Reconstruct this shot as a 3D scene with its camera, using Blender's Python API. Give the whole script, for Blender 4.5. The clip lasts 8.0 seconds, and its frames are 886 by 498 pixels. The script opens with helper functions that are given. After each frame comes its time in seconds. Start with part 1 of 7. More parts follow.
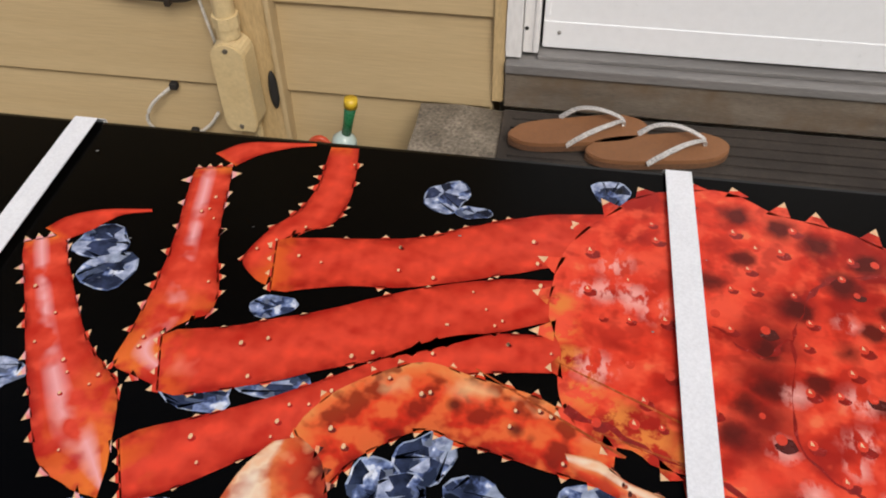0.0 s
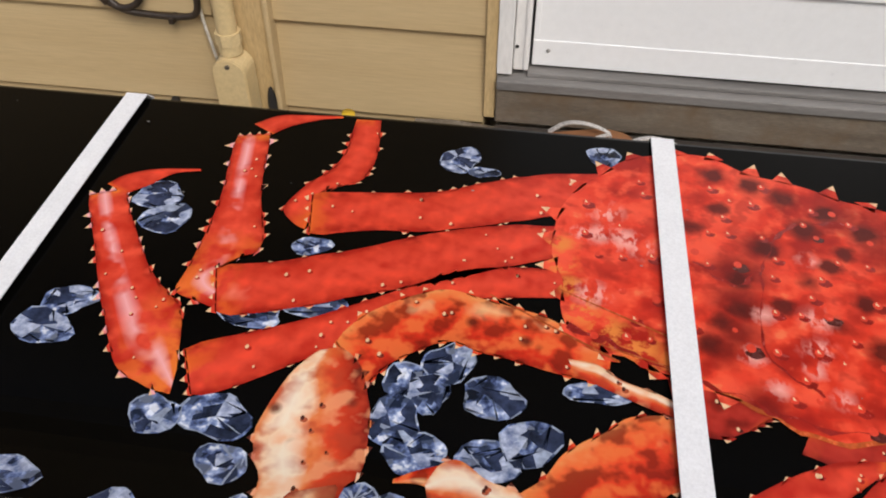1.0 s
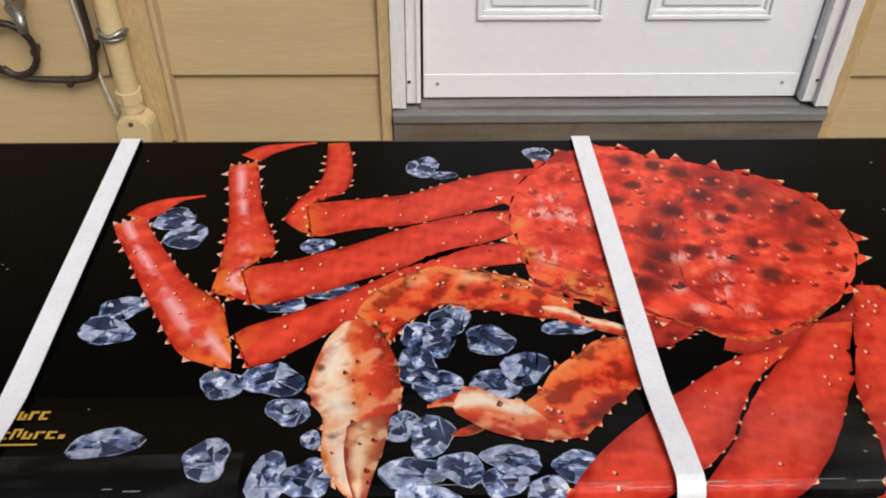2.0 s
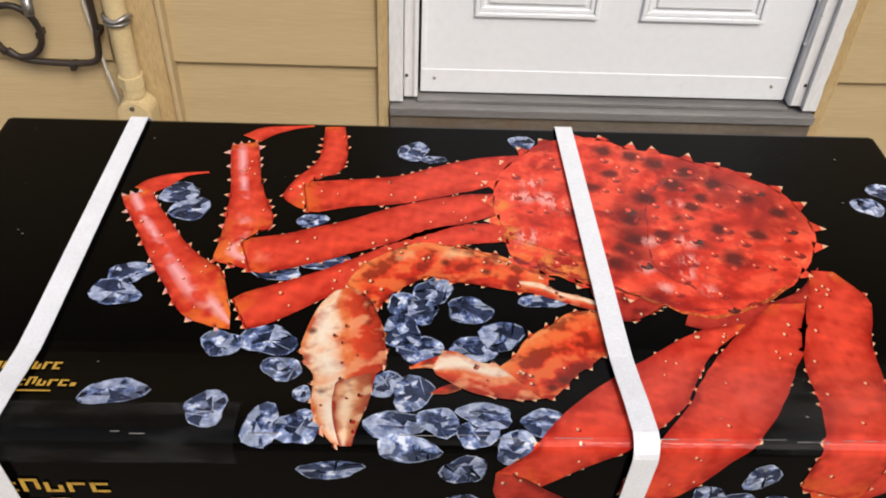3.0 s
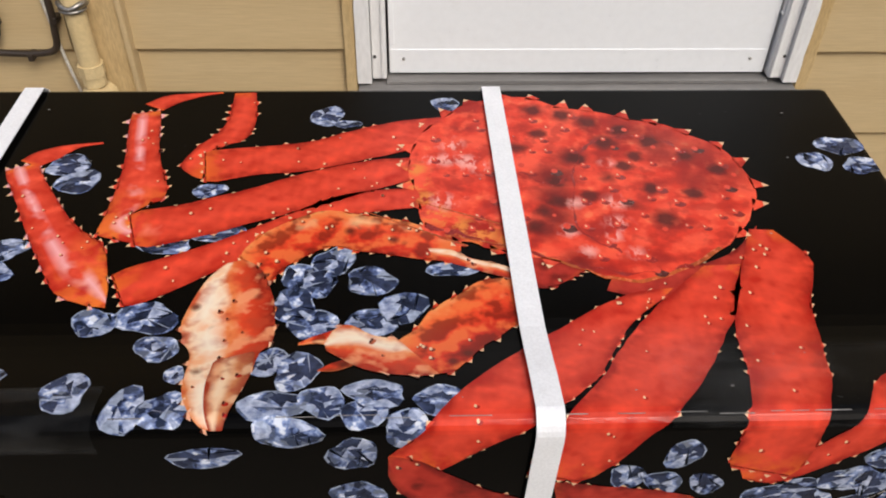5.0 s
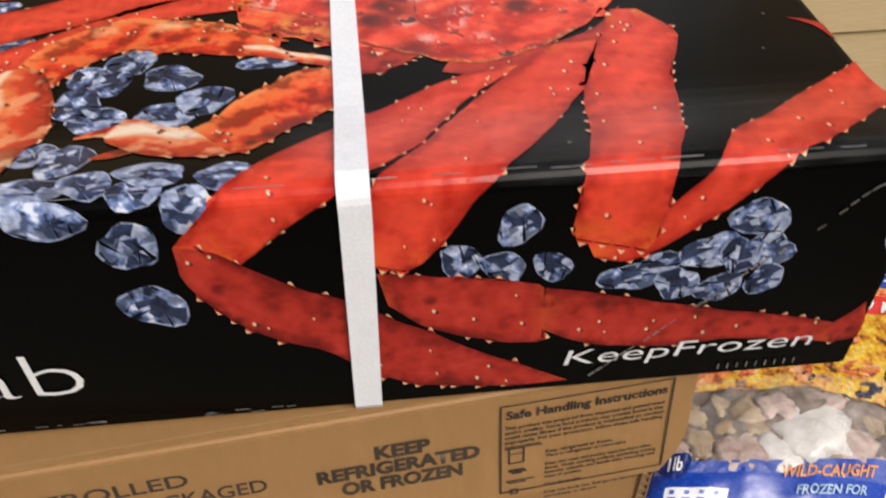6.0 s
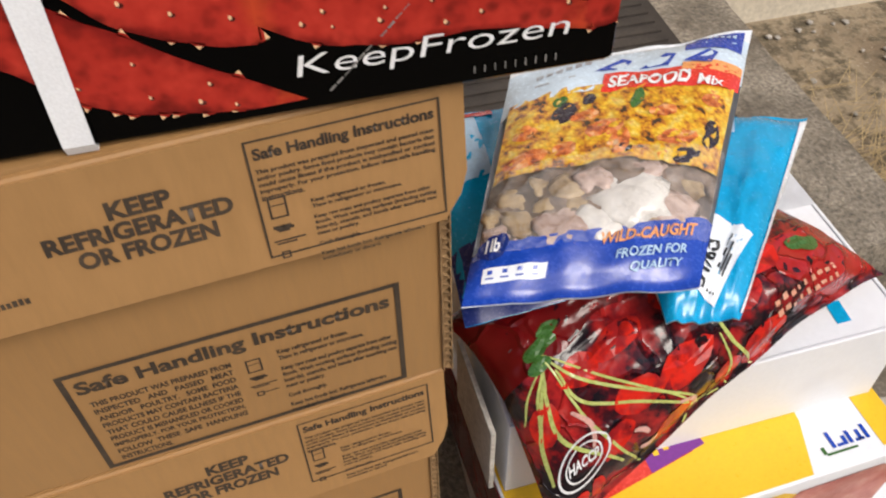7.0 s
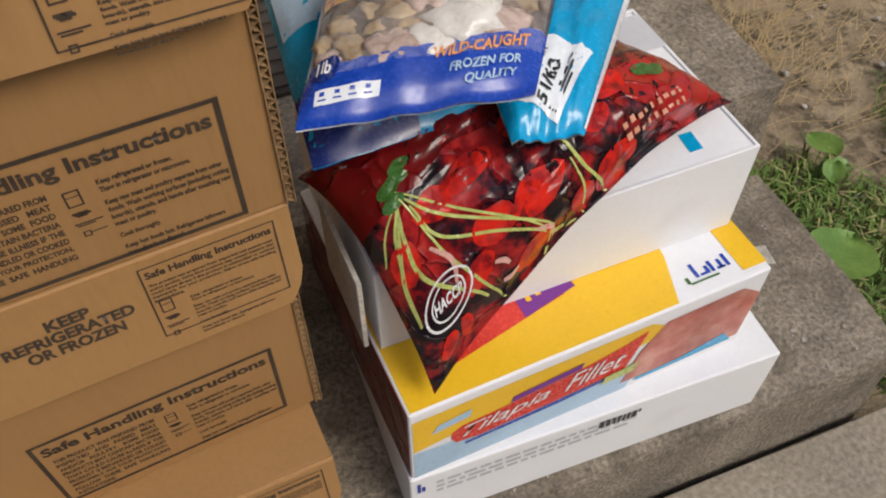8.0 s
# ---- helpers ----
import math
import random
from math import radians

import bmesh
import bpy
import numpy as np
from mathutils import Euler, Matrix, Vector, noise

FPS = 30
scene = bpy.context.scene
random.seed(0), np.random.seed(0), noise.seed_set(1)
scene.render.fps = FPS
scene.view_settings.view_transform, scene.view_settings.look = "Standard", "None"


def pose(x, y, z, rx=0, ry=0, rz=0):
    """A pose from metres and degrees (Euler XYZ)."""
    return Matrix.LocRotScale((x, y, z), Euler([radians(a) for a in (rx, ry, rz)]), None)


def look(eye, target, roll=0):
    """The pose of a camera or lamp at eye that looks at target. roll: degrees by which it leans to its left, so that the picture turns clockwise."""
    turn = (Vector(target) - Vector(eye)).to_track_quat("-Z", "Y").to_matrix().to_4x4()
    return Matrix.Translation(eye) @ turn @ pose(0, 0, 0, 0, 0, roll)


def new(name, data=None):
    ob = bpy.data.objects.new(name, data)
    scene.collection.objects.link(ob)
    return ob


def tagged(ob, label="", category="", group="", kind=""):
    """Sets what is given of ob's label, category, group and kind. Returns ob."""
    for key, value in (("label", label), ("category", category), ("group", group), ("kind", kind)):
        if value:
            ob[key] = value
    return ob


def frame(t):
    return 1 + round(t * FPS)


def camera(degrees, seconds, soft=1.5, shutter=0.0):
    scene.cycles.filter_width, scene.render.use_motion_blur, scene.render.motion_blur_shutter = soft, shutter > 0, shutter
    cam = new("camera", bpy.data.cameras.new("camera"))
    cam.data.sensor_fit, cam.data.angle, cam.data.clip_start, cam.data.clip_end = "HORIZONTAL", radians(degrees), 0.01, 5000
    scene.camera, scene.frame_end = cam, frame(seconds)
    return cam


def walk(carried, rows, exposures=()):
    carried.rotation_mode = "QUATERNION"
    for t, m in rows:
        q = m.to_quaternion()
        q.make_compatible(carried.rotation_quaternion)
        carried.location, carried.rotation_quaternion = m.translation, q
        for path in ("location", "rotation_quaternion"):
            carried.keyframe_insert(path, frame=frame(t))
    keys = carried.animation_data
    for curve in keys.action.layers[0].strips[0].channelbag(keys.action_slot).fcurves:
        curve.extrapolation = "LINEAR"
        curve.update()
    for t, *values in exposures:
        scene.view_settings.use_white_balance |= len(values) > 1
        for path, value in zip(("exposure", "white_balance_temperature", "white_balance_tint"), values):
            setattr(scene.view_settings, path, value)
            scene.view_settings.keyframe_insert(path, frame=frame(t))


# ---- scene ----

# ---------------------------------------------------------------- camera
cam = camera(55.4, 8.0, soft=1.9, shutter=0.15)
PATH = [
    (0, (0.021, -0.046, 1.477), (-0.218, 1.329, 0.045), -1.1),
    (0.5, (0.026, -0.073, 1.486), (-0.292, 1.292, 0.06), -1.1),
    (1, (0.016, -0.12, 1.489), (-0.196, 1.31, 0.107), -0.0),
    (1.5, (-0.008, -0.171, 1.517), (-0.071, 1.316, 0.181), -0.1),
    (2, (-0.033, -0.221, 1.535), (0.017, 1.288, 0.224), 0.7),
    (3.5, (-0.023, -0.26, 1.553), (0.035, 1.234, 0.226), 3.0),
    (4, (-0.014, -0.25, 1.551), (0.04, 1.235, 0.212), 2.3),
    (5.3, (0.051, -0.236, 1.493), (0.116, 1.256, 0.163), 0.3),
    (5.5, (0.066, -0.237, 1.478), (0.136, 1.234, 0.124), -0.3),
    (6, (0.106, -0.26, 1.404), (0.224, 1.182, 0.023), -1.1),
    (6.5, (0.142, -0.284, 1.339), (0.356, 1.091, -0.097), -1.1),
    (7, (0.178, -0.316, 1.295), (0.48, 0.99, -0.189), -1.5),
    (7.5, (0.201, -0.349, 1.258), (0.606, 0.869, -0.276), -0.3),
    (8, (0.209, -0.386, 1.231), (0.671, 0.764, -0.339), 0.2),
]
walk(cam, [(t, look(eye, target, roll)) for t, eye, target, roll in PATH],
     exposures=[(0.0, -0.02), (1.0, 0.02), (2.0, 0.02), (3.5, 0.24), (4.0, 0.24), (5.5, 0.08), (6.0, 0.20), (6.5, 0.42), (7.0, 0.34), (7.5, 0.08), (8.0, 0.0)])

# ---------------------------------------------------------------- light
world = bpy.data.worlds.new("overcast_sky")
scene.world = world
world.use_nodes = True
wn, wl = world.node_tree.nodes, world.node_tree.links
sky = wn.new("ShaderNodeTexSky")
sky.sky_type = "NISHITA"
sky.sun_disc = False
sky.sun_elevation, sky.sun_rotation = radians(48), radians(154)
sky.air_density, sky.dust_density = 1.0, 4.0
wl.new(sky.outputs[0], wn["Background"].inputs[0])
wn["Background"].inputs[1].default_value = 0.13
sun = new("sun", bpy.data.lights.new("sun", "SUN"))
sun.data.energy, sun.data.angle, sun.data.color = 1.65, radians(24), (1.0, 0.95, 0.88)
sun.matrix_world = look((0.95, -1.65, 3.0), (0, 0.3, 0.6))

# ---------------------------------------------------------------- materials
def nodes_of(name):
    m = bpy.data.materials.new(name)
    m.use_nodes = True
    nt = m.node_tree
    return m, nt, nt.nodes["Principled BSDF"]


def noise_node(nt, scale, detail=4.0, rough=0.6, vec=None, stretch=None):
    n = nt.nodes.new("ShaderNodeTexNoise")
    n.inputs["Scale"].default_value, n.inputs["Detail"].default_value, n.inputs["Roughness"].default_value = scale, detail, rough
    if vec is None:
        vec = nt.nodes.new("ShaderNodeTexCoord").outputs["Object"]
    if stretch:
        mp = nt.nodes.new("ShaderNodeMapping")
        mp.inputs["Scale"].default_value = stretch
        nt.links.new(vec, mp.inputs["Vector"])
        vec = mp.outputs[0]
    nt.links.new(vec, n.inputs["Vector"])
    return n


def ramp_node(nt, fac, stops, interp="LINEAR"):
    r = nt.nodes.new("ShaderNodeValToRGB")
    r.color_ramp.interpolation = interp
    while len(r.color_ramp.elements) < len(stops):
        r.color_ramp.elements.new(0.5)
    for e, (p, c) in zip(r.color_ramp.elements, stops):
        e.position, e.color = p, (*c, 1) if len(c) == 3 else c
    nt.links.new(fac, r.inputs[0])
    return r


def mix_node(nt, fac, a, b, mode="MIX"):
    m = nt.nodes.new("ShaderNodeMix")
    m.data_type, m.blend_type = "RGBA", mode
    for sock, v in ((m.inputs[0], fac), (m.inputs[6], a), (m.inputs[7], b)):
        if isinstance(v, bpy.types.NodeSocket):
            nt.links.new(v, sock)
        elif isinstance(v, tuple):
            sock.default_value = (*v, 1)
        else:
            sock.default_value = v
    return m.outputs[2]


def bump_on(nt, bsdf, height, strength, dist=0.002):
    b = nt.nodes.new("ShaderNodeBump")
    b.inputs["Strength"].default_value, b.inputs["Distance"].default_value = strength, dist
    nt.links.new(height, b.inputs["Height"])
    nt.links.new(b.outputs[0], bsdf.inputs["Normal"])


def surface(name, dark, light, rough=0.6, scale=6, fine=90, stretch=None, fine_amt=0.35, bump=0.2, dist=0.002,
            metal=0.0, stain=None, stain_at=(0.58, 0.72), stain_scale=3, spec=0.5, vary=0.0):
    """Two scales of colour noise, an optional stain and a fine relief."""
    m, nt, b = nodes_of(name)
    big = noise_node(nt, scale, 5, stretch=stretch)
    col = ramp_node(nt, big.outputs[0], [(0.3, dark), (0.7, light)]).outputs[0]
    fin = noise_node(nt, fine, 3, stretch=stretch)
    fr = ramp_node(nt, fin.outputs[0], [(0.3, (1 - fine_amt,) * 3), (0.7, (1 + fine_amt * 0.3,) * 3)]).outputs[0]
    col = mix_node(nt, 1.0, col, fr, "MULTIPLY")
    if stain:
        sn = noise_node(nt, stain_scale, 6, 0.7)
        col = mix_node(nt, ramp_node(nt, sn.outputs[0], [(stain_at[0], (0, 0, 0)), (stain_at[1], (1, 1, 1))]).outputs[0], col, stain)
    if vary:
        oi = nt.nodes.new("ShaderNodeObjectInfo")
        vr = ramp_node(nt, oi.outputs["Random"], [(0, (1 - vary,) * 3), (1, (1 + vary * 0.4,) * 3)]).outputs[0]
        col = mix_node(nt, 1.0, col, vr, "MULTIPLY")
    nt.links.new(col, b.inputs["Base Color"])
    rr = ramp_node(nt, fin.outputs[0], [(0.2, (max(rough - 0.12, 0.03),) * 3), (0.8, (min(rough + 0.12, 1),) * 3)]).outputs[0]
    nt.links.new(rr, b.inputs["Roughness"])
    b.inputs["Metallic"].default_value = metal
    b.inputs["Specular IOR Level"].default_value = spec
    if bump:
        bump_on(nt, b, fin.outputs[0], bump, dist)
    return m


def ink(name, color, rough=0.35, amt=0.15, spec=0.5):
    return surface(name, tuple(c * (1 - amt) for c in color), color, rough, 14, 260, None, amt, 0.03, 0.0005, spec=spec)


SIDING = surface("tan_siding_paint", (0.49, 0.365, 0.195), (0.56, 0.43, 0.24), 0.55, 2.2, 60, (0.25, 1, 6), 0.12, 0.35, 0.0015,
                 stain=(0.36, 0.25, 0.13), stain_at=(0.66, 0.85), stain_scale=2.2)
TAN_TRIM = surface("tan_trim_paint", (0.50, 0.35, 0.16), (0.60, 0.45, 0.24), 0.5, 5, 80, (3, 3, 0.6), 0.2, 0.25, stain=(0.2, 0.12, 0.05), stain_at=(0.66, 0.78), stain_scale=9)
PIPE = surface("tan_pipe_paint", (0.60, 0.46, 0.24), (0.68, 0.54, 0.30), 0.4, 6, 120, None, 0.12, 0.15, stain=(0.3, 0.2, 0.09), stain_at=(0.7, 0.82), stain_scale=14)
FOUND = surface("painted_foundation", (0.56, 0.50, 0.40), (0.66, 0.60, 0.48), 0.85, 3, 60, None, 0.2, 0.5, 0.004)
DOOR = surface("white_door_paint", (0.83, 0.85, 0.87), (0.87, 0.89, 0.905), 0.35, 1.6, 50, None, 0.03, 0.05, stain=(0.6, 0.59, 0.57), stain_at=(0.7, 0.9), stain_scale=3)
CASING = surface("chipped_white_casing", (0.74, 0.74, 0.73), (0.82, 0.82, 0.82), 0.5, 5, 70, (2, 2, 0.5), 0.1, 0.3, stain=(0.17, 0.13, 0.09), stain_at=(0.67, 0.70), stain_scale=17)
SILL = surface("weathered_sill_wood", (0.12, 0.094, 0.068), (0.24, 0.20, 0.155), 0.8, 5, 90, (0.7, 3, 4), 0.3, 0.5, 0.003, stain=(0.14, 0.095, 0.055), stain_at=(0.5, 0.66), stain_scale=3)
THRESH = surface("grey_threshold", (0.15, 0.145, 0.14), (0.26, 0.25, 0.24), 0.5, 6, 100, (0.4, 3, 3), 0.2, 0.2)
CABLE = surface("brown_black_cable", (0.02, 0.014, 0.01), (0.05, 0.035, 0.025), 0.45, 20, 200)
WIRE = surface("pale_wire", (0.55, 0.52, 0.46), (0.7, 0.67, 0.6), 0.4, 20, 200)
STEEL = surface("dull_steel", (0.28, 0.27, 0.25), (0.45, 0.43, 0.4), 0.38, 25, 220, metal=0.9)
HOLE = surface("dark_gap", (0.01, 0.009, 0.008), (0.02, 0.018, 0.016), 0.9)
CONCRETE = surface("worn_concrete", (0.17, 0.143, 0.108), (0.37, 0.32, 0.25), 0.9, 11, 150, None, 0.6, 0.9, 0.005, stain=(0.10, 0.080, 0.056), stain_at=(0.50, 0.68), stain_scale=7)
PATHMAT = surface("tan_concrete_path", (0.30, 0.26, 0.2), (0.42, 0.37, 0.29), 0.9, 6, 110, None, 0.4, 0.6, 0.004, stain=(0.2, 0.16, 0.11), stain_at=(0.55, 0.7), stain_scale=5)
MATM = surface("dark_rubber_mat", (0.026, 0.020, 0.016), (0.06, 0.048, 0.038), 0.8, 7, 150, None, 0.4, 0.5)
SOLE = surface("brown_foam_sole", (0.21, 0.09, 0.036), (0.27, 0.12, 0.05), 0.7, 12, 220, None, 0.15, 0.3)
SOLE_EDGE = surface("dark_sole_edge", (0.13, 0.06, 0.03), (0.17, 0.085, 0.04), 0.7, 14, 200)
THONG = surface("silver_strap", (0.6, 0.58, 0.56), (0.75, 0.73, 0.7), 0.3, 40, 300, metal=0.3)
GREENP = ink("green_plastic", (0.02, 0.16, 0.06), 0.3)
YELLOWP = ink("yellow_plastic", (0.75, 0.5, 0.03), 0.35)
REDP = ink("red_plastic", (0.6, 0.08, 0.03), 0.35)
CLEARP = ink("milky_plastic", (0.5, 0.62, 0.58), 0.2)
KRAFT = surface("kraft_cardboard", (0.32, 0.172, 0.060), (0.38, 0.208, 0.077), 0.62, 3, 220, (1, 1, 0.15), 0.10, 0.12, 0.0008, stain=(0.34, 0.2, 0.085), stain_at=(0.62, 0.85), stain_scale=5, vary=0.06)
KRAFT_EDGE = surface("kraft_edge", (0.20, 0.115, 0.05), (0.40, 0.25, 0.115), 0.85, 60, 320)
PRINT_INK = surface("brown_black_ink", (0.035, 0.024, 0.016), (0.07, 0.048, 0.03), 0.6, 60, 500, None, 0.3, 0.0)
WHITEBOX = surface("white_carton_board", (0.74, 0.75, 0.78), (0.81, 0.82, 0.84), 0.55, 3, 160, None, 0.04, 0.06, 0.0006, stain=(0.66, 0.66, 0.68), stain_at=(0.62, 0.9), stain_scale=5)
GREYBOARD = surface("grey_board_inside", (0.5, 0.47, 0.42), (0.62, 0.59, 0.53), 0.8, 8, 160)
STRAP = surface("white_woven_strap", (0.80, 0.81, 0.83), (0.87, 0.88, 0.90), 0.42, 40, 700, (1, 1, 1), 0.10, 0.3, 0.0004)
GREYINK = ink("grey_ink", (0.30, 0.30, 0.32))
WHITEINK = ink("white_ink", (0.80, 0.80, 0.80), 0.3, 0.06)
GOLDINK = ink("gold_ink", (0.62, 0.36, 0.05), 0.32)
BLUEINK = ink("royal_blue_ink", (0.012, 0.06, 0.42), 0.25)
NAVYINK = ink("navy_ink", (0.012, 0.03, 0.19), 0.25)
SKYINK = ink("sky_blue_film", (0.0, 0.36, 0.68), 0.22)
PALEBLUE = ink("pale_blue_ink", (0.42, 0.60, 0.78), 0.35)
REDINK = ink("bright_red_ink", (0.72, 0.045, 0.03), 0.25)
ORANGEINK = ink("orange_ink", (0.85, 0.36, 0.12), 0.3)
YELLOWINK = ink("yellow_ink", (0.86, 0.52, 0.02), 0.35, 0.06)
PURPLEINK = ink("purple_ink", (0.20, 0.03, 0.30), 0.35)
GREENINK = ink("leaf_green_ink", (0.05, 0.15, 0.028), 0.3)
STEMINK = ink("stem_green_ink", (0.50, 0.55, 0.16), 0.3)
BLACKINK = ink("black_ink", (0.015, 0.015, 0.015), 0.4)
HEADERBLUE = ink("pale_sky_film", (0.62, 0.75, 0.87), 0.22, 0.14)
FILMWHITE = ink("white_film", (0.78, 0.82, 0.86), 0.22, 0.06)


def black_board():
    m, nt, b = nodes_of("glossy_black_carton")
    big = noise_node(nt, 5, 4)
    col = ramp_node(nt, big.outputs[0], [(0.3, (0.0010, 0.0009, 0.0008)), (0.8, (0.0022, 0.0020, 0.0017))]).outputs[0]
    sc = noise_node(nt, 70, 2, 0.5)
    col = mix_node(nt, ramp_node(nt, sc.outputs[0], [(0.77, (0, 0, 0)), (0.80, (1, 1, 1))]).outputs[0], col, (0.09, 0.09, 0.09))
    nt.links.new(col, b.inputs["Base Color"])
    rr = ramp_node(nt, big.outputs[0], [(0.3, (0.16,) * 3), (0.75, (0.28,) * 3)]).outputs[0]
    nt.links.new(rr, b.inputs["Roughness"])
    b.inputs["Specular IOR Level"].default_value = 0.06
    wav = noise_node(nt, 9, 2)
    bump_on(nt, b, wav.outputs[0], 0.18, 0.004)
    return m


BLACK = black_board()


def coat_print(nt, b, rough=0.2):
    b.inputs["Roughness"].default_value = rough
    b.inputs["Specular IOR Level"].default_value = 0.18
    wav = noise_node(nt, 9, 2)
    bump_on(nt, b, wav.outputs[0], 0.18, 0.004)


def emboss(nt, scale, shift, detail=2.6, rough=0.55):
    """Printed modelling: light on one flank of each lump and dark on the other."""
    tc = nt.nodes.new("ShaderNodeTexCoord").outputs["Object"]
    vals = []
    for k in (0, 1):
        mp = nt.nodes.new("ShaderNodeMapping")
        mp.inputs["Location"].default_value = (-shift * 0.6 * k, shift * k, 0)
        nt.links.new(tc, mp.inputs["Vector"])
        vals.append(noise_node(nt, scale, detail, rough, vec=mp.outputs[0]).outputs[0])
    m = nt.nodes.new("ShaderNodeMath")
    m.operation = "SUBTRACT"
    nt.links.new(vals[0], m.inputs[0]), nt.links.new(vals[1], m.inputs[1])
    m2 = nt.nodes.new("ShaderNodeMath")
    m2.operation = "ADD"
    m2.inputs[1].default_value = 0.5
    nt.links.new(m.outputs[0], m2.inputs[0])
    return m2.outputs[0]


def limb_ink(name, across_stops, dark, bright, pale, end, pale_at=0.70, spots=None, relief=(52, 0.005), pale_band=(0.3, 0.55, 0.8), soft=1.5, ends_at=(0.08, 0.90)):
    """Printed limb: the UV runs along (x, 0 to 1) and across (y, 0 to 1)."""
    m, nt, b = nodes_of(name)
    uv = nt.nodes.new("ShaderNodeUVMap").outputs[0]
    sep = nt.nodes.new("ShaderNodeSeparateXYZ")
    nt.links.new(uv, sep.inputs[0])
    wob = nt.nodes.new("ShaderNodeMath")
    wob.operation = "MULTIPLY_ADD"
    wob.inputs[1].default_value, wob.inputs[2].default_value = 0.5, -0.25
    nt.links.new(noise_node(nt, 50, 3).outputs[0], wob.inputs[0])
    acr = nt.nodes.new("ShaderNodeMath")
    nt.links.new(sep.outputs[1], acr.inputs[0]), nt.links.new(wob.outputs[0], acr.inputs[1])
    col = ramp_node(nt, acr.outputs[0], across_stops).outputs[0]
    em = emboss(nt, *relief)
    col = mix_node(nt, ramp_node(nt, em, [(0.49 - 0.13 * soft, (0.75,) * 3), (0.49, (0, 0, 0))]).outputs[0], col, dark)
    col = mix_node(nt, ramp_node(nt, em, [(0.51, (0, 0, 0)), (0.51 + 0.13 * soft, (0.7,) * 3)]).outputs[0], col, bright)
    ends = ramp_node(nt, sep.outputs[0], [(0.0, (1, 1, 1)), (ends_at[0], (0, 0, 0)), (ends_at[1], (0, 0, 0)), (1.0, (1, 1, 1))]).outputs[0]
    esel = ramp_node(nt, noise_node(nt, 60, 3).outputs[0], [(0.42, (0, 0, 0)), (0.56, (0.9,) * 3)]).outputs[0]
    col = mix_node(nt, mix_node(nt, 1.0, ends, esel, "MULTIPLY"), col, end)
    n2 = noise_node(nt, 30, 3, 0.6)
    edge = ramp_node(nt, sep.outputs[1], [(pale_band[0], (0, 0, 0)), (pale_band[1], (1, 1, 1)), (pale_band[2], (0, 0, 0))]).outputs[0]
    sel = ramp_node(nt, n2.outputs[0], [(pale_at - 0.06, (0, 0, 0)), (pale_at + 0.05, (0.9,) * 3)]).outputs[0]
    col = mix_node(nt, mix_node(nt, 1.0, sel, edge, "MULTIPLY"), col, pale)
    if spots:
        v = nt.nodes.new("ShaderNodeTexVoronoi")
        v.inputs["Scale"].default_value = spots[0]
        nt.links.new(nt.nodes.new("ShaderNodeTexCoord").outputs["Object"], v.inputs["Vector"])
        n3 = noise_node(nt, 26, 3)
        d = mix_node(nt, 1.0, ramp_node(nt, v.outputs["Distance"], [(0.10, (0.9,) * 3), (0.27, (0, 0, 0))]).outputs[0],
                     ramp_node(nt, n3.outputs[0], [(0.44, (0, 0, 0)), (0.54, (1, 1, 1))]).outputs[0], "MULTIPLY")
        col = mix_node(nt, d, col, spots[1])
    nt.links.new(col, b.inputs["Base Color"])
    coat_print(nt, b)
    return m


R_LOW, R_MID, R_HI = (0.33, 0.016, 0.009), (0.57, 0.042, 0.020), (0.69, 0.060, 0.031)
R_STOPS = [(0.0, R_LOW), (0.14, R_MID), (0.5, R_HI), (0.86, R_MID), (1.0, R_LOW)]
LIMB = limb_ink("red_limb_print", R_STOPS, (0.44, 0.014, 0.008), (0.88, 0.075, 0.035), (0.88, 0.20, 0.14), (0.72, 0.12, 0.02), 0.72)
LIMB_PALE = limb_ink("pale_red_limb_print", R_STOPS, (0.46, 0.016, 0.008), (0.88, 0.10, 0.05), (0.86, 0.42, 0.42), (0.82, 0.20, 0.03), 0.52, pale_band=(0.2, 0.42, 0.62), ends_at=(0.06, 0.62))
# Darker copy of the red limb ink: front-face shade put into its colour.
LIMB_SHADED = limb_ink("shaded_red_limb_print", [(0.0, (0.18, 0.010, 0.008)), (0.2, (0.36, 0.024, 0.015)), (0.8, (0.40, 0.028, 0.018)), (1.0, (0.15, 0.009, 0.007))], (0.11, 0.008, 0.006), (0.56, 0.05, 0.03), (0.55, 0.12, 0.08), (0.50, 0.06, 0.02), 0.74, (60, (0.09, 0.008, 0.006)))
ARM = limb_ink("orange_arm_print", [(0.0, (0.30, 0.016, 0.007)), (0.25, (0.60, 0.030, 0.012)), (0.6, (0.74, 0.065, 0.020)), (0.85, (0.76, 0.13, 0.035)), (1.0, (0.78, 0.26, 0.08))], (0.16, 0.012, 0.006), (0.80, 0.17, 0.045), (0.84, 0.46, 0.22), (0.76, 0.20, 0.05), 0.60, (60, (0.10, 0.014, 0.008)), (70, 0.008), (0.55, 0.8, 1.0), 0.95)
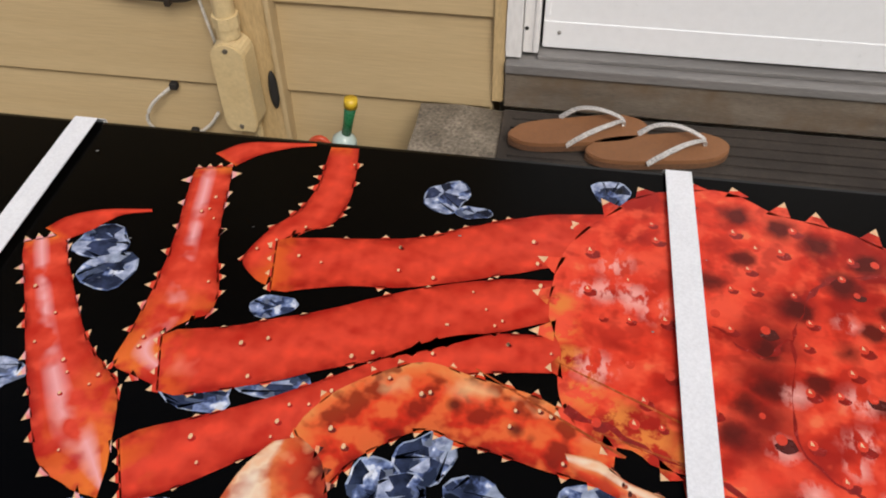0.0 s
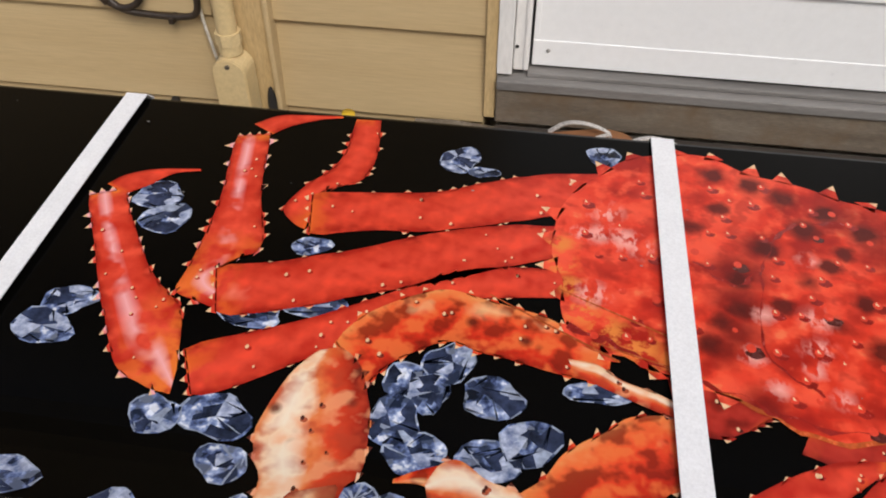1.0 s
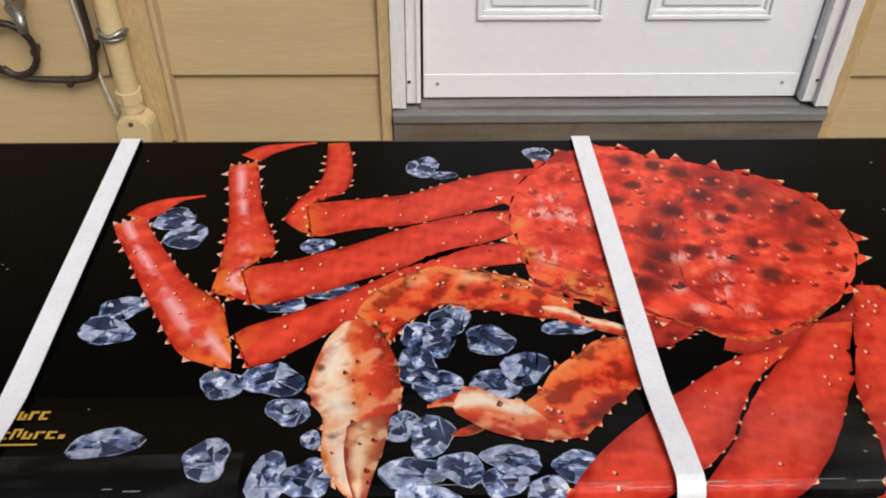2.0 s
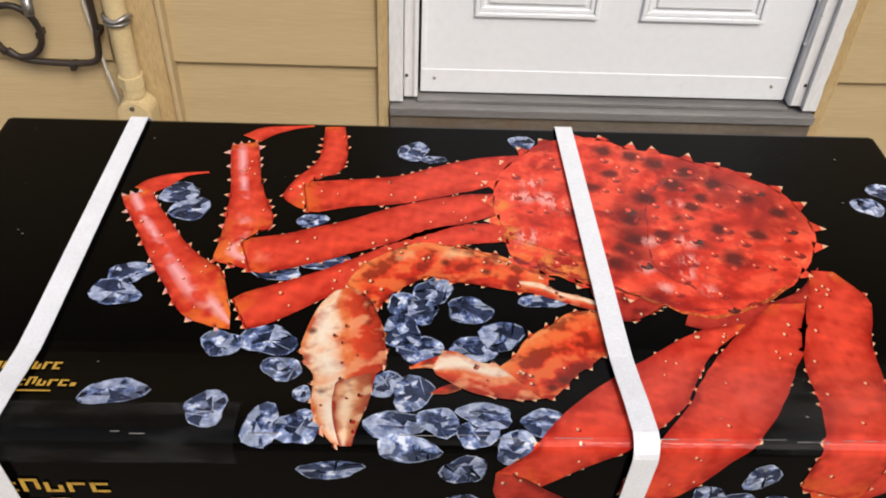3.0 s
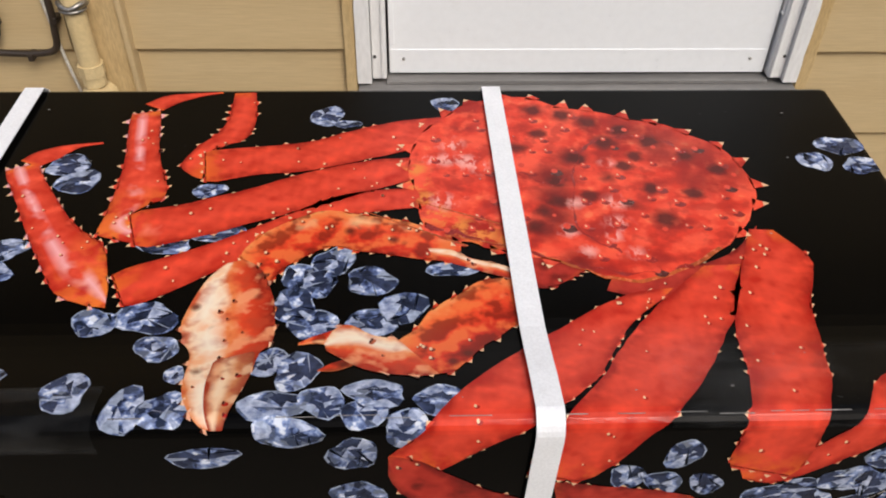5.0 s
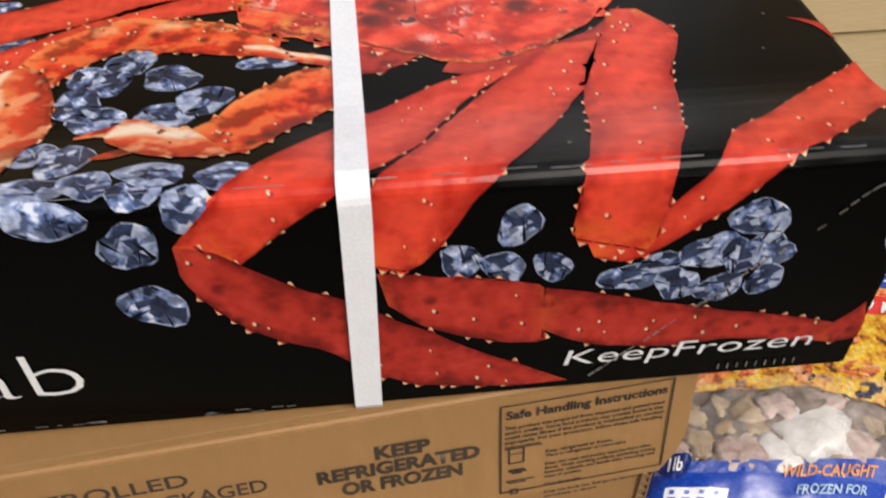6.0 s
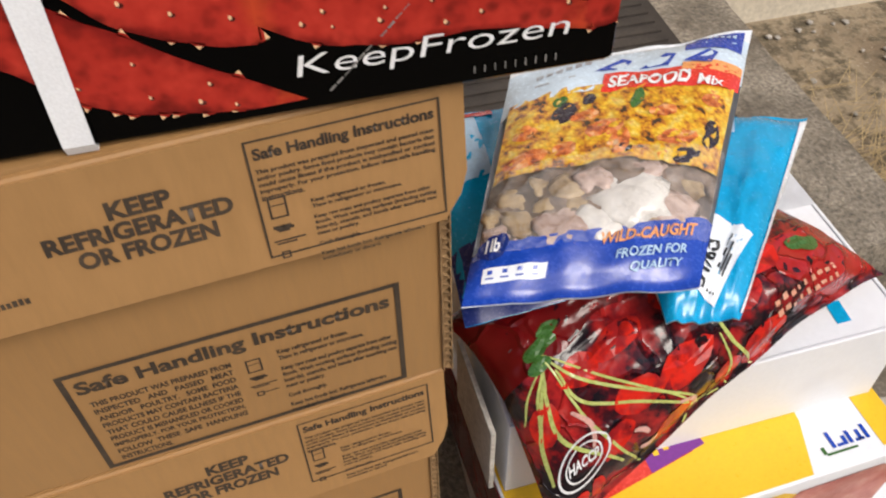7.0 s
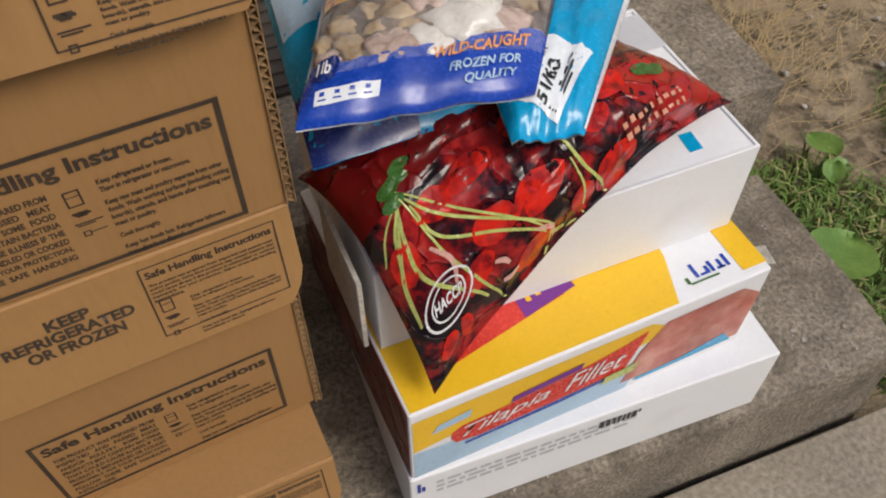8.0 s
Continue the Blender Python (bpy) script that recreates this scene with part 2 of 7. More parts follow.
PINCER = limb_ink("cream_pincer_print", [(0.0, (0.66, 0.20, 0.06)), (0.10, (0.82, 0.54, 0.34)), (0.34, (0.84, 0.62, 0.42)), (0.46, (0.74, 0.20, 0.06)), (0.65, (0.66, 0.06, 0.02)), (0.85, (0.44, 0.03, 0.012)), (1.0, (0.20, 0.014, 0.008))], (0.46, 0.05, 0.02), (0.82, 0.34, 0.16), (0.86, 0.74, 0.58), (0.62, 0.12, 0.03), 0.50, (70, (0.12, 0.025, 0.014)), (64, 0.006), (0.05, 0.25, 0.48), 1.1)
FINGER = limb_ink("tan_finger_print", [(0.0, (0.30, 0.03, 0.012)), (0.18, (0.70, 0.32, 0.16)), (0.42, (0.76, 0.50, 0.30)), (0.68, (0.56, 0.20, 0.08)), (1.0, (0.22, 0.03, 0.014))], (0.34, 0.06, 0.03), (0.78, 0.48, 0.28), (0.80, 0.60, 0.40), (0.28, 0.025, 0.012), 0.62, (80, (0.12, 0.03, 0.018)), (64, 0.005), (0.1, 0.35, 0.6), 1.1)
SPINE = ink("cream_spine_print", (0.86, 0.54, 0.30), 0.25, 0.1)
SPINE_DARK = ink("dark_spine_print", (0.10, 0.012, 0.008), 0.25, 0.2)
ORANGE_RIM = ink("orange_rim_print", (0.72, 0.13, 0.025), 0.25, 0.5)


BT_PRINT = 1.1826  # height of the shell's print


def shell_ink():
    m, nt, b = nodes_of("red_shell_print")
    tc = nt.nodes.new("ShaderNodeTexCoord").outputs["Object"]
    n1 = noise_node(nt, 16, 3, 0.5)
    col = ramp_node(nt, n1.outputs[0], [(0.24, (0.50, 0.022, 0.012)), (0.44, (0.68, 0.042, 0.019)), (0.66, (0.78, 0.064, 0.031))]).outputs[0]
    em0 = emboss(nt, 19, 0.014, 3.0, 0.55)
    col = mix_node(nt, ramp_node(nt, em0, [(0.39, (0.85,) * 3), (0.49, (0, 0, 0))]).outputs[0], col, (0.32, 0.014, 0.009))
    col = mix_node(nt, ramp_node(nt, em0, [(0.52, (0, 0, 0)), (0.62, (0.8,) * 3)]).outputs[0], col, (0.86, 0.10, 0.05))
    em = emboss(nt, 52, 0.006, 3.0, 0.55)
    col = mix_node(nt, ramp_node(nt, em, [(0.38, (0.5,) * 3), (0.48, (0, 0, 0))]).outputs[0], col, (0.34, 0.014, 0.009))
    col = mix_node(nt, ramp_node(nt, em, [(0.52, (0, 0, 0)), (0.64, (0.7,) * 3)]).outputs[0], col, (0.88, 0.10, 0.045))
    col = mix_node(nt, ramp_node(nt, em, [(0.66, (0, 0, 0)), (0.74, (0.5,) * 3)]).outputs[0], col, (0.86, 0.24, 0.10))
    warp = mix_node(nt, 1.0, noise_node(nt, 110, 3, 0.6).outputs["Color"], (0.5, 0.5, 0.5), "SUBTRACT")
    warp = mix_node(nt, 1.0, warp, (0.010, 0.007, 0.0), "MULTIPLY")
    at = mix_node(nt, 1.0, tc, warp, "ADD")

    def near(points, core=0.45, spread=1.25):
        """1 near any of the points (x, y, radius), falling to 0 over a ragged edge."""
        total = None
        for x, y, r in points:
            vm = nt.nodes.new("ShaderNodeVectorMath")
            vm.operation = "DISTANCE"
            vm.inputs[1].default_value = (x, y, BT_PRINT)
            nt.links.new(at, vm.inputs[0])
            one = ramp_node(nt, vm.outputs["Value"], [(r * core * spread, (1, 1, 1)), (r * spread, (0, 0, 0))]).outputs[0]
            total = one if total is None else mix_node(nt, 1.0, total, one, "LIGHTEN")
        return total
    # the hollow between the two lobes, the shaded far flank, then the scorched tips and the pale glints
    hollow = near([(0.121, 0.201, 0.016), (0.119, 0.180, 0.016), (0.116, 0.160, 0.014), (0.124, 0.118, 0.012), (0.108, 0.150, 0.012), (0.132, 0.222, 0.012)], 0.3)
    col = mix_node(nt, mix_node(nt, 1.0, hollow, (0.9, 0.9, 0.9), "MULTIPLY"), col, (0.17, 0.010, 0.008))
    flank = near([(0.178, 0.256, 0.020), (0.200, 0.244, 0.022), (0.220, 0.226, 0.022), (0.236, 0.206, 0.018), (0.196, 0.226, 0.016), (0.214, 0.196, 0.016)], 0.2)
    col = mix_node(nt, mix_node(nt, 1.0, flank, (0.72, 0.72, 0.72), "MULTIPLY"), col, (0.22, 0.012, 0.009))
    tips = near([(0.114, 0.281, 0.009), (0.115, 0.251, 0.007), (0.135, 0.274, 0.009), (0.151, 0.265, 0.010), (0.137, 0.222, 0.007), (0.159, 0.240, 0.011), (0.168, 0.213, 0.008), (0.181, 0.188, 0.008), (0.183, 0.158, 0.010),
                 (0.109, 0.167, 0.006), (0.102, 0.152, 0.006), (0.140, 0.181, 0.007), (0.099, 0.234, 0.006), (0.190, 0.241, 0.009), (0.211, 0.225, 0.008), (0.229, 0.209, 0.007), (0.207, 0.183, 0.007), (0.177, 0.224, 0.007),
                 (0.171, 0.255, 0.008), (0.121, 0.196, 0.007), (0.119, 0.176, 0.006), (0.155, 0.200, 0.005), (0.165, 0.172, 0.005)], 0.5, 1.05)
    col = mix_node(nt, mix_node(nt, 1.0, tips, (0.92, 0.92, 0.92), "MULTIPLY"), col, (0.075, 0.010, 0.008))
    shine = near([(0.054, 0.239, 0.008), (0.050, 0.221, 0.007), (0.064, 0.218, 0.009), (0.072, 0.213, 0.007), (0.042, 0.221, 0.006), (0.047, 0.176, 0.008), (0.156, 0.175, 0.007), (0.153, 0.154, 0.007), (0.149, 0.143, 0.005),
                  (0.122, 0.147, 0.005), (0.131, 0.129, 0.005), (0.159, 0.127, 0.004), (0.130, 0.174, 0.005), (0.157, 0.216, 0.004)], 0.3)
    head = near([(0.030, 0.210, 0.007), (0.031, 0.195, 0.007), (0.036, 0.180, 0.007), (0.043, 0.163, 0.009), (0.055, 0.150, 0.012), (0.070, 0.142, 0.012), (0.086, 0.138, 0.009)], 0.3)
    fleck = ramp_node(nt, noise_node(nt, 130, 3, 0.6).outputs[0], [(0.44, (0, 0, 0)), (0.54, (0.9,) * 3)]).outputs[0]
    col = mix_node(nt, mix_node(nt, 1.0, fleck, head, "MULTIPLY"), col, (0.76, 0.24, 0.05))
    streak = ramp_node(nt, noise_node(nt, 150, 3, 0.55, stretch=(1.4, 0.8, 1)).outputs[0], [(0.44, (0, 0, 0)), (0.54, (0.85,) * 3)]).outputs[0]
    col = mix_node(nt, mix_node(nt, 1.0, streak, shine, "MULTIPLY"), col, (0.88, 0.42, 0.36))
    nt.links.new(col, b.inputs["Base Color"])
    coat_print(nt, b)
    return m


SHELL = shell_ink()


def ice_ink():
    m, nt, b = nodes_of("blue_ice_print")
    tc = nt.nodes.new("ShaderNodeTexCoord").outputs["Object"]
    n0 = noise_node(nt, 60, 2, 0.5)
    wob = mix_node(nt, 0.012, tc, n0.outputs["Color"], "ADD")
    v = nt.nodes.new("ShaderNodeTexVoronoi")
    v.inputs["Scale"].default_value = 150
    nt.links.new(wob, v.inputs["Vector"])
    n1 = noise_node(nt, 130, 3, 0.55)
    c1 = ramp_node(nt, v.outputs["Color"], [(0.0, (0.008, 0.01, 0.018)), (0.35, (0.035, 0.055, 0.13)), (0.6, (0.20, 0.27, 0.48)), (1.0, (0.66, 0.73, 0.88))]).outputs[0]
    c2 = ramp_node(nt, n1.outputs[0], [(0.46, (0.005, 0.007, 0.012)), (0.52, (0.07, 0.10, 0.23)), (0.59, (0.26, 0.34, 0.56)), (0.64, (0.84, 0.88, 0.95))]).outputs[0]
    col = mix_node(nt, 0.72, c1, c2)
    nt.links.new(col, b.inputs["Base Color"])
    coat_print(nt, b)
    return m


ICE = ice_ink()
ICE_DARK = surface("dark_ice_print", (0.004, 0.005, 0.009), (0.05, 0.07, 0.15), 0.2, 90, 240, None, 0.3, 0.0, spec=0.18)
ICE_GREY = surface("grey_blue_ice_print", (0.07, 0.11, 0.24), (0.62, 0.68, 0.84), 0.2, 170, 260, None, 0.3, 0.0, spec=0.18)
ICE_RIM = ink("pale_ice_rim_print", (0.46, 0.54, 0.72), 0.22, 0.45)


def crinkle(nt, b, scale, strength, dist):
    """Creased plastic: slack film drawn into thin sharp ridges."""
    tc = nt.nodes.new("ShaderNodeTexCoord").outputs["Object"]
    n0 = noise_node(nt, scale * 0.8, 3, 0.55)
    warped = mix_node(nt, 0.09, tc, n0.outputs["Color"], "ADD")
    v = nt.nodes.new("ShaderNodeTexVoronoi")
    v.feature = "DISTANCE_TO_EDGE"
    v.inputs["Scale"].default_value = scale * 1.5
    nt.links.new(warped, v.inputs["Vector"])
    ridge = ramp_node(nt, v.outputs["Distance"], [(0.0, (1, 1, 1)), (0.05, (0.35,) * 3), (0.30, (0, 0, 0))]).outputs[0]
    n1 = noise_node(nt, scale * 1.2, 2, 0.5)
    bump_on(nt, b, mix_node(nt, 0.45, ridge, n1.outputs[0]), strength, dist)


def picture_ink(name, scale, stops, scale2=None, rough=0.28, folds=None):
    """A printed food photograph: patches of its colours."""
    m, nt, b = nodes_of(name)
    n1 = noise_node(nt, scale, 4, 0.6)
    col = ramp_node(nt, n1.outputs[0], stops).outputs[0]
    v = nt.nodes.new("ShaderNodeTexVoronoi")
    v.inputs["Scale"].default_value = scale2 or scale * 2.2
    nt.links.new(nt.nodes.new("ShaderNodeTexCoord").outputs["Object"], v.inputs["Vector"])
    sh = ramp_node(nt, v.outputs["Distance"], [(0.0, (1.05, 1.05, 1.05)), (0.8, (0.68, 0.62, 0.58))]).outputs[0]
    nt.links.new(mix_node(nt, 1.0, col, sh, "MULTIPLY"), b.inputs["Base Color"])
    b.inputs["Roughness"].default_value = rough
    if folds:
        b.inputs["Specular IOR Level"].default_value = 0.36
        crinkle(nt, b, *folds)
    else:
        bump_on(nt, b, noise_node(nt, 40, 3).outputs[0], 0.35, 0.004)
    return m


RICE = picture_ink("yellow_rice_print", 95, [(0.36, (0.05, 0.035, 0.02)), (0.42, (0.50, 0.16, 0.02)), (0.49, (0.76, 0.40, 0.02)), (0.58, (0.82, 0.55, 0.04)), (0.66, (0.82, 0.64, 0.16)), (0.74, (0.74, 0.22, 0.05))], 260)
SHRIMP = picture_ink("shrimp_picture_print", 120, [(0.34, (0.24, 0.05, 0.02)), (0.45, (0.66, 0.16, 0.035)), (0.56, (0.80, 0.32, 0.10)), (0.68, (0.84, 0.58, 0.34))], 90)
REDFILM = picture_ink("red_film_print", 30, [(0.42, (0.010, 0.006, 0.010)), (0.49, (0.06, 0.007, 0.012)), (0.55, (0.26, 0.011, 0.014)), (0.66, (0.44, 0.022, 0.020)), (0.78, (0.52, 0.10, 0.09))], 38, 0.16, (13, 0.8, 0.008))
DARKRED = picture_ink("dark_red_film", 12, [(0.3, (0.11, 0.004, 0.005)), (0.7, (0.20, 0.007, 0.008))], 20, 0.22, (11, 0.5, 0.01))
PLAINRED = picture_ink("bright_red_film", 14, [(0.3, (0.36, 0.012, 0.012)), (0.7, (0.48, 0.020, 0.018))], 22, 0.16, (13, 0.8, 0.008))
FILLET = picture_ink("pink_fillet_print", 30, [(0.3, (0.45, 0.09, 0.07)), (0.5, (0.62, 0.22, 0.17)), (0.7, (0.75, 0.42, 0.34))], 14, 0.4)
# Its darkest stops paint in the shadows between the pieces of meat.
MEATY = picture_ink("shellfish_meat_and_shade", 48, [(0.3, (0.03, 0.022, 0.016)), (0.45, (0.10, 0.07, 0.048)), (0.6, (0.26, 0.19, 0.14)), (0.75, (0.50, 0.43, 0.37))], 60, 0.3)
SCALLOP = surface("white_scallop_meat", (0.62, 0.58, 0.53), (0.78, 0.75, 0.70), 0.3, 20, 90, None, 0.12, 0.4, 0.003)
CLAM = surface("tan_clam_meat", (0.20, 0.12, 0.055), (0.50, 0.37, 0.21), 0.35, 40, 120, None, 0.3, 0.5, 0.003)
PINKMEAT = surface("pink_squid_meat", (0.36, 0.23, 0.18), (0.62, 0.48, 0.41), 0.3, 30, 120, None, 0.2, 0.4, 0.003)
STRAWM = surface("dry_straw", (0.40, 0.29, 0.14), (0.55, 0.42, 0.22), 0.8, 30, 200, vary=0.2)
LEAFM = surface("broad_green_leaf", (0.10, 0.20, 0.035), (0.17, 0.30, 0.06), 0.45, 14, 120, None, 0.2, 0.4)
PEBBLE = surface("pale_pebble", (0.42, 0.39, 0.34), (0.62, 0.58, 0.52), 0.8, 30, 120, vary=0.3)


def film_clear():
    m, nt, b = nodes_of("clear_plastic_film")
    b.inputs["Base Color"].default_value = (0.95, 0.96, 0.97, 1)
    b.inputs["Roughness"].default_value = 0.12
    b.inputs["Alpha"].default_value = 0.10
    crinkle(nt, b, 18, 0.9, 0.014)
    return m


CLEARFILM = film_clear()


def tape_clear():
    m, nt, b = nodes_of("clear_packing_tape")
    b.inputs["Base Color"].default_value = (0.8, 0.8, 0.8, 1)
    b.inputs["Roughness"].default_value = 0.16
    fac = ramp_node(nt, noise_node(nt, 30, 4, 0.6, stretch=(0.6, 1.6, 1.6)).outputs[0], [(0.48, (0.004,) * 3), (0.75, (0.035,) * 3)]).outputs[0]
    nt.links.new(fac, b.inputs["Alpha"])
    bump_on(nt, b, noise_node(nt, 45, 3).outputs[0], 0.6, 0.003)
    return m


TAPE = tape_clear()


def grass_mat():
    m, nt, b = nodes_of("grass_blades")
    g = nt.nodes.new("ShaderNodeNewGeometry")
    col = ramp_node(nt, g.outputs["Random Per Island"], [(0.0, (0.075, 0.15, 0.025)), (0.5, (0.13, 0.23, 0.04)), (0.8, (0.20, 0.26, 0.07)), (1.0, (0.36, 0.30, 0.14))]).outputs[0]
    nt.links.new(col, b.inputs["Base Color"])
    b.inputs["Roughness"].default_value = 0.6
    return m


GRASS = grass_mat()


def soil_mat():
    m, nt, b = nodes_of("bare_soil_and_turf")
    n1 = noise_node(nt, 2.2, 6, 0.65)
    n2 = noise_node(nt, 24, 5, 0.65)
    n3 = noise_node(nt, 130, 3)
    col = ramp_node(nt, n1.outputs[0], [(0.36, (0.17, 0.125, 0.08)), (0.5, (0.28, 0.22, 0.145)), (0.64, (0.36, 0.29, 0.195))]).outputs[0]
    col = mix_node(nt, ramp_node(nt, n2.outputs[0], [(0.46, (0, 0, 0)), (0.62, (1, 1, 1))]).outputs[0], col, (0.11, 0.088, 0.055))
    col = mix_node(nt, ramp_node(nt, n3.outputs[0], [(0.62, (0, 0, 0)), (0.72, (1, 1, 1))]).outputs[0], col, (0.40, 0.35, 0.27))
    nt.links.new(col, b.inputs["Base Color"])
    b.inputs["Roughness"].default_value = 0.95
    bump_on(nt, b, n2.outputs[0], 0.8, 0.02)
    return m


SOIL = soil_mat()

# ---------------------------------------------------------------- building tools
DATUM = Matrix()  # where, and at what scale, a set of things is built


def part(name, bm, material, parent=None, label="", smooth=False):
    me = bpy.data.meshes.new(name)
    bm.to_mesh(me)
    bm.free()
    for mt in material if isinstance(material, (list, tuple)) else [material]:
        me.materials.append(mt)
    if smooth:
        me.polygons.foreach_set("use_smooth", [True] * len(me.polygons))
    ob = new(name, me)
    if parent is not None:
        ob.parent = parent
    else:
        ob.matrix_world = DATUM
    if label:
        tagged(ob, label)
    return ob


def thing(name, m, label, category, group="", kind=""):
    ob = new(name)
    ob.empty_display_size = 0.05
    ob.matrix_world = DATUM @ m
    return tagged(ob, label, category, group, kind)


def add_box(bm, x0, x1, y0, y1, z0, z1, r=0.0, seg=2):
    made = bmesh.ops.create_cube(bm, size=1.0)["verts"]
    for v in made:
        v.co = Vector(((x0 + x1) / 2 + v.co.x * (x1 - x0), (y0 + y1) / 2 + v.co.y * (y1 - y0), (z0 + z1) / 2 + v.co.z * (z1 - z0)))
    if r:
        edges = list({e for v in made for e in v.link_edges})
        bmesh.ops.bevel(bm, geom=edges, offset=r, segments=seg, affect="EDGES", profile=0.5)
    return bm


def box_bm(*a, **k):
    return add_box(bmesh.new(), *a, **k)


def add_tube(bm, pts, radius, sides=10, caps=True):
    rings = []
    n = len(pts)
    for i, p in enumerate(pts):
        d = (Vector(pts[min(i + 1, n - 1)]) - Vector(pts[max(i - 1, 0)])).normalized()
        a = d.cross(Vector((0.31, 0.2, 0.93))).normalized()
        b = d.cross(a)
        r = radius[i] if isinstance(radius, (list, tuple)) else radius
        rings.append([bm.verts.new(Vector(p) + r * (math.cos(2 * math.pi * k / sides) * a + math.sin(2 * math.pi * k / sides) * b)) for k in range(sides)])
    for p, q in zip(rings, rings[1:]):
        for k in range(sides):
            bm.faces.new((p[k], p[(k + 1) % sides], q[(k + 1) % sides], q[k]))
    if caps:
        bm.faces.new(rings[0][::-1])
        bm.faces.new(rings[-1])
    return bm


def spline(pts, n):
    """Catmull-Rom through the points, n steps in all."""
    P = [Vector(p) for p in pts]
    P = [2 * P[0] - P[1]] + P + [2 * P[-1] - P[-2]]
    out, k = [], len(P) - 3
    for i in range(n + 1):
        s = min(i / n * k, k - 1e-6)
        j, f = int(s), s - int(s)
        a, b, c, d = P[j:j + 4]
        out.append(0.5 * ((2 * b) + (c - a) * f + (2 * a - 5 * b + 4 * c - d) * f * f + (3 * b - a - 3 * c + d) * f ** 3))
    return out


def text_bm(body, width, height=None, shear=0.0, bold=0.0, wide=1.0):
    """Lettering in the plane, its lower left corner at the origin."""
    cu = bpy.data.curves.new("lettering", "FONT")
    cu.body, cu.offset, cu.shear, cu.resolution_u = body, bold, shear, 3
    ob = bpy.data.objects.new("lettering", cu)
    scene.collection.objects.link(ob)
    me = bpy.data.meshes.new_from_object(ob.evaluated_get(bpy.context.evaluated_depsgraph_get()))
    bm = bmesh.new()
    bm.from_mesh(me)
    bpy.data.objects.remove(ob)
    bpy.data.curves.remove(cu)
    bpy.data.meshes.remove(me)
    xs, ys = [v.co.x for v in bm.verts], [v.co.y for v in bm.verts]
    sx = width / (max(xs) - min(xs))
    sy = height / (max(ys) - min(ys)) if height else sx / wide
    x0, y0 = min(xs), min(ys)
    for v in bm.verts:
        v.co = Vector(((v.co.x - x0) * sx, (v.co.y - y0) * sy, 0))
    return bm


def bar_bm(bm, x, y, w, h):
    bm.faces.new([bm.verts.new((x + a * w, y + b * h, 0)) for a, b in ((0, 0), (1, 0), (1, 1), (0, 1))])


def frame_bm(bm, x0, x1, y0, y1, w):
    bar_bm(bm, x0, y0, x1 - x0, w), bar_bm(bm, x0, y1 - w, x1 - x0, w)
    bar_bm(bm, x0, y0 + w, w, y1 - y0 - 2 * w), bar_bm(bm, x1 - w, y0 + w, w, y1 - y0 - 2 * w)


def mapped(bm, f):
    for v in bm.verts:
        v.co = f(v.co)
    return bm


def on_front(x, z, y, lift=0.0005):
    """Puts a flat print on a face that looks towards -y."""
    return lambda c: Vector((x + c.x, y - lift, z + c.y))


def on_top(x, y, z, lift=0.0005):
    return lambda c: Vector((x + c.x, y + c.y, z + lift))


# ---------------------------------------------------------------- ground and steps
UP, LOW, GROUND, PAVE = 0.443, 0.262, 0.02, 0.082
DATUM = Matrix.Translation((0, 0, GROUND))
bm = bmesh.new()
bmesh.ops.create_grid(bm, x_segments=60, y_segments=60, size=1.0)
for v in bm.verts:
    x, y = v.co.x, v.co.y
    v.co = Vector((math.copysign(abs(x) ** 4, x) * 400 + x * 3, math.copysign(abs(y) ** 4, y) * 400 + y * 3, 0))
    if abs(v.co.x) < 5 and abs(v.co.y) < 5:
        v.co.z = 0.02 * noise.noise(v.co * 1.7) - 0.015
ground = tagged(part("ground", bm, SOIL, smooth=True), "bare brown soil and patchy turf beside the steps", "ground", kind="structure")

DATUM = Matrix()


def slab_bm(x0, x1, y0, y1, z0, z1, seed):
    """Cast concrete with chipped, uneven edges."""
    bm = box_bm(x0, x1, y0, y1, z0, z1)
    bmesh.ops.subdivide_edges(bm, edges=bm.edges[:], cuts=14, use_grid_fill=True)
    bm.normal_update()
    for v in bm.verts:
        edge = sum((abs(v.co.x - x0) < 1e-4 or abs(v.co.x - x1) < 1e-4, abs(v.co.y - y0) < 1e-4 or abs(v.co.y - y1) < 1e-4, abs(v.co.z - z1) < 1e-4))
        k = noise.noise(v.co * 9 + Vector((seed, 0, 0)))
        if edge >= 2:
            v.co -= v.normal * (0.006 + 0.006 * k)
        else:
            v.co += v.normal * 0.0015 * k
    return bm


stoop = tagged(part("stoop_slab", slab_bm(-0.268, 1.008, 0.288, 1.365, -0.04, UP, 1), CONCRETE, smooth=False), "worn grey concrete stoop slab below the door", "stoop", kind="structure")
step = tagged(part("lower_step", slab_bm(-0.60, 1.018, -0.066, 0.288, -0.04, LOW, 5), CONCRETE), "worn grey concrete step carrying the boxes", "step", kind="structure")
pavement = tagged(part("pavement", slab_bm(-1.6, 1.08, -2.6, -0.076, -0.06, PAVE + 0.022, 9), PATHMAT), "tan concrete path in front of the step", "pavement", kind="structure")

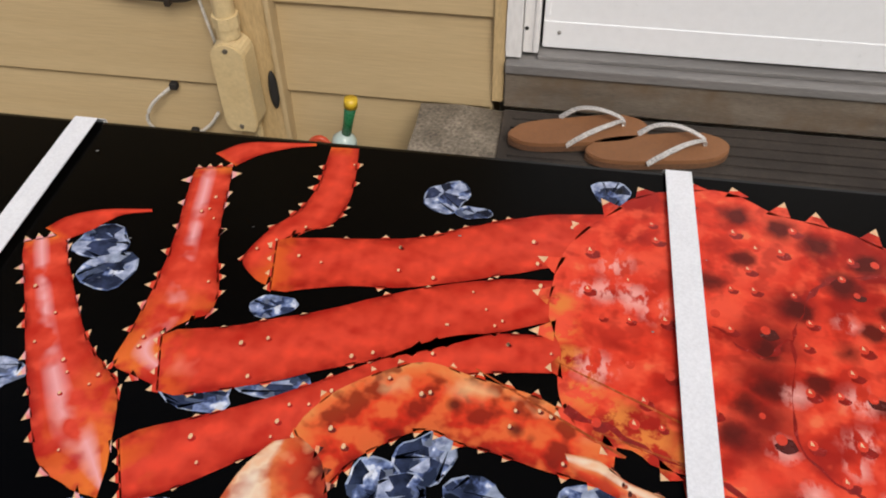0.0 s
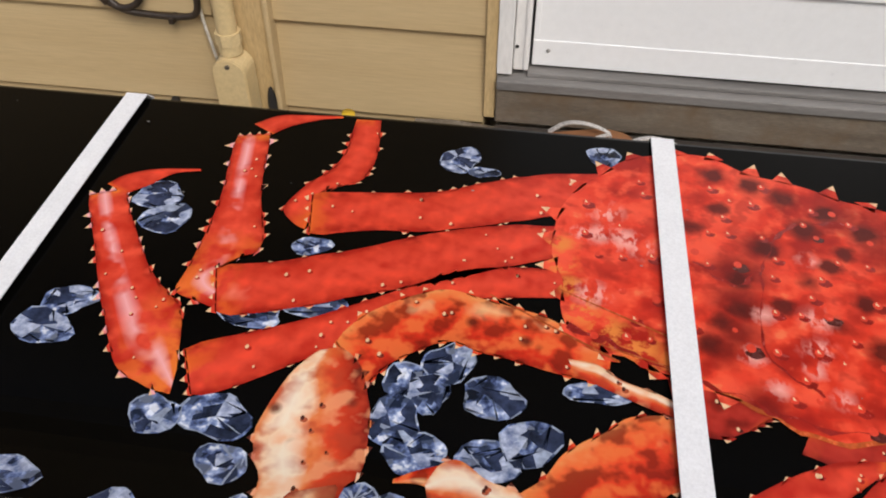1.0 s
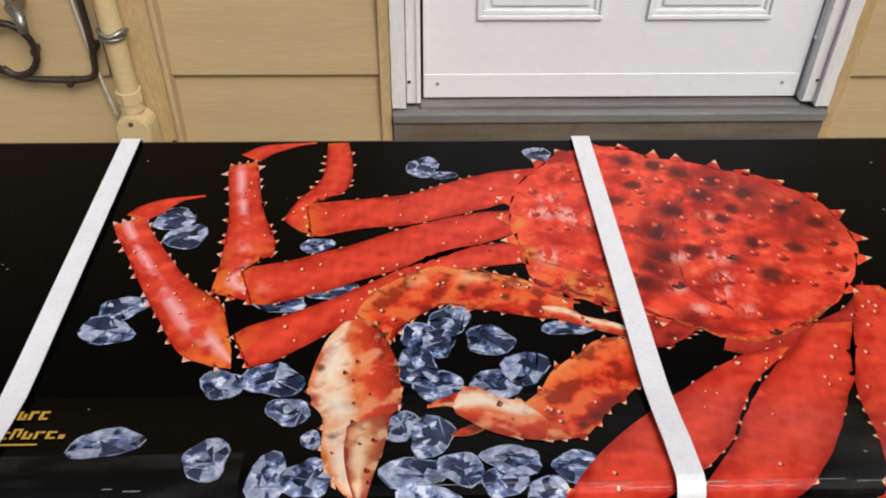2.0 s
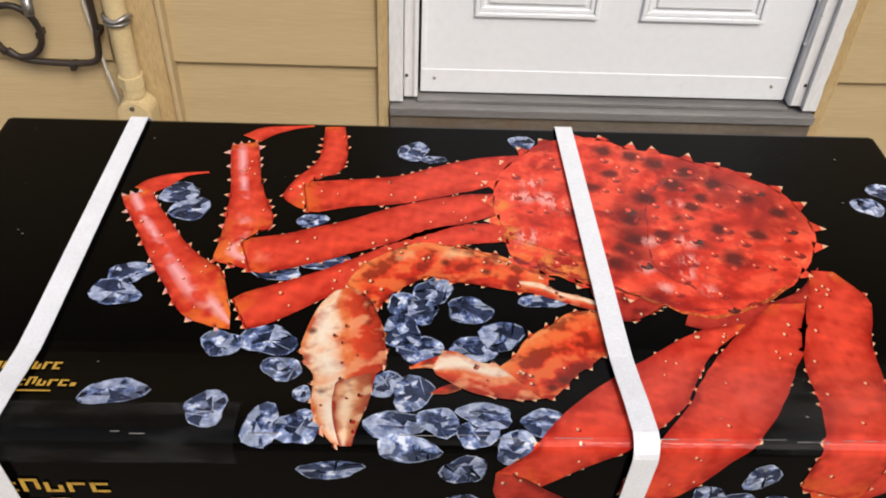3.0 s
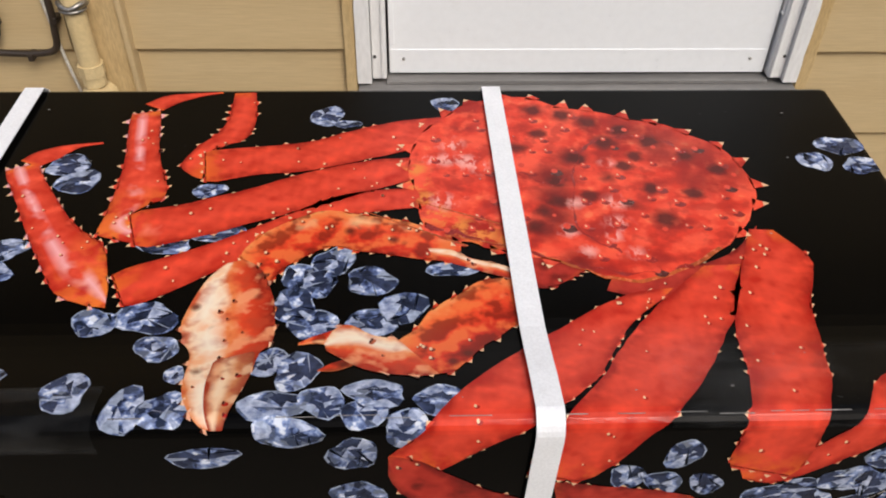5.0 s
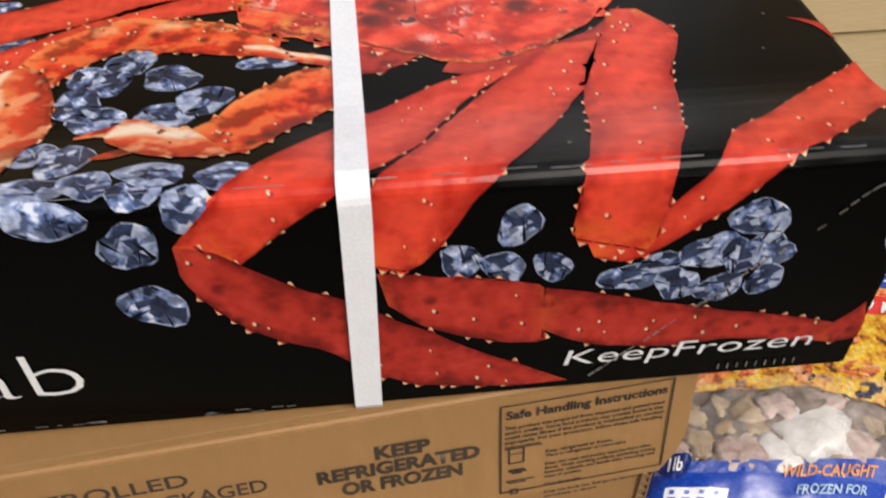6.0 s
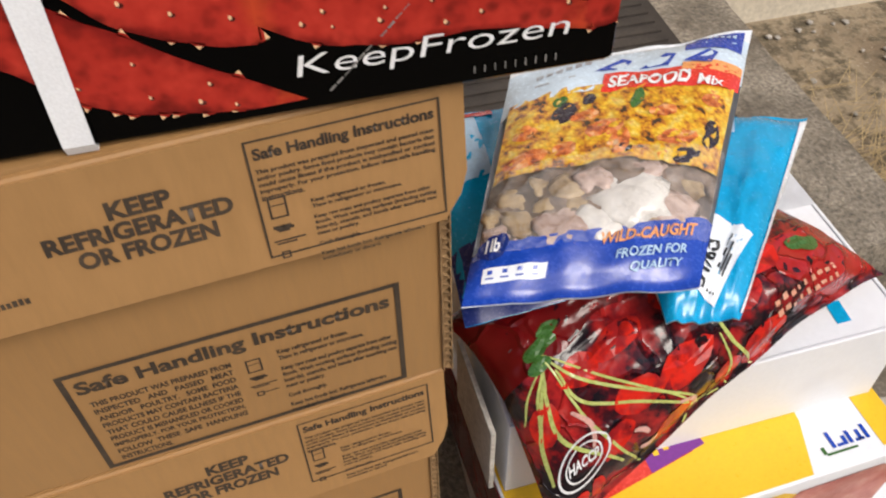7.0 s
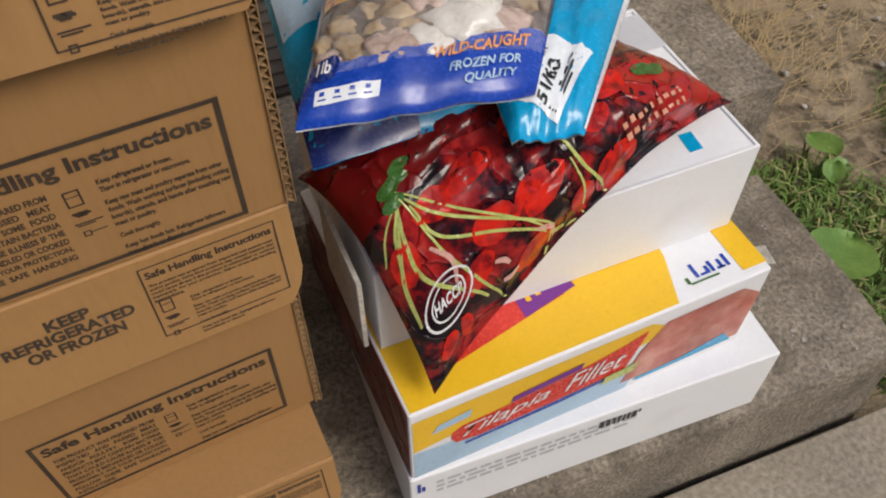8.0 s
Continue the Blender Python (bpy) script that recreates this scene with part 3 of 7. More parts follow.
# ---------------------------------------------------------------- house
WY = 1.50
DATUM = Matrix.Translation((0.038, -0.036, 0.050)) @ Matrix.Scale(0.9475, 4)
HX0, HX1, HTOP = -3.2, 3.4, 2.75
DX0, DX1, DTOP = -0.14, 0.875, 2.62
bm = bmesh.new()
add_box(bm, HX0, DX0 - 0.025, WY + 0.02, WY + 0.18, 0.075, HTOP)
add_box(bm, DX1 + 0.028, HX1, WY + 0.02, WY + 0.18, 0.075, HTOP)
add_box(bm, DX0 - 0.025, DX1 + 0.028, WY + 0.02, WY + 0.18, DTOP, HTOP)
wall = tagged(part("wall_north", bm, SIDING), "tan painted house wall with lap siding", "wall", kind="structure")
back = tagged(part("wall_inner", box_bm(HX0, HX1, WY + 0.20, WY + 0.30, 0.0, HTOP), FOUND), "plain inner wall behind the door", "wall", kind="structure")
foundation = tagged(part("foundation", box_bm(HX0, HX1, WY + 0.015, WY + 0.19, -0.2, 0.0735, r=0.003), FOUND), "painted concrete foundation below the siding", "foundation", kind="structure")
eave = tagged(part("eave", box_bm(HX0 - 0.2, HX1 + 0.2, WY - 0.28, WY + 0.5, HTOP, HTOP + 0.12, r=0.004), CASING), "white painted eave above the siding", "eave", kind="structure")


# Added wall, out of view: blocks low sky light from the cartons' fronts.
tagged(part("sky_block_wall", box_bm(-7, 7, -4.6, -4.4, -0.05, 3.3), FOUND), "unseen plain wall added opposite the door to block low sky light", "wall", kind="structure")


def board_bm(length, face):
    """One lap board: thick at its lower edge."""
    bm = bmesh.new()
    prof = ((0.0, 0.0), (-0.003, 0.004), (0.012, face + 0.02), (0.02, face + 0.02), (0.018, 0.0))
    n = max(2, int(length / 0.12))
    rows = []
    for i in range(n + 1):
        x = length * i / n
        w = 0.0012 * noise.noise(Vector((x * 3, face, length)))
        rows.append([bm.verts.new((x, y, z + w)) for y, z in prof])
    for p, q in zip(rows, rows[1:]):
        for k in range(5):
            bm.faces.new((p[k], q[k], q[(k + 1) % 5], p[(k + 1) % 5]))
    bm.faces.new(rows[0]), bm.faces.new(rows[-1][::-1])
    bmesh.ops.recalc_face_normals(bm, faces=bm.faces[:])
    return bm


FACE = 0.22
for x0, x1, zs in ((HX0, -0.765, 0.617), (-0.627, DX0 - 0.026, 0.617), (DX1 + 0.03, HX1, 0.607)):
    z = zs - 3 * FACE
    while z < HTOP - 0.05:
        z0 = max(z, 0.076)
        if z + FACE > 0.09:
            b = part("siding_board", board_bm(x1 - x0, min(z + FACE, HTOP - 0.03) - z0), SIDING, wall)
            b.location = (x0, WY - 0.002, z0)
        z += FACE

for x0, x1 in ((DX0 - 0.026, DX0 - 0.001), (DX1 + 0.001, DX1 + 0.029)):
    tagged(part("trim", box_bm(x0, x1, WY - 0.012, WY + 0.03, 0.11 if x0 > 0 else 0.42, DTOP, r=0.002), TAN_TRIM), "tan painted corner trim beside the door", "trim", kind="structure")

# casing: outer strip and inner stop on either side and the head
for sgn, xo in ((1, DX0), (-1, DX1)):
    a, b2, c = xo, xo + sgn * 0.032, xo + sgn * 0.066
    cs = tagged(new("door_casing"), "white door casing with chipped peeling paint", "door casing", kind="structure")
    cs.matrix_world = DATUM
    bm = box_bm(min(a, b2), max(a, b2), WY - 0.016, WY + 0.06, 0.538, DTOP)
    bmesh.ops.subdivide_edges(bm, edges=[e for e in bm.edges if abs(e.verts[0].co.z - e.verts[1].co.z) > 0.5], cuts=90)
    for v in bm.verts:
        if abs(v.co.x - a) < 1e-4 and v.co.y < WY:
            v.co.x += sgn * max(0, 0.004 * noise.noise(Vector((sgn, 3, v.co.z * 22))))
    part("outer_strip", bm, CASING, cs)
    part("stop", box_bm(min(b2, c) + 0.0015, max(b2, c), WY - 0.003, WY + 0.06, 0.542, DTOP, r=0.003), CASING, cs)
    part("bead", box_bm(c - 0.011 if sgn > 0 else c + 0.004, c - 0.004 if sgn > 0 else c + 0.011, WY - 0.007, WY, 0.545, DTOP, r=0.002), CASING, cs)
    bm = bmesh.new()
    bmesh.ops.create_icosphere(bm, subdivisions=2, radius=0.0042)
    s = part("screw", bm, HOLE, cs)
    s.location = (xo + sgn * 0.040, WY - 0.003, 0.599)
tagged(part("trim", box_bm(DX0, DX1, WY - 0.016, WY + 0.06, 2.56, DTOP, r=0.002), CASING), "white casing over the door", "trim", kind="structure")

DY = 1.519
door = tagged(new("door_1"), "white panelled entry door with a kick strip, closed", "door", kind="structure")
door.matrix_world = DATUM
part("slab", box_bm(-0.068, 0.804, DY, DY + 0.045, 0.545, 2.555, r=0.002), DOOR, door)
part("edge_strip", box_bm(-0.067, -0.056, DY - 0.003, DY, 0.62, 2.55, r=0.001), DOOR, door)
kick_strip = part("kick_strip", box_bm(-0.066, 0.802, DY - 0.0022, DY, 0.547, 0.606, r=0.0008), DOOR, door, "white kick strip")
for x in (-0.035, 0.765):
    bm = bmesh.new()
    bmesh.ops.create_icosphere(bm, subdivisions=2, radius=0.0042)
    s = part("screw", bm, STEEL, kick_strip, "dark steel screw")
    s.location = (x, DY - 0.0025, 0.583)
for x0, x1 in ((0.050, 0.325), (0.421, 0.697)):
    for z0, z1 in ((0.742, 1.36), (1.5, 2.35)):
        pan = part("door_panel", box_bm(x0 + 0.03, x1 - 0.03, DY - 0.006, DY + 0.001, z0 + 0.03, z1 - 0.03, r=0.004), DOOR, door)
        for k, (w, d) in enumerate(((0.0, 0.009), (0.011, 0.005))):
            bm = bmesh.new()
            a, b2, c, e = x0 + w, x1 - w, z0 + w, z1 - w
            add_box(bm, a, b2, DY - d, DY + 0.0005, c, c + 0.010, r=0.002)
            add_box(bm, a, b2, DY - d, DY + 0.0005, e - 0.010, e, r=0.002)
            add_box(bm, a, a + 0.010, DY - d, DY + 0.0005, c + 0.010, e - 0.010, r=0.002)
            add_box(bm, b2 - 0.010, b2, DY - d, DY + 0.0005, c + 0.010, e - 0.010, r=0.002)
            part("moulding", bm, DOOR, pan)
for z in (0.70, 1.45, 2.2):
    bm = add_tube(bmesh.new(), [(0.812, DY - 0.004, z), (0.812, DY - 0.004, z + 0.1)], 0.006, 10)
    for zz in (z - 0.004, z + 0.1):
        add_box(bm, 0.804, 0.822, DY - 0.012, DY + 0.0, zz, zz + 0.004)
    part("hinge", bm, CASING, door, "white painted hinge")
# Near-black sheet behind the leaf: the gap's shade as a painted surface.
gap = tagged(part("gap_shade_sheet", box_bm(-0.075, 0.812, DY + 0.03, DY + 0.05, 0.53, 2.56), HOLE), "near-black sheet behind the door leaf, painting the shade in its gap", "door gap", kind="structure")
bm = box_bm(DX0 + 0.001, DX1 - 0.001, WY - 0.03, WY + 0.1, 0.505, 0.528, r=0.003)
add_box(bm, -0.075, 0.812, WY - 0.005, WY + 0.1, 0.528, 0.538, r=0.002)
threshold = tagged(part("threshold", bm, THRESH), "grey worn threshold under the door", "threshold", kind="structure")
sill = tagged(part("sill_board", box_bm(DX0 + 0.001, DX1 - 0.001, WY - 0.022, WY + 0.1, (UP + 0.001 - 0.050) / 0.9475, 0.504, r=0.004), SILL), "weathered grey-brown wooden board under the threshold", "sill", kind="structure")

# ---------------------------------------------------------------- conduit, cables and fittings on the wall
riser = thing("conduit_riser", pose(-0.70, WY, 0), "tan painted conduit with an access fitting on a backing board", "conduit")
part("backing_board", box_bm(-0.055, 0.060, -0.022, 0.018, 0.11, 2.6, r=0.003), TAN_TRIM, riser, "tan backing board with dark stains")
part("edge_strip", box_bm(0.0605, 0.073, -0.032, 0.018, 0.11, 2.6, r=0.003), SIDING, riser)
part("pipe", add_tube(bmesh.new(), [(-0.016, -0.052, 0.60), (-0.016, -0.052, 2.6)], 0.0225, 20, False), PIPE, riser, smooth=True)
bm = add_tube(bmesh.new(), [(-0.016, -0.052, 0.585), (-0.016, -0.052, 0.612)], 0.0285, 8)
add_tube(bm, [(-0.016, -0.052, 0.562), (-0.016, -0.052, 0.584)], 0.025, 20)
part("coupling", bm, PIPE, riser)
bm = bmesh.new()
out = []
for k in range(13):
    a = math.pi * k / 12
    out.append((0.040 * math.cos(a), 0.525 + 0.036 * math.sin(a)))
out += [(-0.040, 0.36), (-0.030, 0.335), (0.030, 0.335), (0.040, 0.36)]
lo = [bm.verts.new((-0.016 + x, -0.028, z)) for x, z in out]
hi = [bm.verts.new((-0.016 + x * 0.93, -0.088, z)) for x, z in out]
for k in range(len(out)):
    bm.faces.new((lo[k], lo[(k + 1) % len(out)], hi[(k + 1) % len(out)], hi[k]))
bm.faces.new(hi), bm.faces.new(lo[::-1])
bmesh.ops.recalc_face_normals(bm, faces=bm.faces[:])
bmesh.ops.bevel(bm, geom=bm.edges[:], offset=0.003, segments=2, affect="EDGES")
lb = part("access_fitting", bm, PIPE, riser)
for z in (0.545, 0.352):
    bm = add_tube(bmesh.new(), [(-0.016, -0.088, z), (-0.016, -0.091, z)], 0.0055, 10)
    part("screw", bm, STEEL, lb)
bm = add_tube(bmesh.new(), [(0.0, -0.04, 0.335), (0.0, -0.04, 0.12)], 0.010, 12)
part("stub_pipe", bm, PIPE, riser)
bm = bmesh.new()
bmesh.ops.create_icosphere(bm, subdivisions=3, radius=1.0)
for v in bm.verts:
    v.co = Vector((0.050 + v.co.x * 0.010, -0.030 + v.co.y * 0.014, 0.415 + v.co.z * 0.05))
part("dark_knockout", bm, HOLE, riser, "dark knocked-out hole", smooth=True)
bm = bmesh.new()
pts = [(-0.016 + 0.027 * math.cos(a), -0.052 - 0.026 * math.sin(a), 0.752 + 0.004 * math.sin(3 * a)) for a in [math.pi * (k / 12 * 1.2 - 0.1) for k in range(13)]]
add_tube(bm, pts, 0.006, 8)
add_tube(bm, [(-0.016 + 0.027 * math.cos(a), -0.054 - 0.027 * math.sin(a), 0.742) for a in [math.pi * k / 12 for k in range(13)]], 0.0035, 8)
part("ground_clamp", bm, STEEL, riser, "tarnished grounding clamp", smooth=True)

loop = bmesh.new()
ring = [(-0.955 + 0.055 * math.cos(a), WY - 0.022 - 0.004 * (a / 6), 0.695 + 0.062 * math.sin(a)) for a in [2 * math.pi * k / 30 * 1.35 + 1.9 for k in range(31)]]
add_tube(loop, ring, 0.0075, 10)
tail = spline([(-0.985, WY - 0.024, 0.650), (-0.955, WY - 0.024, 0.628), (-0.90, WY - 0.022, 0.620), (-0.83, WY - 0.02, 0.618), (-0.792, WY - 0.022, 0.632), (-0.782, WY - 0.024, 0.68), (-0.776, WY - 0.026, 0.75), (-0.778, WY - 0.028, 0.95)], 30)
add_tube(loop, tail, 0.0075, 10)
coil = tagged(part("cable_coil", loop, CABLE, smooth=True), "dark brown cable coiled against the tan siding", "cable")
for x, z in ((-0.85, 0.613), (-0.775, 0.70), (-0.905, 0.69)):
    part("clip", box_bm(x - 0.006, x + 0.006, WY - 0.032, WY, z - 0.009, z + 0.006, r=0.002), CABLE, coil)
pale = tagged(part("thin_wire", add_tube(bmesh.new(), spline([(-0.80, WY - 0.012, 0.95), (-0.797, WY - 0.012, 0.78), (-0.783, WY - 0.016, 0.62), (-0.765, WY - 0.024, 0.52)], 16), 0.0035, 8), WIRE, smooth=True), "thin pale wire running down the siding", "wire")
low = tagged(part("loose_wire", add_tube(bmesh.new(), spline([(-0.905, WY - 0.006, 0.385), (-0.955, WY - 0.03, 0.345), (-0.972, WY - 0.04, 0.30), (-0.94, WY - 0.035, 0.262), (-0.88, WY - 0.025, 0.258), (-0.83, WY - 0.02, 0.29), (-0.80, WY - 0.02, 0.33)], 26), 0.0042, 8), WIRE, smooth=True), "loose pale wire looping out of the siding", "wire")
for x, z in ((-0.900, 0.387), (-0.878, 0.258)):
    part("wire_clip", box_bm(x - 0.009, x + 0.009, WY - 0.016, WY + 0.002, z - 0.008, z + 0.008, r=0.003), HOLE, low)
tap = thing("wall_tap", pose(-0.93, WY, 0.80), "dull metal outdoor tap on the siding", "tap")
part("tap_body", add_tube(bmesh.new(), [(0.02, 0, 0), (0.02, -0.05, 0.0), (0.045, -0.075, -0.008), (0.05, -0.09, -0.035)], [0.012, 0.013, 0.012, 0.010], 12), STEEL, tap, smooth=True)
part("tap_handle", add_tube(bmesh.new(), [(-0.02, -0.052, 0.03), (0.06, -0.052, 0.03)], 0.006, 10), STEEL, tap, smooth=True)
part("tap_stem", add_tube(bmesh.new(), [(0.02, -0.05, 0.0), (0.02, -0.052, 0.03)], 0.007, 10), STEEL, tap, smooth=True)

# ---------------------------------------------------------------- on the stoop
DATUM = Matrix()
mat_ob = thing("door_mat", pose(0, 0, UP), "dark brown ribbed rubber door mat", "mat")
part("mat_base", box_bm(-0.09, 0.86, 0.52, 1.345, 0.0015, 0.010, r=0.002), MATM, mat_ob)
for k in range(28):
    y = 0.530 + 0.029 * k
    part("rib", box_bm(-0.07, 0.84, y, y + 0.016, 0.010, 0.014, r=0.0), MATM, mat_ob)


def slipper(m, mirror):
    s = thing("flip_flop", m, "brown foam flip-flop with a silver strap", "flip-flop", "pair of flip-flops by the door")
    L = 0.272

    def outline(grow):
        pts = []
        for k in range(40):
            a = 2 * math.pi * k / 40
            x = math.cos(a) * (L / 2 + grow)
            w = 0.040 + 0.012 * (x / L + 0.5) - 0.006 * math.cos(2 * math.pi * (x / L))
            pts.append((x, math.sin(a) * (w + grow) * (1 if abs(math.cos(a)) < 0.9 else 0.97) + mirror * 0.006 * x / L))
        return pts
    for nm, z0, z1, g, mt in (("sole_edge", 0.001, 0.012, 0.0, SOLE_EDGE), ("footbed", 0.0125, 0.021, -0.001, SOLE)):
        bm = bmesh.new()
        a = [bm.verts.new((x, y, z0)) for x, y in outline(g)]
        b = [bm.verts.new((x, y, z1)) for x, y in outline(g)]
        for k in range(40):
            bm.faces.new((a[k], a[(k + 1) % 40], b[(k + 1) % 40], b[k]))
        top = bm.faces.new(b)
        bm.faces.new(a[::-1])
        bmesh.ops.bevel(bm, geom=list(top.edges), offset=0.002, segments=2, affect="EDGES")
        part(nm, bm, mt, s)
    toe = Vector((0.088, 0.004 * mirror, 0.021))
    for side in (-1, 1):
        pts = spline([toe, toe + Vector((-0.005, 0.004 * side, 0.016)), Vector((0.045, 0.026 * side, 0.046)), Vector((0.005, 0.041 * side, 0.040)), Vector((-0.03, 0.043 * side, 0.018))], 18)
        bm = bmesh.new()
        rows = []
        for i, p in enumerate(pts):
            d = (pts[min(i + 1, 18)] - pts[max(i - 1, 0)]).normalized()
            wv = Vector((-d.y, d.x, 0)).normalized() * (0.0035 + 0.0035 * i / 18)
            rows.append([bm.verts.new(p + wv + Vector((0, 0, 0.001))), bm.verts.new(p - wv + Vector((0, 0, 0.001))), bm.verts.new(p - wv - Vector((0, 0, 0.001))), bm.verts.new(p + wv - Vector((0, 0, 0.001)))])
        for p, q in zip(rows, rows[1:]):
            for k in range(4):
                bm.faces.new((p[k], p[(k + 1) % 4], q[(k + 1) % 4], q[k]))
        bm.faces.new(rows[0]), bm.faces.new(rows[-1][::-1])
        bmesh.ops.recalc_face_normals(bm, faces=bm.faces[:])
        part("strap", bm, THONG, s, "silver strap")
    return s


slipper(pose(0.060, 1.265, UP + 0.0145, 0, 0, 12), 1)
slipper(pose(0.208, 1.232, UP + 0.0145, 0, 0, 13), -1)

tool = thing("garden_tool", pose(-0.392, 1.24, 0.040), "green garden tool with a yellow cap beside the stoop", "garden tool")
part("shaft", add_tube(bmesh.new(), [(-0.03, 0.0, 0.0), (-0.008, 0.0, 0.36)], 0.009, 12), GREENP, tool, smooth=True)
part("guard", add_tube(bmesh.new(), [(-0.010, 0, 0.355), (-0.008, 0, 0.365), (-0.006, 0, 0.385), (-0.003, 0, 0.40)], [0.014, 0.026, 0.024, 0.010], 14), CLEARP, tool, "milky plastic guard", smooth=True)
part("grip", add_tube(bmesh.new(), [(-0.003, 0, 0.39), (0.006, 0, 0.43), (0.014, 0, 0.468)], [0.010, 0.010, 0.012], 12), GREENP, tool, smooth=True)
part("cap", add_tube(bmesh.new(), [(0.014, 0, 0.466), (0.016, 0, 0.484)], [0.014, 0.013], 12), YELLOWP, tool, "yellow end cap", smooth=True)
part("hook", add_tube(bmesh.new(), spline([(-0.02, -0.01, 0.33), (-0.045, -0.01, 0.385), (-0.07, -0.01, 0.38), (-0.085, -0.01, 0.35)], 12), 0.007, 8), REDP, tool, "red and yellow hook", smooth=True)

# ---------------------------------------------------------------- black crab carton
BX0, BX1, BD, BT, BB = -0.350, 0.339, 0.312, 1.182, 1.048
RR = 0.008
ARC = RR * math.pi / 4


def rise(y):
    """The top sags behind its stiff front fold."""
    f = min(1.0, max(0.0, y / 0.075))
    return 0.0105 * (1 - f * f * (3 - 2 * f))


EDGE = BT + rise(RR)


def art(u, s, h=0.0):
    """Print coordinates on the carton: u along x, s up the front (below 0) and back over the top (above 0)."""
    if s > ARC:
        return Vector((u, RR + s - ARC, BT + rise(RR + s - ARC) + h))
    if s < -ARC:
        return Vector((u, -h, EDGE - RR + s + ARC))
    f = (s / ARC + 1) / 2 * math.pi / 2
    return Vector((u, RR - (RR + h) * math.cos(f), EDGE - RR + (RR + h) * math.sin(f)))


carton = thing("black_carton", pose(0, 0, 0), "glossy black printed seafood carton bound with two white straps", "carton")


def fold_print(bm, h):
    """Cuts a flat print at the fold and at the carton's edges and lays it on the carton."""
    for co, no in [((0, q, 0), (0, 1, 0)) for q in [-ARC + 2 * ARC * k / 5 for k in range(6)] + [ARC + 0.0085 * k for k in range(1, 9)]]:
        bmesh.ops.bisect_plane(bm, geom=bm.verts[:] + bm.edges[:] + bm.faces[:], plane_co=co, plane_no=no, dist=1e-6)
    for co, no in (((BX1 - 0.001, 0, 0), (1, 0, 0)), ((BX0 + 0.001, 0, 0), (-1, 0, 0)), ((0, BD - 0.001, 0), (0, 1, 0)), ((0, BB - EDGE + 0.004, 0), (0, -1, 0))):
        bmesh.ops.bisect_plane(bm, geom=bm.verts[:] + bm.edges[:] + bm.faces[:], plane_co=co, plane_no=no, dist=1e-6, clear_outer=True)
    bm.normal_update()
    for f in bm.faces:
        if f.normal.z < 0:
            f.normal_flip()
    return mapped(bm, lambda c: art(c.x, c.y, 0.0001 + h * 0.3))


def wrap_print(name, bm, materials, h, label="", over=()):
    """One printed motif; over: further layers (bmesh, lift) printed on it."""
    fold_print(bm, h)
    for other, lift in over:
        fold_print(other, h + lift)
        me = bpy.data.meshes.new("layer")
        other.to_mesh(me)
        other.free()
        bm.from_mesh(me)
        bpy.data.meshes.remove(me)
    return part(name, bm, materials, carton, label)


# body: front and top in one sweep, then the closed sides
bm = bmesh.new()
prof = [(0.003, BB), (0.0, BB + 0.003)] + [tuple(art(0, s)[1:]) for s in [-ARC + 2 * ARC * k / 5 for k in range(6)] + [ARC + 0.0085 * k for k in range(1, 9)]]
prof += [(BD - 0.004, BT), (BD - 0.001, BT - 0.001), (BD, BT - 0.004), (BD, BB + 0.003), (BD - 0.003, BB)]
rings = []
for x, g in ((BX0 + 0.0, 0.004), (BX0 + 0.001, 0.001), (BX0 + 0.004, 0.0), (BX1 - 0.004, 0.0), (BX1 - 0.001, 0.001), (BX1, 0.004)):
    cy, cz = BD / 2, (BT + BB) / 2
    rings.append([bm.verts.new((x, y + (cy - y) / cy * g * 0.5, z - (z - cz) / (BT - cz) * g * 0.5)) for y, z in prof])
n = len(prof)
for p, q in zip(rings, rings[1:]):
    for k in range(n):
        bm.faces.new((p[k], q[k], q[(k + 1) % n], p[(k + 1) % n]))
bm.faces.new(rings[0]), bm.faces.new(rings[-1][::-1])
bmesh.ops.recalc_face_normals(bm, faces=bm.faces[:])
part("body", bm, BLACK, carton)

rnd = random.Random(7)


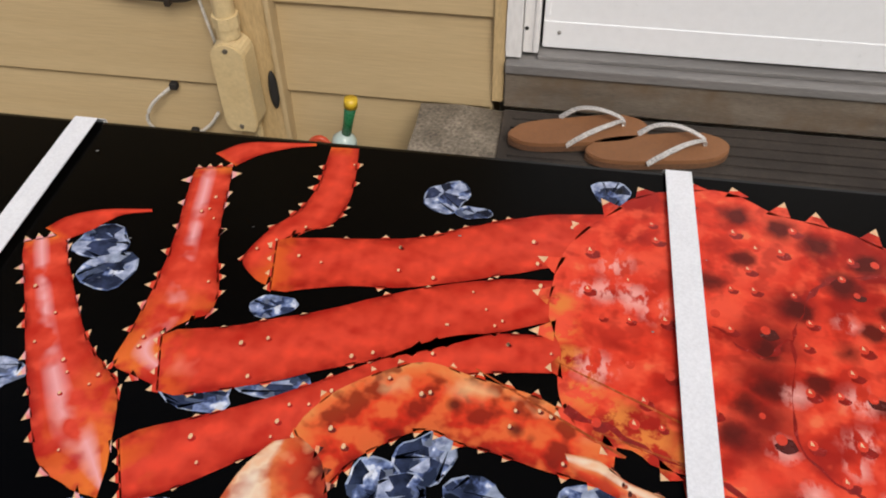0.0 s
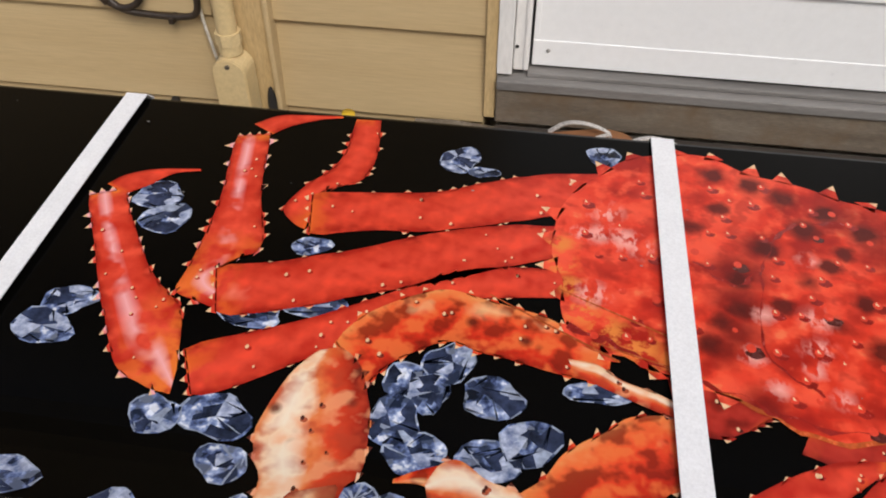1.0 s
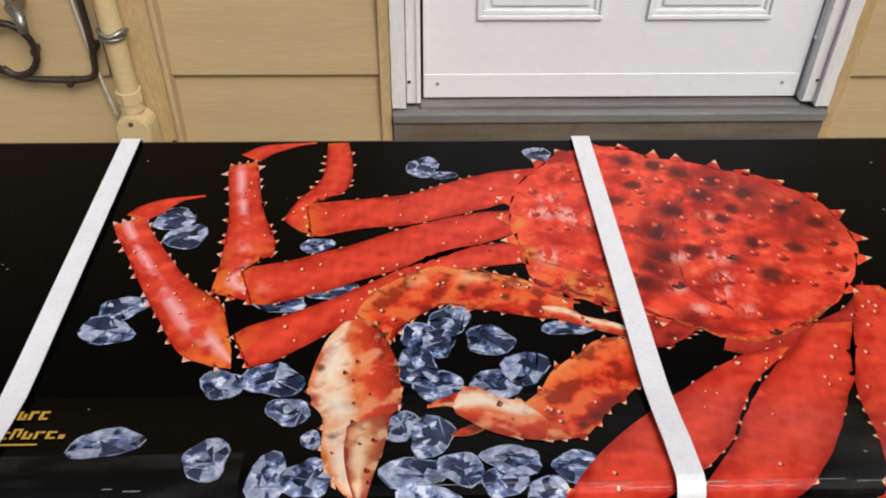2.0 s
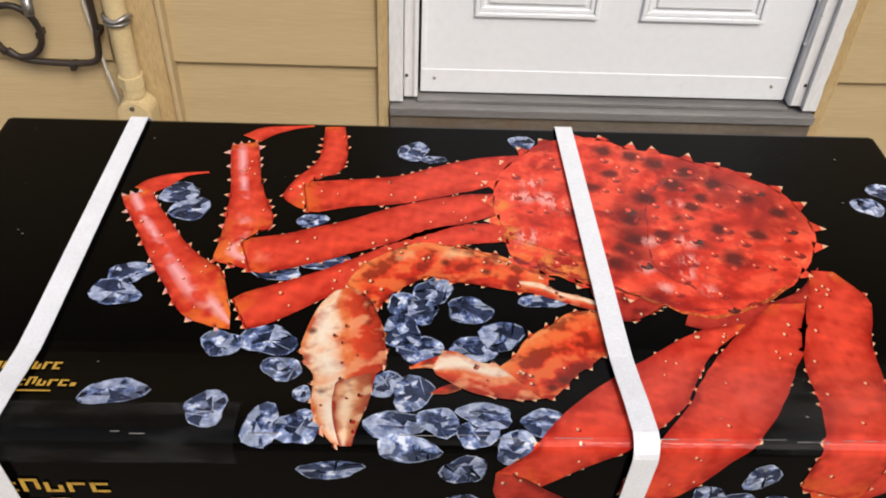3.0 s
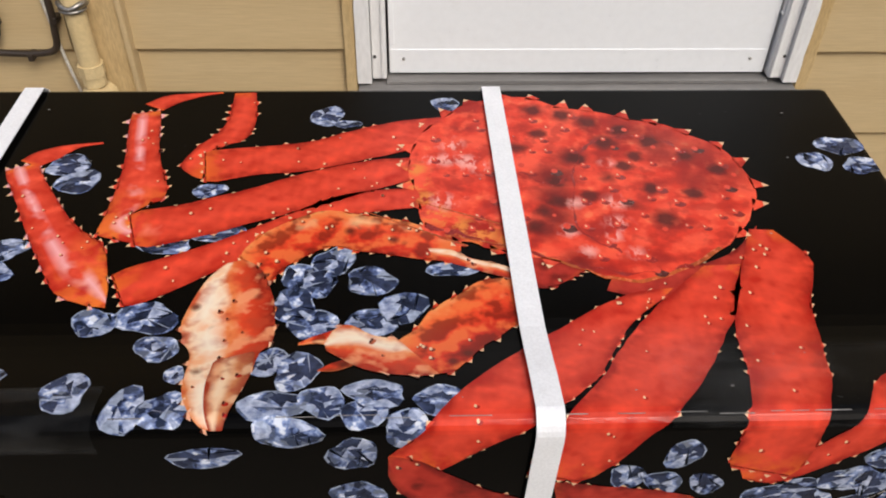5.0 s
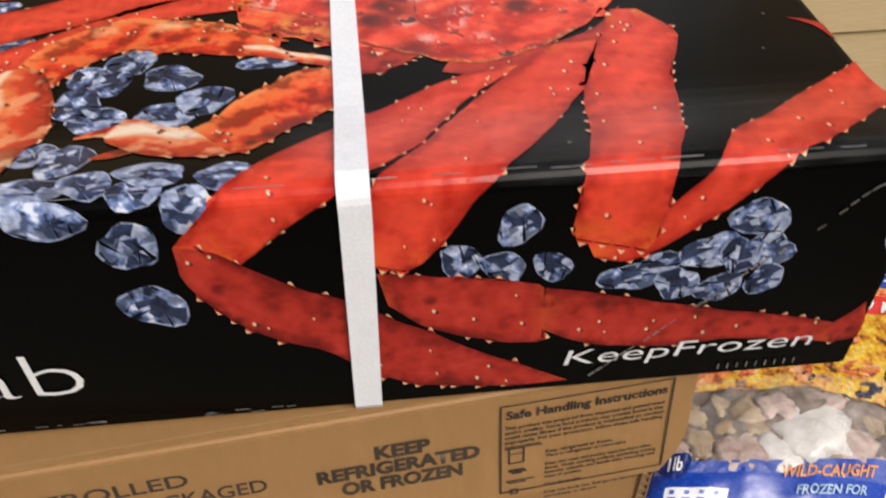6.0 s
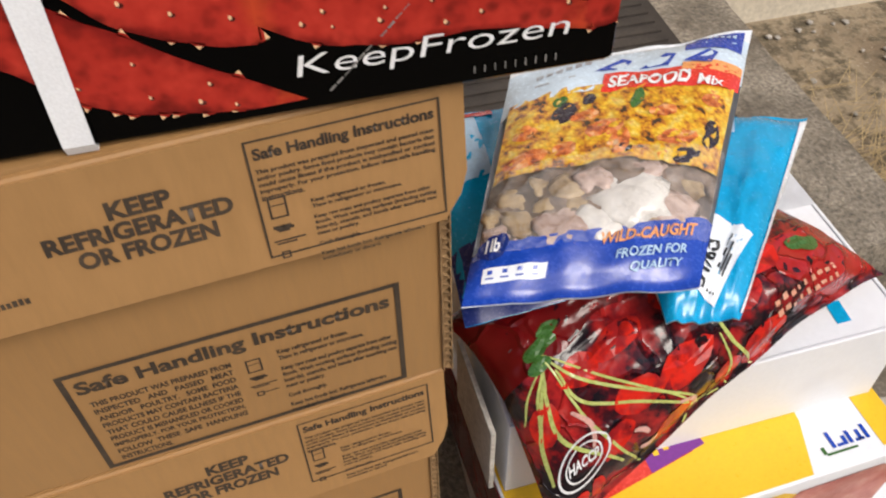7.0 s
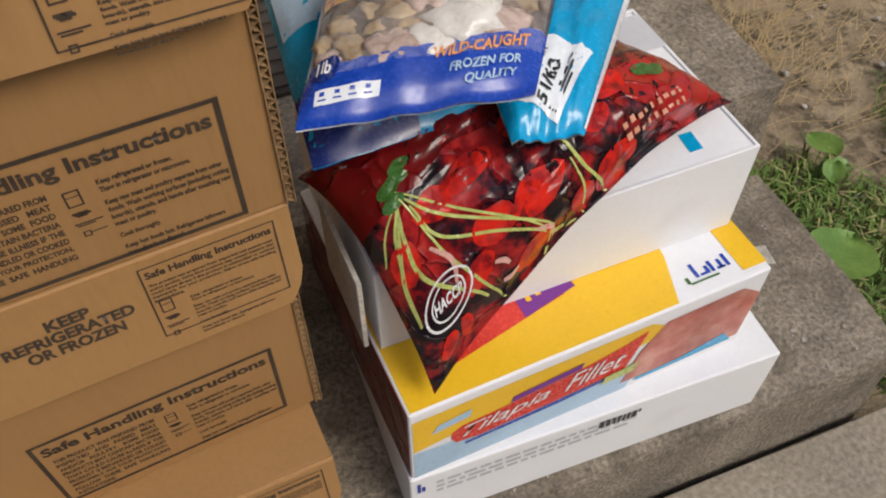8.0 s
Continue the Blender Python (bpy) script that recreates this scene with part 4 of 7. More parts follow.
def limb(one, two, h, materials, spikes=1.0, dots=1.0, name="red_print", ends=(1, 1), label=""):
    """A printed limb between two outlines given as (u, s) points, with spiny edges and pale studs."""
    one, two = (spline([(x, y, 0) for x, y in e], 26) for e in (one, two))
    c = [(a + b) / 2 for a, b in zip(one, two)]
    bm, collars, studs = bmesh.new(), bmesh.new(), bmesh.new()
    uvl = bm.loops.layers.uv.new("uv")
    rows, along = [], 0.0
    for i, p in enumerate(c):
        d = (c[min(i + 1, 26)] - c[max(i - 1, 0)]).normalized()
        half = (two[i] - one[i]).length / 2
        nrm = (two[i] - one[i]).normalized() if half > 1e-5 else Vector((-d.y, d.x, 0))
        if i:
            along += (p - c[i - 1]).length
        half = max(half, 0.0006) * (1 + 0.06 * noise.noise(Vector((p.x * 80, p.y * 80, h * 999))))
        if i in (0, 26):
            half *= 0.86 if ends[0 if i == 0 else 1] else 1.0
        rows.append((along, d, nrm, half, p, [bm.verts.new((p.x + nrm.x * half * k, p.y + nrm.y * half * k, 0)) for k in (-1, -0.6, -0.2, 0.2, 0.6, 1)]))
    for a, b in zip(rows, rows[1:]):
        for k in range(5):
            f = bm.faces.new((a[5][k], b[5][k], b[5][k + 1], a[5][k + 1]))
            for lp, (al, ac) in zip(f.loops, ((a[0], k / 5), (b[0], k / 5), (b[0], (k + 1) / 5), (a[0], (k + 1) / 5))):
                lp[uvl].uv = (al / along, ac)

    def tri(pts3, idx):
        f = bm.faces.new([bm.verts.new((q.x, q.y, 0)) for q in pts3])
        f.material_index = idx
        for lp in f.loops:
            lp[uvl].uv = (0.5, 0.42)
    def spike(base, along_v, out_v, w, L):
        """A short wide thorn: foot in the limb's colour, pale point."""
        tip = base + out_v * L
        a, b = base - along_v * w, base + along_v * w
        m0, m1 = a + (tip - a) * 0.5, b + (tip - b) * 0.5
        tri((a, b, m1, m0), 0)
        tri((m0, m1, tip), 1)
    step = 0.0125
    for side in (-1, 1):
        pos = step * (0.3 + rnd.random())
        while pos < along - 0.004 and spikes:
            j = next(i for i in range(27) if rows[i][0] >= pos or i == 26)
            al, d, nrm, half, p, _ = rows[j]
            if half > 0.004 and rnd.random() < 0.35 + 0.65 * spikes:
                base = Vector((p.x, p.y, 0)) + nrm * side * (half - 0.0008)
                out = (nrm * side - d * rnd.uniform(0.0, 0.6)).normalized()
                spike(base, d, out, rnd.uniform(0.0026, 0.0036), rnd.uniform(0.0036, 0.0060) * (0.45 + 0.55 * spikes))
            pos += step * (0.6 + 0.9 * rnd.random())
    # crown of points at a jointed end
    for i in (0, 26):
        if ends[0 if i == 0 else 1] and rows[i][3] > 0.006 and spikes:
            al, d, nrm, half, p, _ = rows[i]
            d = -d if i == 0 else d
            for k in (-0.8, -0.25, 0.3, 0.85):
                spike(Vector((p.x, p.y, 0)) + nrm * half * k - d * 0.0008, nrm, (d + nrm * k * 0.4).normalized(), half * 0.24, rnd.uniform(0.003, 0.0055))
    for _ in range(int(along * 62 * dots)):
        j = rnd.randrange(2, 25)
        al, d, nrm, half, p, _v = rows[j]
        q = Vector((p.x, p.y, 0)) + nrm * half * rnd.uniform(-0.75, 0.8) + d * rnd.uniform(-0.002, 0.002)
        r = rnd.uniform(0.0006, 0.0012)
        f = collars.faces.new([collars.verts.new((q.x + r * 1.5 * math.cos(a) + r * 0.7, q.y - r * 0.8 + r * 1.2 * math.sin(a), 0)) for a in [math.pi / 4 * k for k in range(8)]])
        f.material_index = 2
        f2 = studs.faces.new([studs.verts.new((q.x + r * 0.8 * math.cos(a), q.y + r * 1.2 * math.sin(a), 0)) for a in [math.pi / 3 * k for k in range(6)]])
        f2.material_index = 1
    return wrap_print(name, bm, materials, h, label, ((collars, 0.00008), (studs, 0.00016)))


STUD = ink("stud_shadow_print", (0.46, 0.016, 0.010), 0.22, 0.2)
RED3, PALE3, SHADED3 = [LIMB, SPINE, STUD], [LIMB_PALE, SPINE, STUD], [LIMB_SHADED, SPINE, SPINE_DARK]
ARM3, PINCER3 = [ARM, SPINE, ink("arm_stud_shadow_print", (0.20, 0.02, 0.01), 0.22, 0.2)], [PINCER, ink("dark_stud_print", (0.09, 0.02, 0.012), 0.22, 0.2), ink("pincer_stud_shadow_print", (0.50, 0.10, 0.04), 0.22, 0.2)]


def ice(u, s, w, d, h, seed):
    r = random.Random(seed)
    bm = bmesh.new()
    n = 18
    turn, p2, p3, p5 = (r.uniform(0, 6.28) for _ in range(4))
    rim, inner = [], []
    for k in range(n):
        a = turn + 2 * math.pi * (k + r.uniform(-0.2, 0.2)) / n
        q = 1.0 + 0.13 * math.sin(2 * a + p2) + 0.08 * math.sin(3 * a + p3) + 0.05 * math.sin(5 * a + p5)
        rim.append((u + w / 2 * q * math.cos(a), s + d / 2 * q * math.sin(a)))
        q *= r.uniform(0.90, 0.97)
        inner.append((u + w / 2 * q * math.cos(a), s + d / 2 * q * math.sin(a)))
    a = [bm.verts.new((x, y, 0)) for x, y in rim]
    b = [bm.verts.new((x, y, 0)) for x, y in inner]
    for k in range(n):
        f = bm.faces.new((a[k], a[(k + 1) % n], b[(k + 1) % n], b[k]))
        f.material_index = 1 if r.random() < 0.45 else 0
    # facets round an off-centre point, some clear and dark, some frosted
    c = [bm.verts.new((u + (x - u) * q, s + (y - s) * q, 0)) for (x, y), q in zip(inner, [r.uniform(0.38, 0.66) for _ in range(n)])]
    for k in range(n):
        f = bm.faces.new((b[k], b[(k + 1) % n], c[(k + 1) % n], c[k]))
        pick = r.choices((0, 1, 2, 3), (0.46, 0.06, 0.22, 0.26))[0] if k % 3 == 0 or r.random() < 0.2 else pick
        f.material_index = pick
    mid = bm.verts.new((u + w * r.uniform(-0.16, 0.16), s + d * r.uniform(-0.16, 0.16), 0))
    for k in range(n):
        f = bm.faces.new((c[k], c[(k + 1) % n], mid))
        pick = r.choices((0, 1, 2, 3), (0.40, 0.04, 0.44, 0.12))[0] if k % 4 == 0 or r.random() < 0.15 else pick
        f.material_index = pick
    # a few bright facet lines
    for _ in range(5):
        i, j = r.randrange(n), r.randrange(n)
        p, q = Vector((*inner[i], 0)), Vector((*inner[j], 0))
        if (q - p).length > 0.006:
            q = p + (q - p) * r.uniform(0.4, 0.8)
            nn = Vector((-(q - p).y, (q - p).x, 0)).normalized() * r.uniform(0.0004, 0.0010)
            f = bm.faces.new([bm.verts.new(v) for v in (p - nn, q, p + nn)])
            f.material_index = 1
    wrap_print("ice_print", bm, [ICE, ICE_RIM, ICE_DARK, ICE_GREY], h)


ICE_TOP = [(-0.196, 0.216, 0.030, 0.021), (-0.185, 0.198, 0.030, 0.022), (-0.209, 0.133, 0.028, 0.019), (-0.214, 0.115, 0.032, 0.021),
           (-0.190, 0.033, 0.033, 0.022), (-0.138, 0.021, 0.024, 0.025), (-0.107, 0.010, 0.021, 0.026), (-0.088, 0.009, 0.023, 0.023),
           (-0.100, 0.188, 0.022, 0.013), (-0.141, 0.074, 0.022, 0.022), (-0.114, 0.077, 0.032, 0.024), (-0.103, 0.054, 0.024, 0.019)]
ICE_MID = [(-0.089, 0.033, 0.011, 0.012), (-0.118, 0.138, 0.036, 0.018), (-0.088, 0.147, 0.041, 0.016), (-0.017, 0.121, 0.024, 0.024),
           (-0.033, 0.107, 0.025, 0.022), (-0.024, 0.103, 0.021, 0.020), (0.005, 0.104, 0.030, 0.021), (-0.037, 0.086, 0.026, 0.024),
           (-0.024, 0.070, 0.030, 0.021), (0.006, 0.072, 0.030, 0.018), (0.023, 0.083, 0.024, 0.026), (-0.045, 0.042, 0.019, 0.021), (-0.029, 0.035, 0.024, 0.027)]
ICE_EDGE = [(-0.032, 0.273, 0.024, 0.023), (-0.017, 0.263, 0.017, 0.010), (0.052, 0.288, 0.022, 0.017), (0.052, 0.114, 0.029, 0.014),
            (0.298, 0.216, 0.021, 0.022), (0.321, 0.234, 0.030, 0.022), (0.328, 0.211, 0.024, 0.020), (-0.038, 0.011, 0.031, 0.019),
            (-0.015, 0.013, 0.024, 0.018), (0.010, 0.018, 0.030, 0.018), (0.041, 0.013, 0.026, 0.018)]
ICE_FRONT = [(-0.072, -0.022, 0.034, 0.016), (-0.001, -0.021, 0.023, 0.026), (0.001, -0.057, 0.027, 0.026), (-0.031, -0.005, 0.030, 0.020),
             (0.025, -0.004, 0.021, 0.022), (0.005, 0.005, 0.020, 0.017), (0.160, -0.025, 0.018, 0.023), (0.135, -0.044, 0.020, 0.019),
             (0.154, -0.049, 0.020, 0.018), (0.176, -0.051, 0.017, 0.018), (0.266, -0.031, 0.026, 0.022), (0.275, -0.051, 0.022, 0.021)]
ICE_FRONT2 = [(0.248, -0.049, 0.027, 0.022), (0.262, -0.053, 0.018, 0.023), (0.212, -0.062, 0.026, 0.018), (0.235, -0.068, 0.021, 0.021),
              (0.256, -0.073, 0.021, 0.019), (0.277, -0.070, 0.019, 0.018), (0.225, -0.054, 0.018, 0.014), (0.333, -0.041, 0.010, 0.026)]
for i, (u, s, w, d) in enumerate(ICE_TOP + ICE_MID + ICE_EDGE + ICE_FRONT + ICE_FRONT2):
    ice(u, s, w * 1.03, d * 1.03, 0.0003 + 0.00004 * (i % 5), i)

# limbs, lowest layer first
limb([(-0.236, 0.210), (-0.216, 0.175), (-0.196, 0.140), (-0.182, 0.117), (-0.168, 0.096), (-0.155, 0.089), (-0.138, 0.085)],
     [(-0.216, 0.219), (-0.208, 0.204), (-0.193, 0.180), (-0.173, 0.154), (-0.161, 0.144), (-0.151, 0.134), (-0.140, 0.099)],
     0.0006, PALE3, ends=(1, 0))
limb([(-0.229, 0.221), (-0.222, 0.230), (-0.206, 0.238), (-0.181, 0.242)],
     [(-0.215, 0.214), (-0.206, 0.222), (-0.195, 0.235), (-0.180, 0.240)],
     0.0008, RED3, spikes=0.0, dots=0.3, ends=(0, 0))
limb([(-0.171, 0.276), (-0.165, 0.243), (-0.160, 0.210), (-0.159, 0.185), (-0.159, 0.161), (-0.159, 0.147), (-0.149, 0.142), (-0.135, 0.137)],
     [(-0.150, 0.281), (-0.145, 0.252), (-0.137, 0.218), (-0.128, 0.195), (-0.127, 0.180), (-0.134, 0.175), (-0.142, 0.167), (-0.144, 0.162)],
     0.0006, PALE3, ends=(1, 0))
limb([(-0.164, 0.290), (-0.150, 0.301), (-0.131, 0.304), (-0.111, 0.306)],
     [(-0.149, 0.281), (-0.140, 0.291), (-0.124, 0.300), (-0.110, 0.304)],
     0.0008, RED3, spikes=0.0, dots=0.3, ends=(0, 0))
limb([(-0.102, 0.304), (-0.101, 0.268), (-0.107, 0.250), (-0.117, 0.235), (-0.123, 0.215), (-0.115, 0.204), (-0.107, 0.200)],
     [(-0.086, 0.305), (-0.082, 0.273), (-0.084, 0.248), (-0.095, 0.239), (-0.103, 0.235), (-0.107, 0.231), (-0.108, 0.226)],
     0.0006, RED3, ends=(0, 0))
limb([(-0.111, 0.231), (-0.082, 0.235), (-0.042, 0.241), (-0.012, 0.255), (0.018, 0.266), (0.050, 0.271), (0.075, 0.275)],
     [(-0.104, 0.195), (-0.072, 0.204), (-0.040, 0.208), (-0.000, 0.221), (0.027, 0.231), (0.044, 0.240), (0.066, 0.252)],
     0.0010, RED3, 0.3, ends=(1, 0))
limb([(-0.145, 0.166), (-0.115, 0.174), (-0.078, 0.188), (-0.040, 0.206), (-0.000, 0.219), (0.024, 0.222), (0.049, 0.225)],
     [(-0.134, 0.133), (-0.103, 0.141), (-0.068, 0.156), (-0.031, 0.171), (-0.001, 0.185), (0.025, 0.196), (0.048, 0.206)],
     0.0010, RED3, 0.15, ends=(1, 0))
limb([(-0.142, 0.113), (-0.115, 0.125), (-0.088, 0.138), (-0.053, 0.160), (-0.024, 0.179), (-0.001, 0.186), (0.035, 0.190), (0.060, 0.193)],
     [(-0.128, 0.084), (-0.111, 0.093), (-0.092, 0.107), (-0.072, 0.121), (-0.045, 0.138), (-0.008, 0.162), (0.030, 0.169), (0.055, 0.174)],
     0.0010, RED3, 0.15, ends=(1, 0))
limb([(0.150, 0.125), (0.185, 0.115), (0.215, 0.125), (0.238, 0.150)],
     [(0.136, 0.094), (0.165, 0.086), (0.195, 0.092), (0.226, 0.120)],
     0.0005, SHADED3, 0.2, 0.5, ends=(0, 0))
limb([(0.082, 0.128), (0.105, 0.122), (0.130, 0.114)],
     [(0.086, 0.100), (0.102, 0.097), (0.116, 0.103)],
     0.0005, SHADED3, 0.8, 1.0, ends=(0, 1))
limb([(0.174, 0.096), (0.152, 0.093), (0.131, 0.083), (0.107, 0.067), (0.082, 0.048), (0.057, 0.025), (0.045, 0.011), (0.032, -0.005), (0.016, -0.023)],
     [(0.164, 0.086), (0.146, 0.070), (0.133, 0.050), (0.121, 0.029), (0.104, 0.012), (0.086, -0.001), (0.066, -0.015), (0.041, -0.036)],
     0.0008, RED3, 0.15, ends=(0, 0))
limb([(0.016, -0.023), (0.031, -0.027), (0.044, -0.038), (0.066, -0.054), (0.084, -0.062), (0.099, -0.074), (0.116, -0.085), (0.139, -0.102), (0.163, -0.117), (0.190, -0.134)],
     [(0.016, -0.028), (0.017, -0.045), (0.032, -0.069), (0.050, -0.085), (0.071, -0.096), (0.093, -0.116), (0.110, -0.126), (0.128, -0.130), (0.146, -0.133), (0.165, -0.135)],
     0.0010, SHADED3, 0.6, ends=(0, 0))
limb([(0.098, -0.047), (0.121, -0.051), (0.144, -0.055), (0.174, -0.062)],
     [(0.102, -0.068), (0.121, -0.086), (0.150, -0.098), (0.175, -0.103)],
     0.0009, SHADED3, 0.3, ends=(0, 1))
limb([(0.174, -0.064), (0.210, -0.074), (0.253, -0.087), (0.297, -0.098), (0.323, -0.106)],
     [(0.173, -0.093), (0.200, -0.107), (0.238, -0.113), (0.272, -0.112), (0.325, -0.121)],
     0.0010, SHADED3, 0.3, ends=(0, 0))
limb([(0.320, -0.107), (0.328, -0.100), (0.334, -0.092)],
     [(0.326, -0.121), (0.336, -0.119), (0.340, -0.114)],
     0.0011, SHADED3, 0.5, 0.0, ends=(0, 0))
limb([(0.196, 0.114), (0.169, 0.089), (0.152, 0.072), (0.136, 0.050), (0.123, 0.029), (0.106, 0.009), (0.097, -0.004), (0.082, -0.038)],
     [(0.218, 0.115), (0.205, 0.079), (0.192, 0.057), (0.174, 0.029), (0.153, 0.003), (0.141, -0.009), (0.130, -0.028), (0.113, -0.048)],
     0.0012, RED3, 0.1, ends=(0, 1))
limb([(0.363, 0.098), (0.329, 0.074), (0.301, 0.055), (0.274, 0.034), (0.254, 0.020), (0.242, 0.001), (0.229, -0.014), (0.210, -0.035), (0.189, -0.035)],
     [(0.343, 0.046), (0.297, 0.012), (0.275, 0.002), (0.261, -0.013), (0.245, -0.028), (0.234, -0.037), (0.220, -0.047), (0.208, -0.051), (0.194, -0.047)],
     0.0008, RED3, 0.4, ends=(0, 0))
limb([(0.232, 0.146), (0.218, 0.115), (0.206, 0.088), (0.199, 0.057), (0.193, 0.021), (0.186, -0.001), (0.184, -0.018), (0.183, -0.035)],
     [(0.246, 0.145), (0.260, 0.118), (0.248, 0.085), (0.242, 0.057), (0.235, 0.027), (0.224, -0.002), (0.223, -0.025), (0.219, -0.046)],
     0.0012, RED3, 0.3, ends=(0, 1))
limb([(0.322, 0.127), (0.335, 0.121), (0.344, 0.107)],
     [(0.323, 0.126), (0.333, 0.116), (0.339, 0.096)],
     0.0008, SHADED3, 0.0, 0.0, ends=(0, 0))

# printed shell
SHELL_R = [(-180, .098), (-176, .096), (-162, .100), (-151, .098), (-138, .082), (-122, .074), (-105, .072), (-92, .077), (-83, .086), (-70, .094), (-58, .096), (-43, .100), (-29, .106),
           (-16, .113), (-2, .120), (17, .119), (37, .107), (58, .094), (82, .093), (105, .112), (122, .116), (133, .113), (148, .112), (163, .107), (174, .103), (180, .098)]


def shell_radius(a):
    for (a0, r0), (a1, r1) in zip(SHELL_R, SHELL_R[1:]):
        if a0 <= a <= a1:
            f = (a - a0) / (a1 - a0)
            f = f * f * (3 - 2 * f)
            return r0 + (r1 - r0) * f
    return 0.1


SC = Vector((0.128, 0.189, 0))
bm = bmesh.new()
N = 120
ringv = []
for rr in (0.33, 0.66, 0.972, 1.0):
    row = []
    for k in range(N):
        a = -180 + 360 * k / N
        q = shell_radius(a) * rr * (1 + (0.012 * noise.noise(Vector((a * 0.13, 0, 3))) if rr == 1 else 0))
        row.append(bm.verts.new((SC.x + q * math.cos(radians(a)), SC.y + q * math.sin(radians(a)), 0)))
    ringv.append(row)
bm.faces.new(ringv[0])
for ri, (p, q) in enumerate(zip(ringv, ringv[1:])):
    for k in range(N):
        f = bm.faces.new((p[k], q[k], q[(k + 1) % N], p[(k + 1) % N]))
        a = -180 + 360 * (k + 0.5) / N
        if ri == 2 and -110 < a < -35:
            f.material_index = 2
for k in range(0, N, 4):
    a = -180 + 360 * (k + rnd.uniform(-0.8, 0.8)) / N
    if -100 < a < -30:
        continue
    q = shell_radius(a)
    d, nn = Vector((math.cos(radians(a)), math.sin(radians(a)), 0)), Vector((-math.sin(radians(a)), math.cos(radians(a)), 0))
    base, L = SC + d * (q - 0.001), rnd.uniform(0.006, 0.0125)
    d = (d + nn * rnd.uniform(-0.35, 0.35)).normalized()
    lo, hi, tip = base - nn * 0.0062, base + nn * 0.0062, base + d * L
    m0, m1 = lo + (tip - lo) * 0.62, hi + (tip - hi) * 0.62
    bm.faces.new([bm.verts.new(v) for v in (lo, hi, m1, m0)])
    bm.faces.new([bm.verts.new(v) for v in (m0, m1, tip)]).material_index = 1
shell_bm = bm
over = []
cones = []
rs = random.Random(11)
for i in range(-9, 10):
    for j in range(-9, 10):
        p = SC + Vector((i * 0.0145 + (j % 2) * 0.007 + rs.uniform(-0.0035, 0.0035), j * 0.0135 + rs.uniform(-0.0035, 0.0035), 0))
        d = p - SC
        if d.length < shell_radius(math.degrees(math.atan2(d.y, d.x))) * 0.93 and rs.random() < 0.85:
            cones.append((p, rs.uniform(0.7, 1.25), rs.random(), rs.uniform(0, 6.28)))
for layer, lift in ((0, 0.0002), (1, 0.00026), (2, 0.0003)):
    bm = bmesh.new()
    for p, size, pick, ph in cones:
        if layer == 0 and (pick < 0.10 or 0.30 < pick < 0.62):
            r, c, mt = (0.0036 if p.x > 0.09 and pick < 0.10 else 0.0030) * size, p + Vector((0.0015, -0.0022, 0)) * size, 3 if p.x > 0.09 and pick < 0.10 else 4
            ring = [(c.x + r * math.cos(t) * (1 + 0.18 * math.sin(3 * t + ph)), c.y + r * 0.72 * math.sin(t) * (1 + 0.18 * math.cos(2 * t + ph))) for t in [math.pi / 6 * k for k in range(12)]]
        elif layer == 1 and pick < 0.62:
            r, mt = 0.0019 * size, 5
            ring = [(p.x + r * math.cos(t), p.y + r * 1.15 * math.sin(t)) for t in [math.pi / 5 * k for k in range(10)]]
        elif layer == 2 and 0.2 < pick < 0.62:
            r, mt = 0.00075 * size, 1
            ring = [(p.x - r, p.y), (p.x + r, p.y - r * 0.3), (p.x - r * 0.5, p.y + r * 2.6)]
        else:
            continue
        bm.faces.new([bm.verts.new((x, y, 0)) for x, y in ring]).material_index = mt
    over.append((bm, lift))
# groove lines across the shell
bm = bmesh.new()
for pts, w in (([(0.098, 0.205), (0.118, 0.190), (0.132, 0.200), (0.128, 0.150), (0.150, 0.125)], 0.0045), ([(0.132, 0.200), (0.150, 0.238), (0.190, 0.245), (0.215, 0.225)], 0.0050),
               ([(0.036, 0.152), (0.075, 0.135), (0.110, 0.122), (0.150, 0.108), (0.19, 0.113)], 0.006)):
    c = spline([(x, y, 0) for x, y in pts], 40)
    prev = None
    for i, p in enumerate(c):
        d = (c[min(i + 1, 40)] - c[max(i - 1, 0)]).normalized()
        o = 0.003 * noise.noise(Vector((i * 0.35, w * 500, 3)))
        ww = w * max(0.04, 0.9 * noise.noise(Vector((i * 0.4, w * 900, 0))) + 0.25) / 2
        cur = [bm.verts.new((p.x - d.y * (ww + o), p.y + d.x * (ww + o), 0)), bm.verts.new((p.x + d.y * (ww - o), p.y - d.x * (ww - o), 0))]
        if prev:
            f = bm.faces.new((prev[0], prev[1], cur[1], cur[0]))
            f.material_index = 4
        prev = cur
over.append((bm, 0.0001))
wrap_print("shell_print", shell_bm, [SHELL, SPINE, ORANGE_RIM, SPINE_DARK, ink("shell_groove_print", (0.36, 0.016, 0.010), 0.22, 0.3), ink("shell_bump_print", (0.80, 0.06, 0.028), 0.22, 0.15)], 0.0016, "red spiny shell artwork printed on black", over)

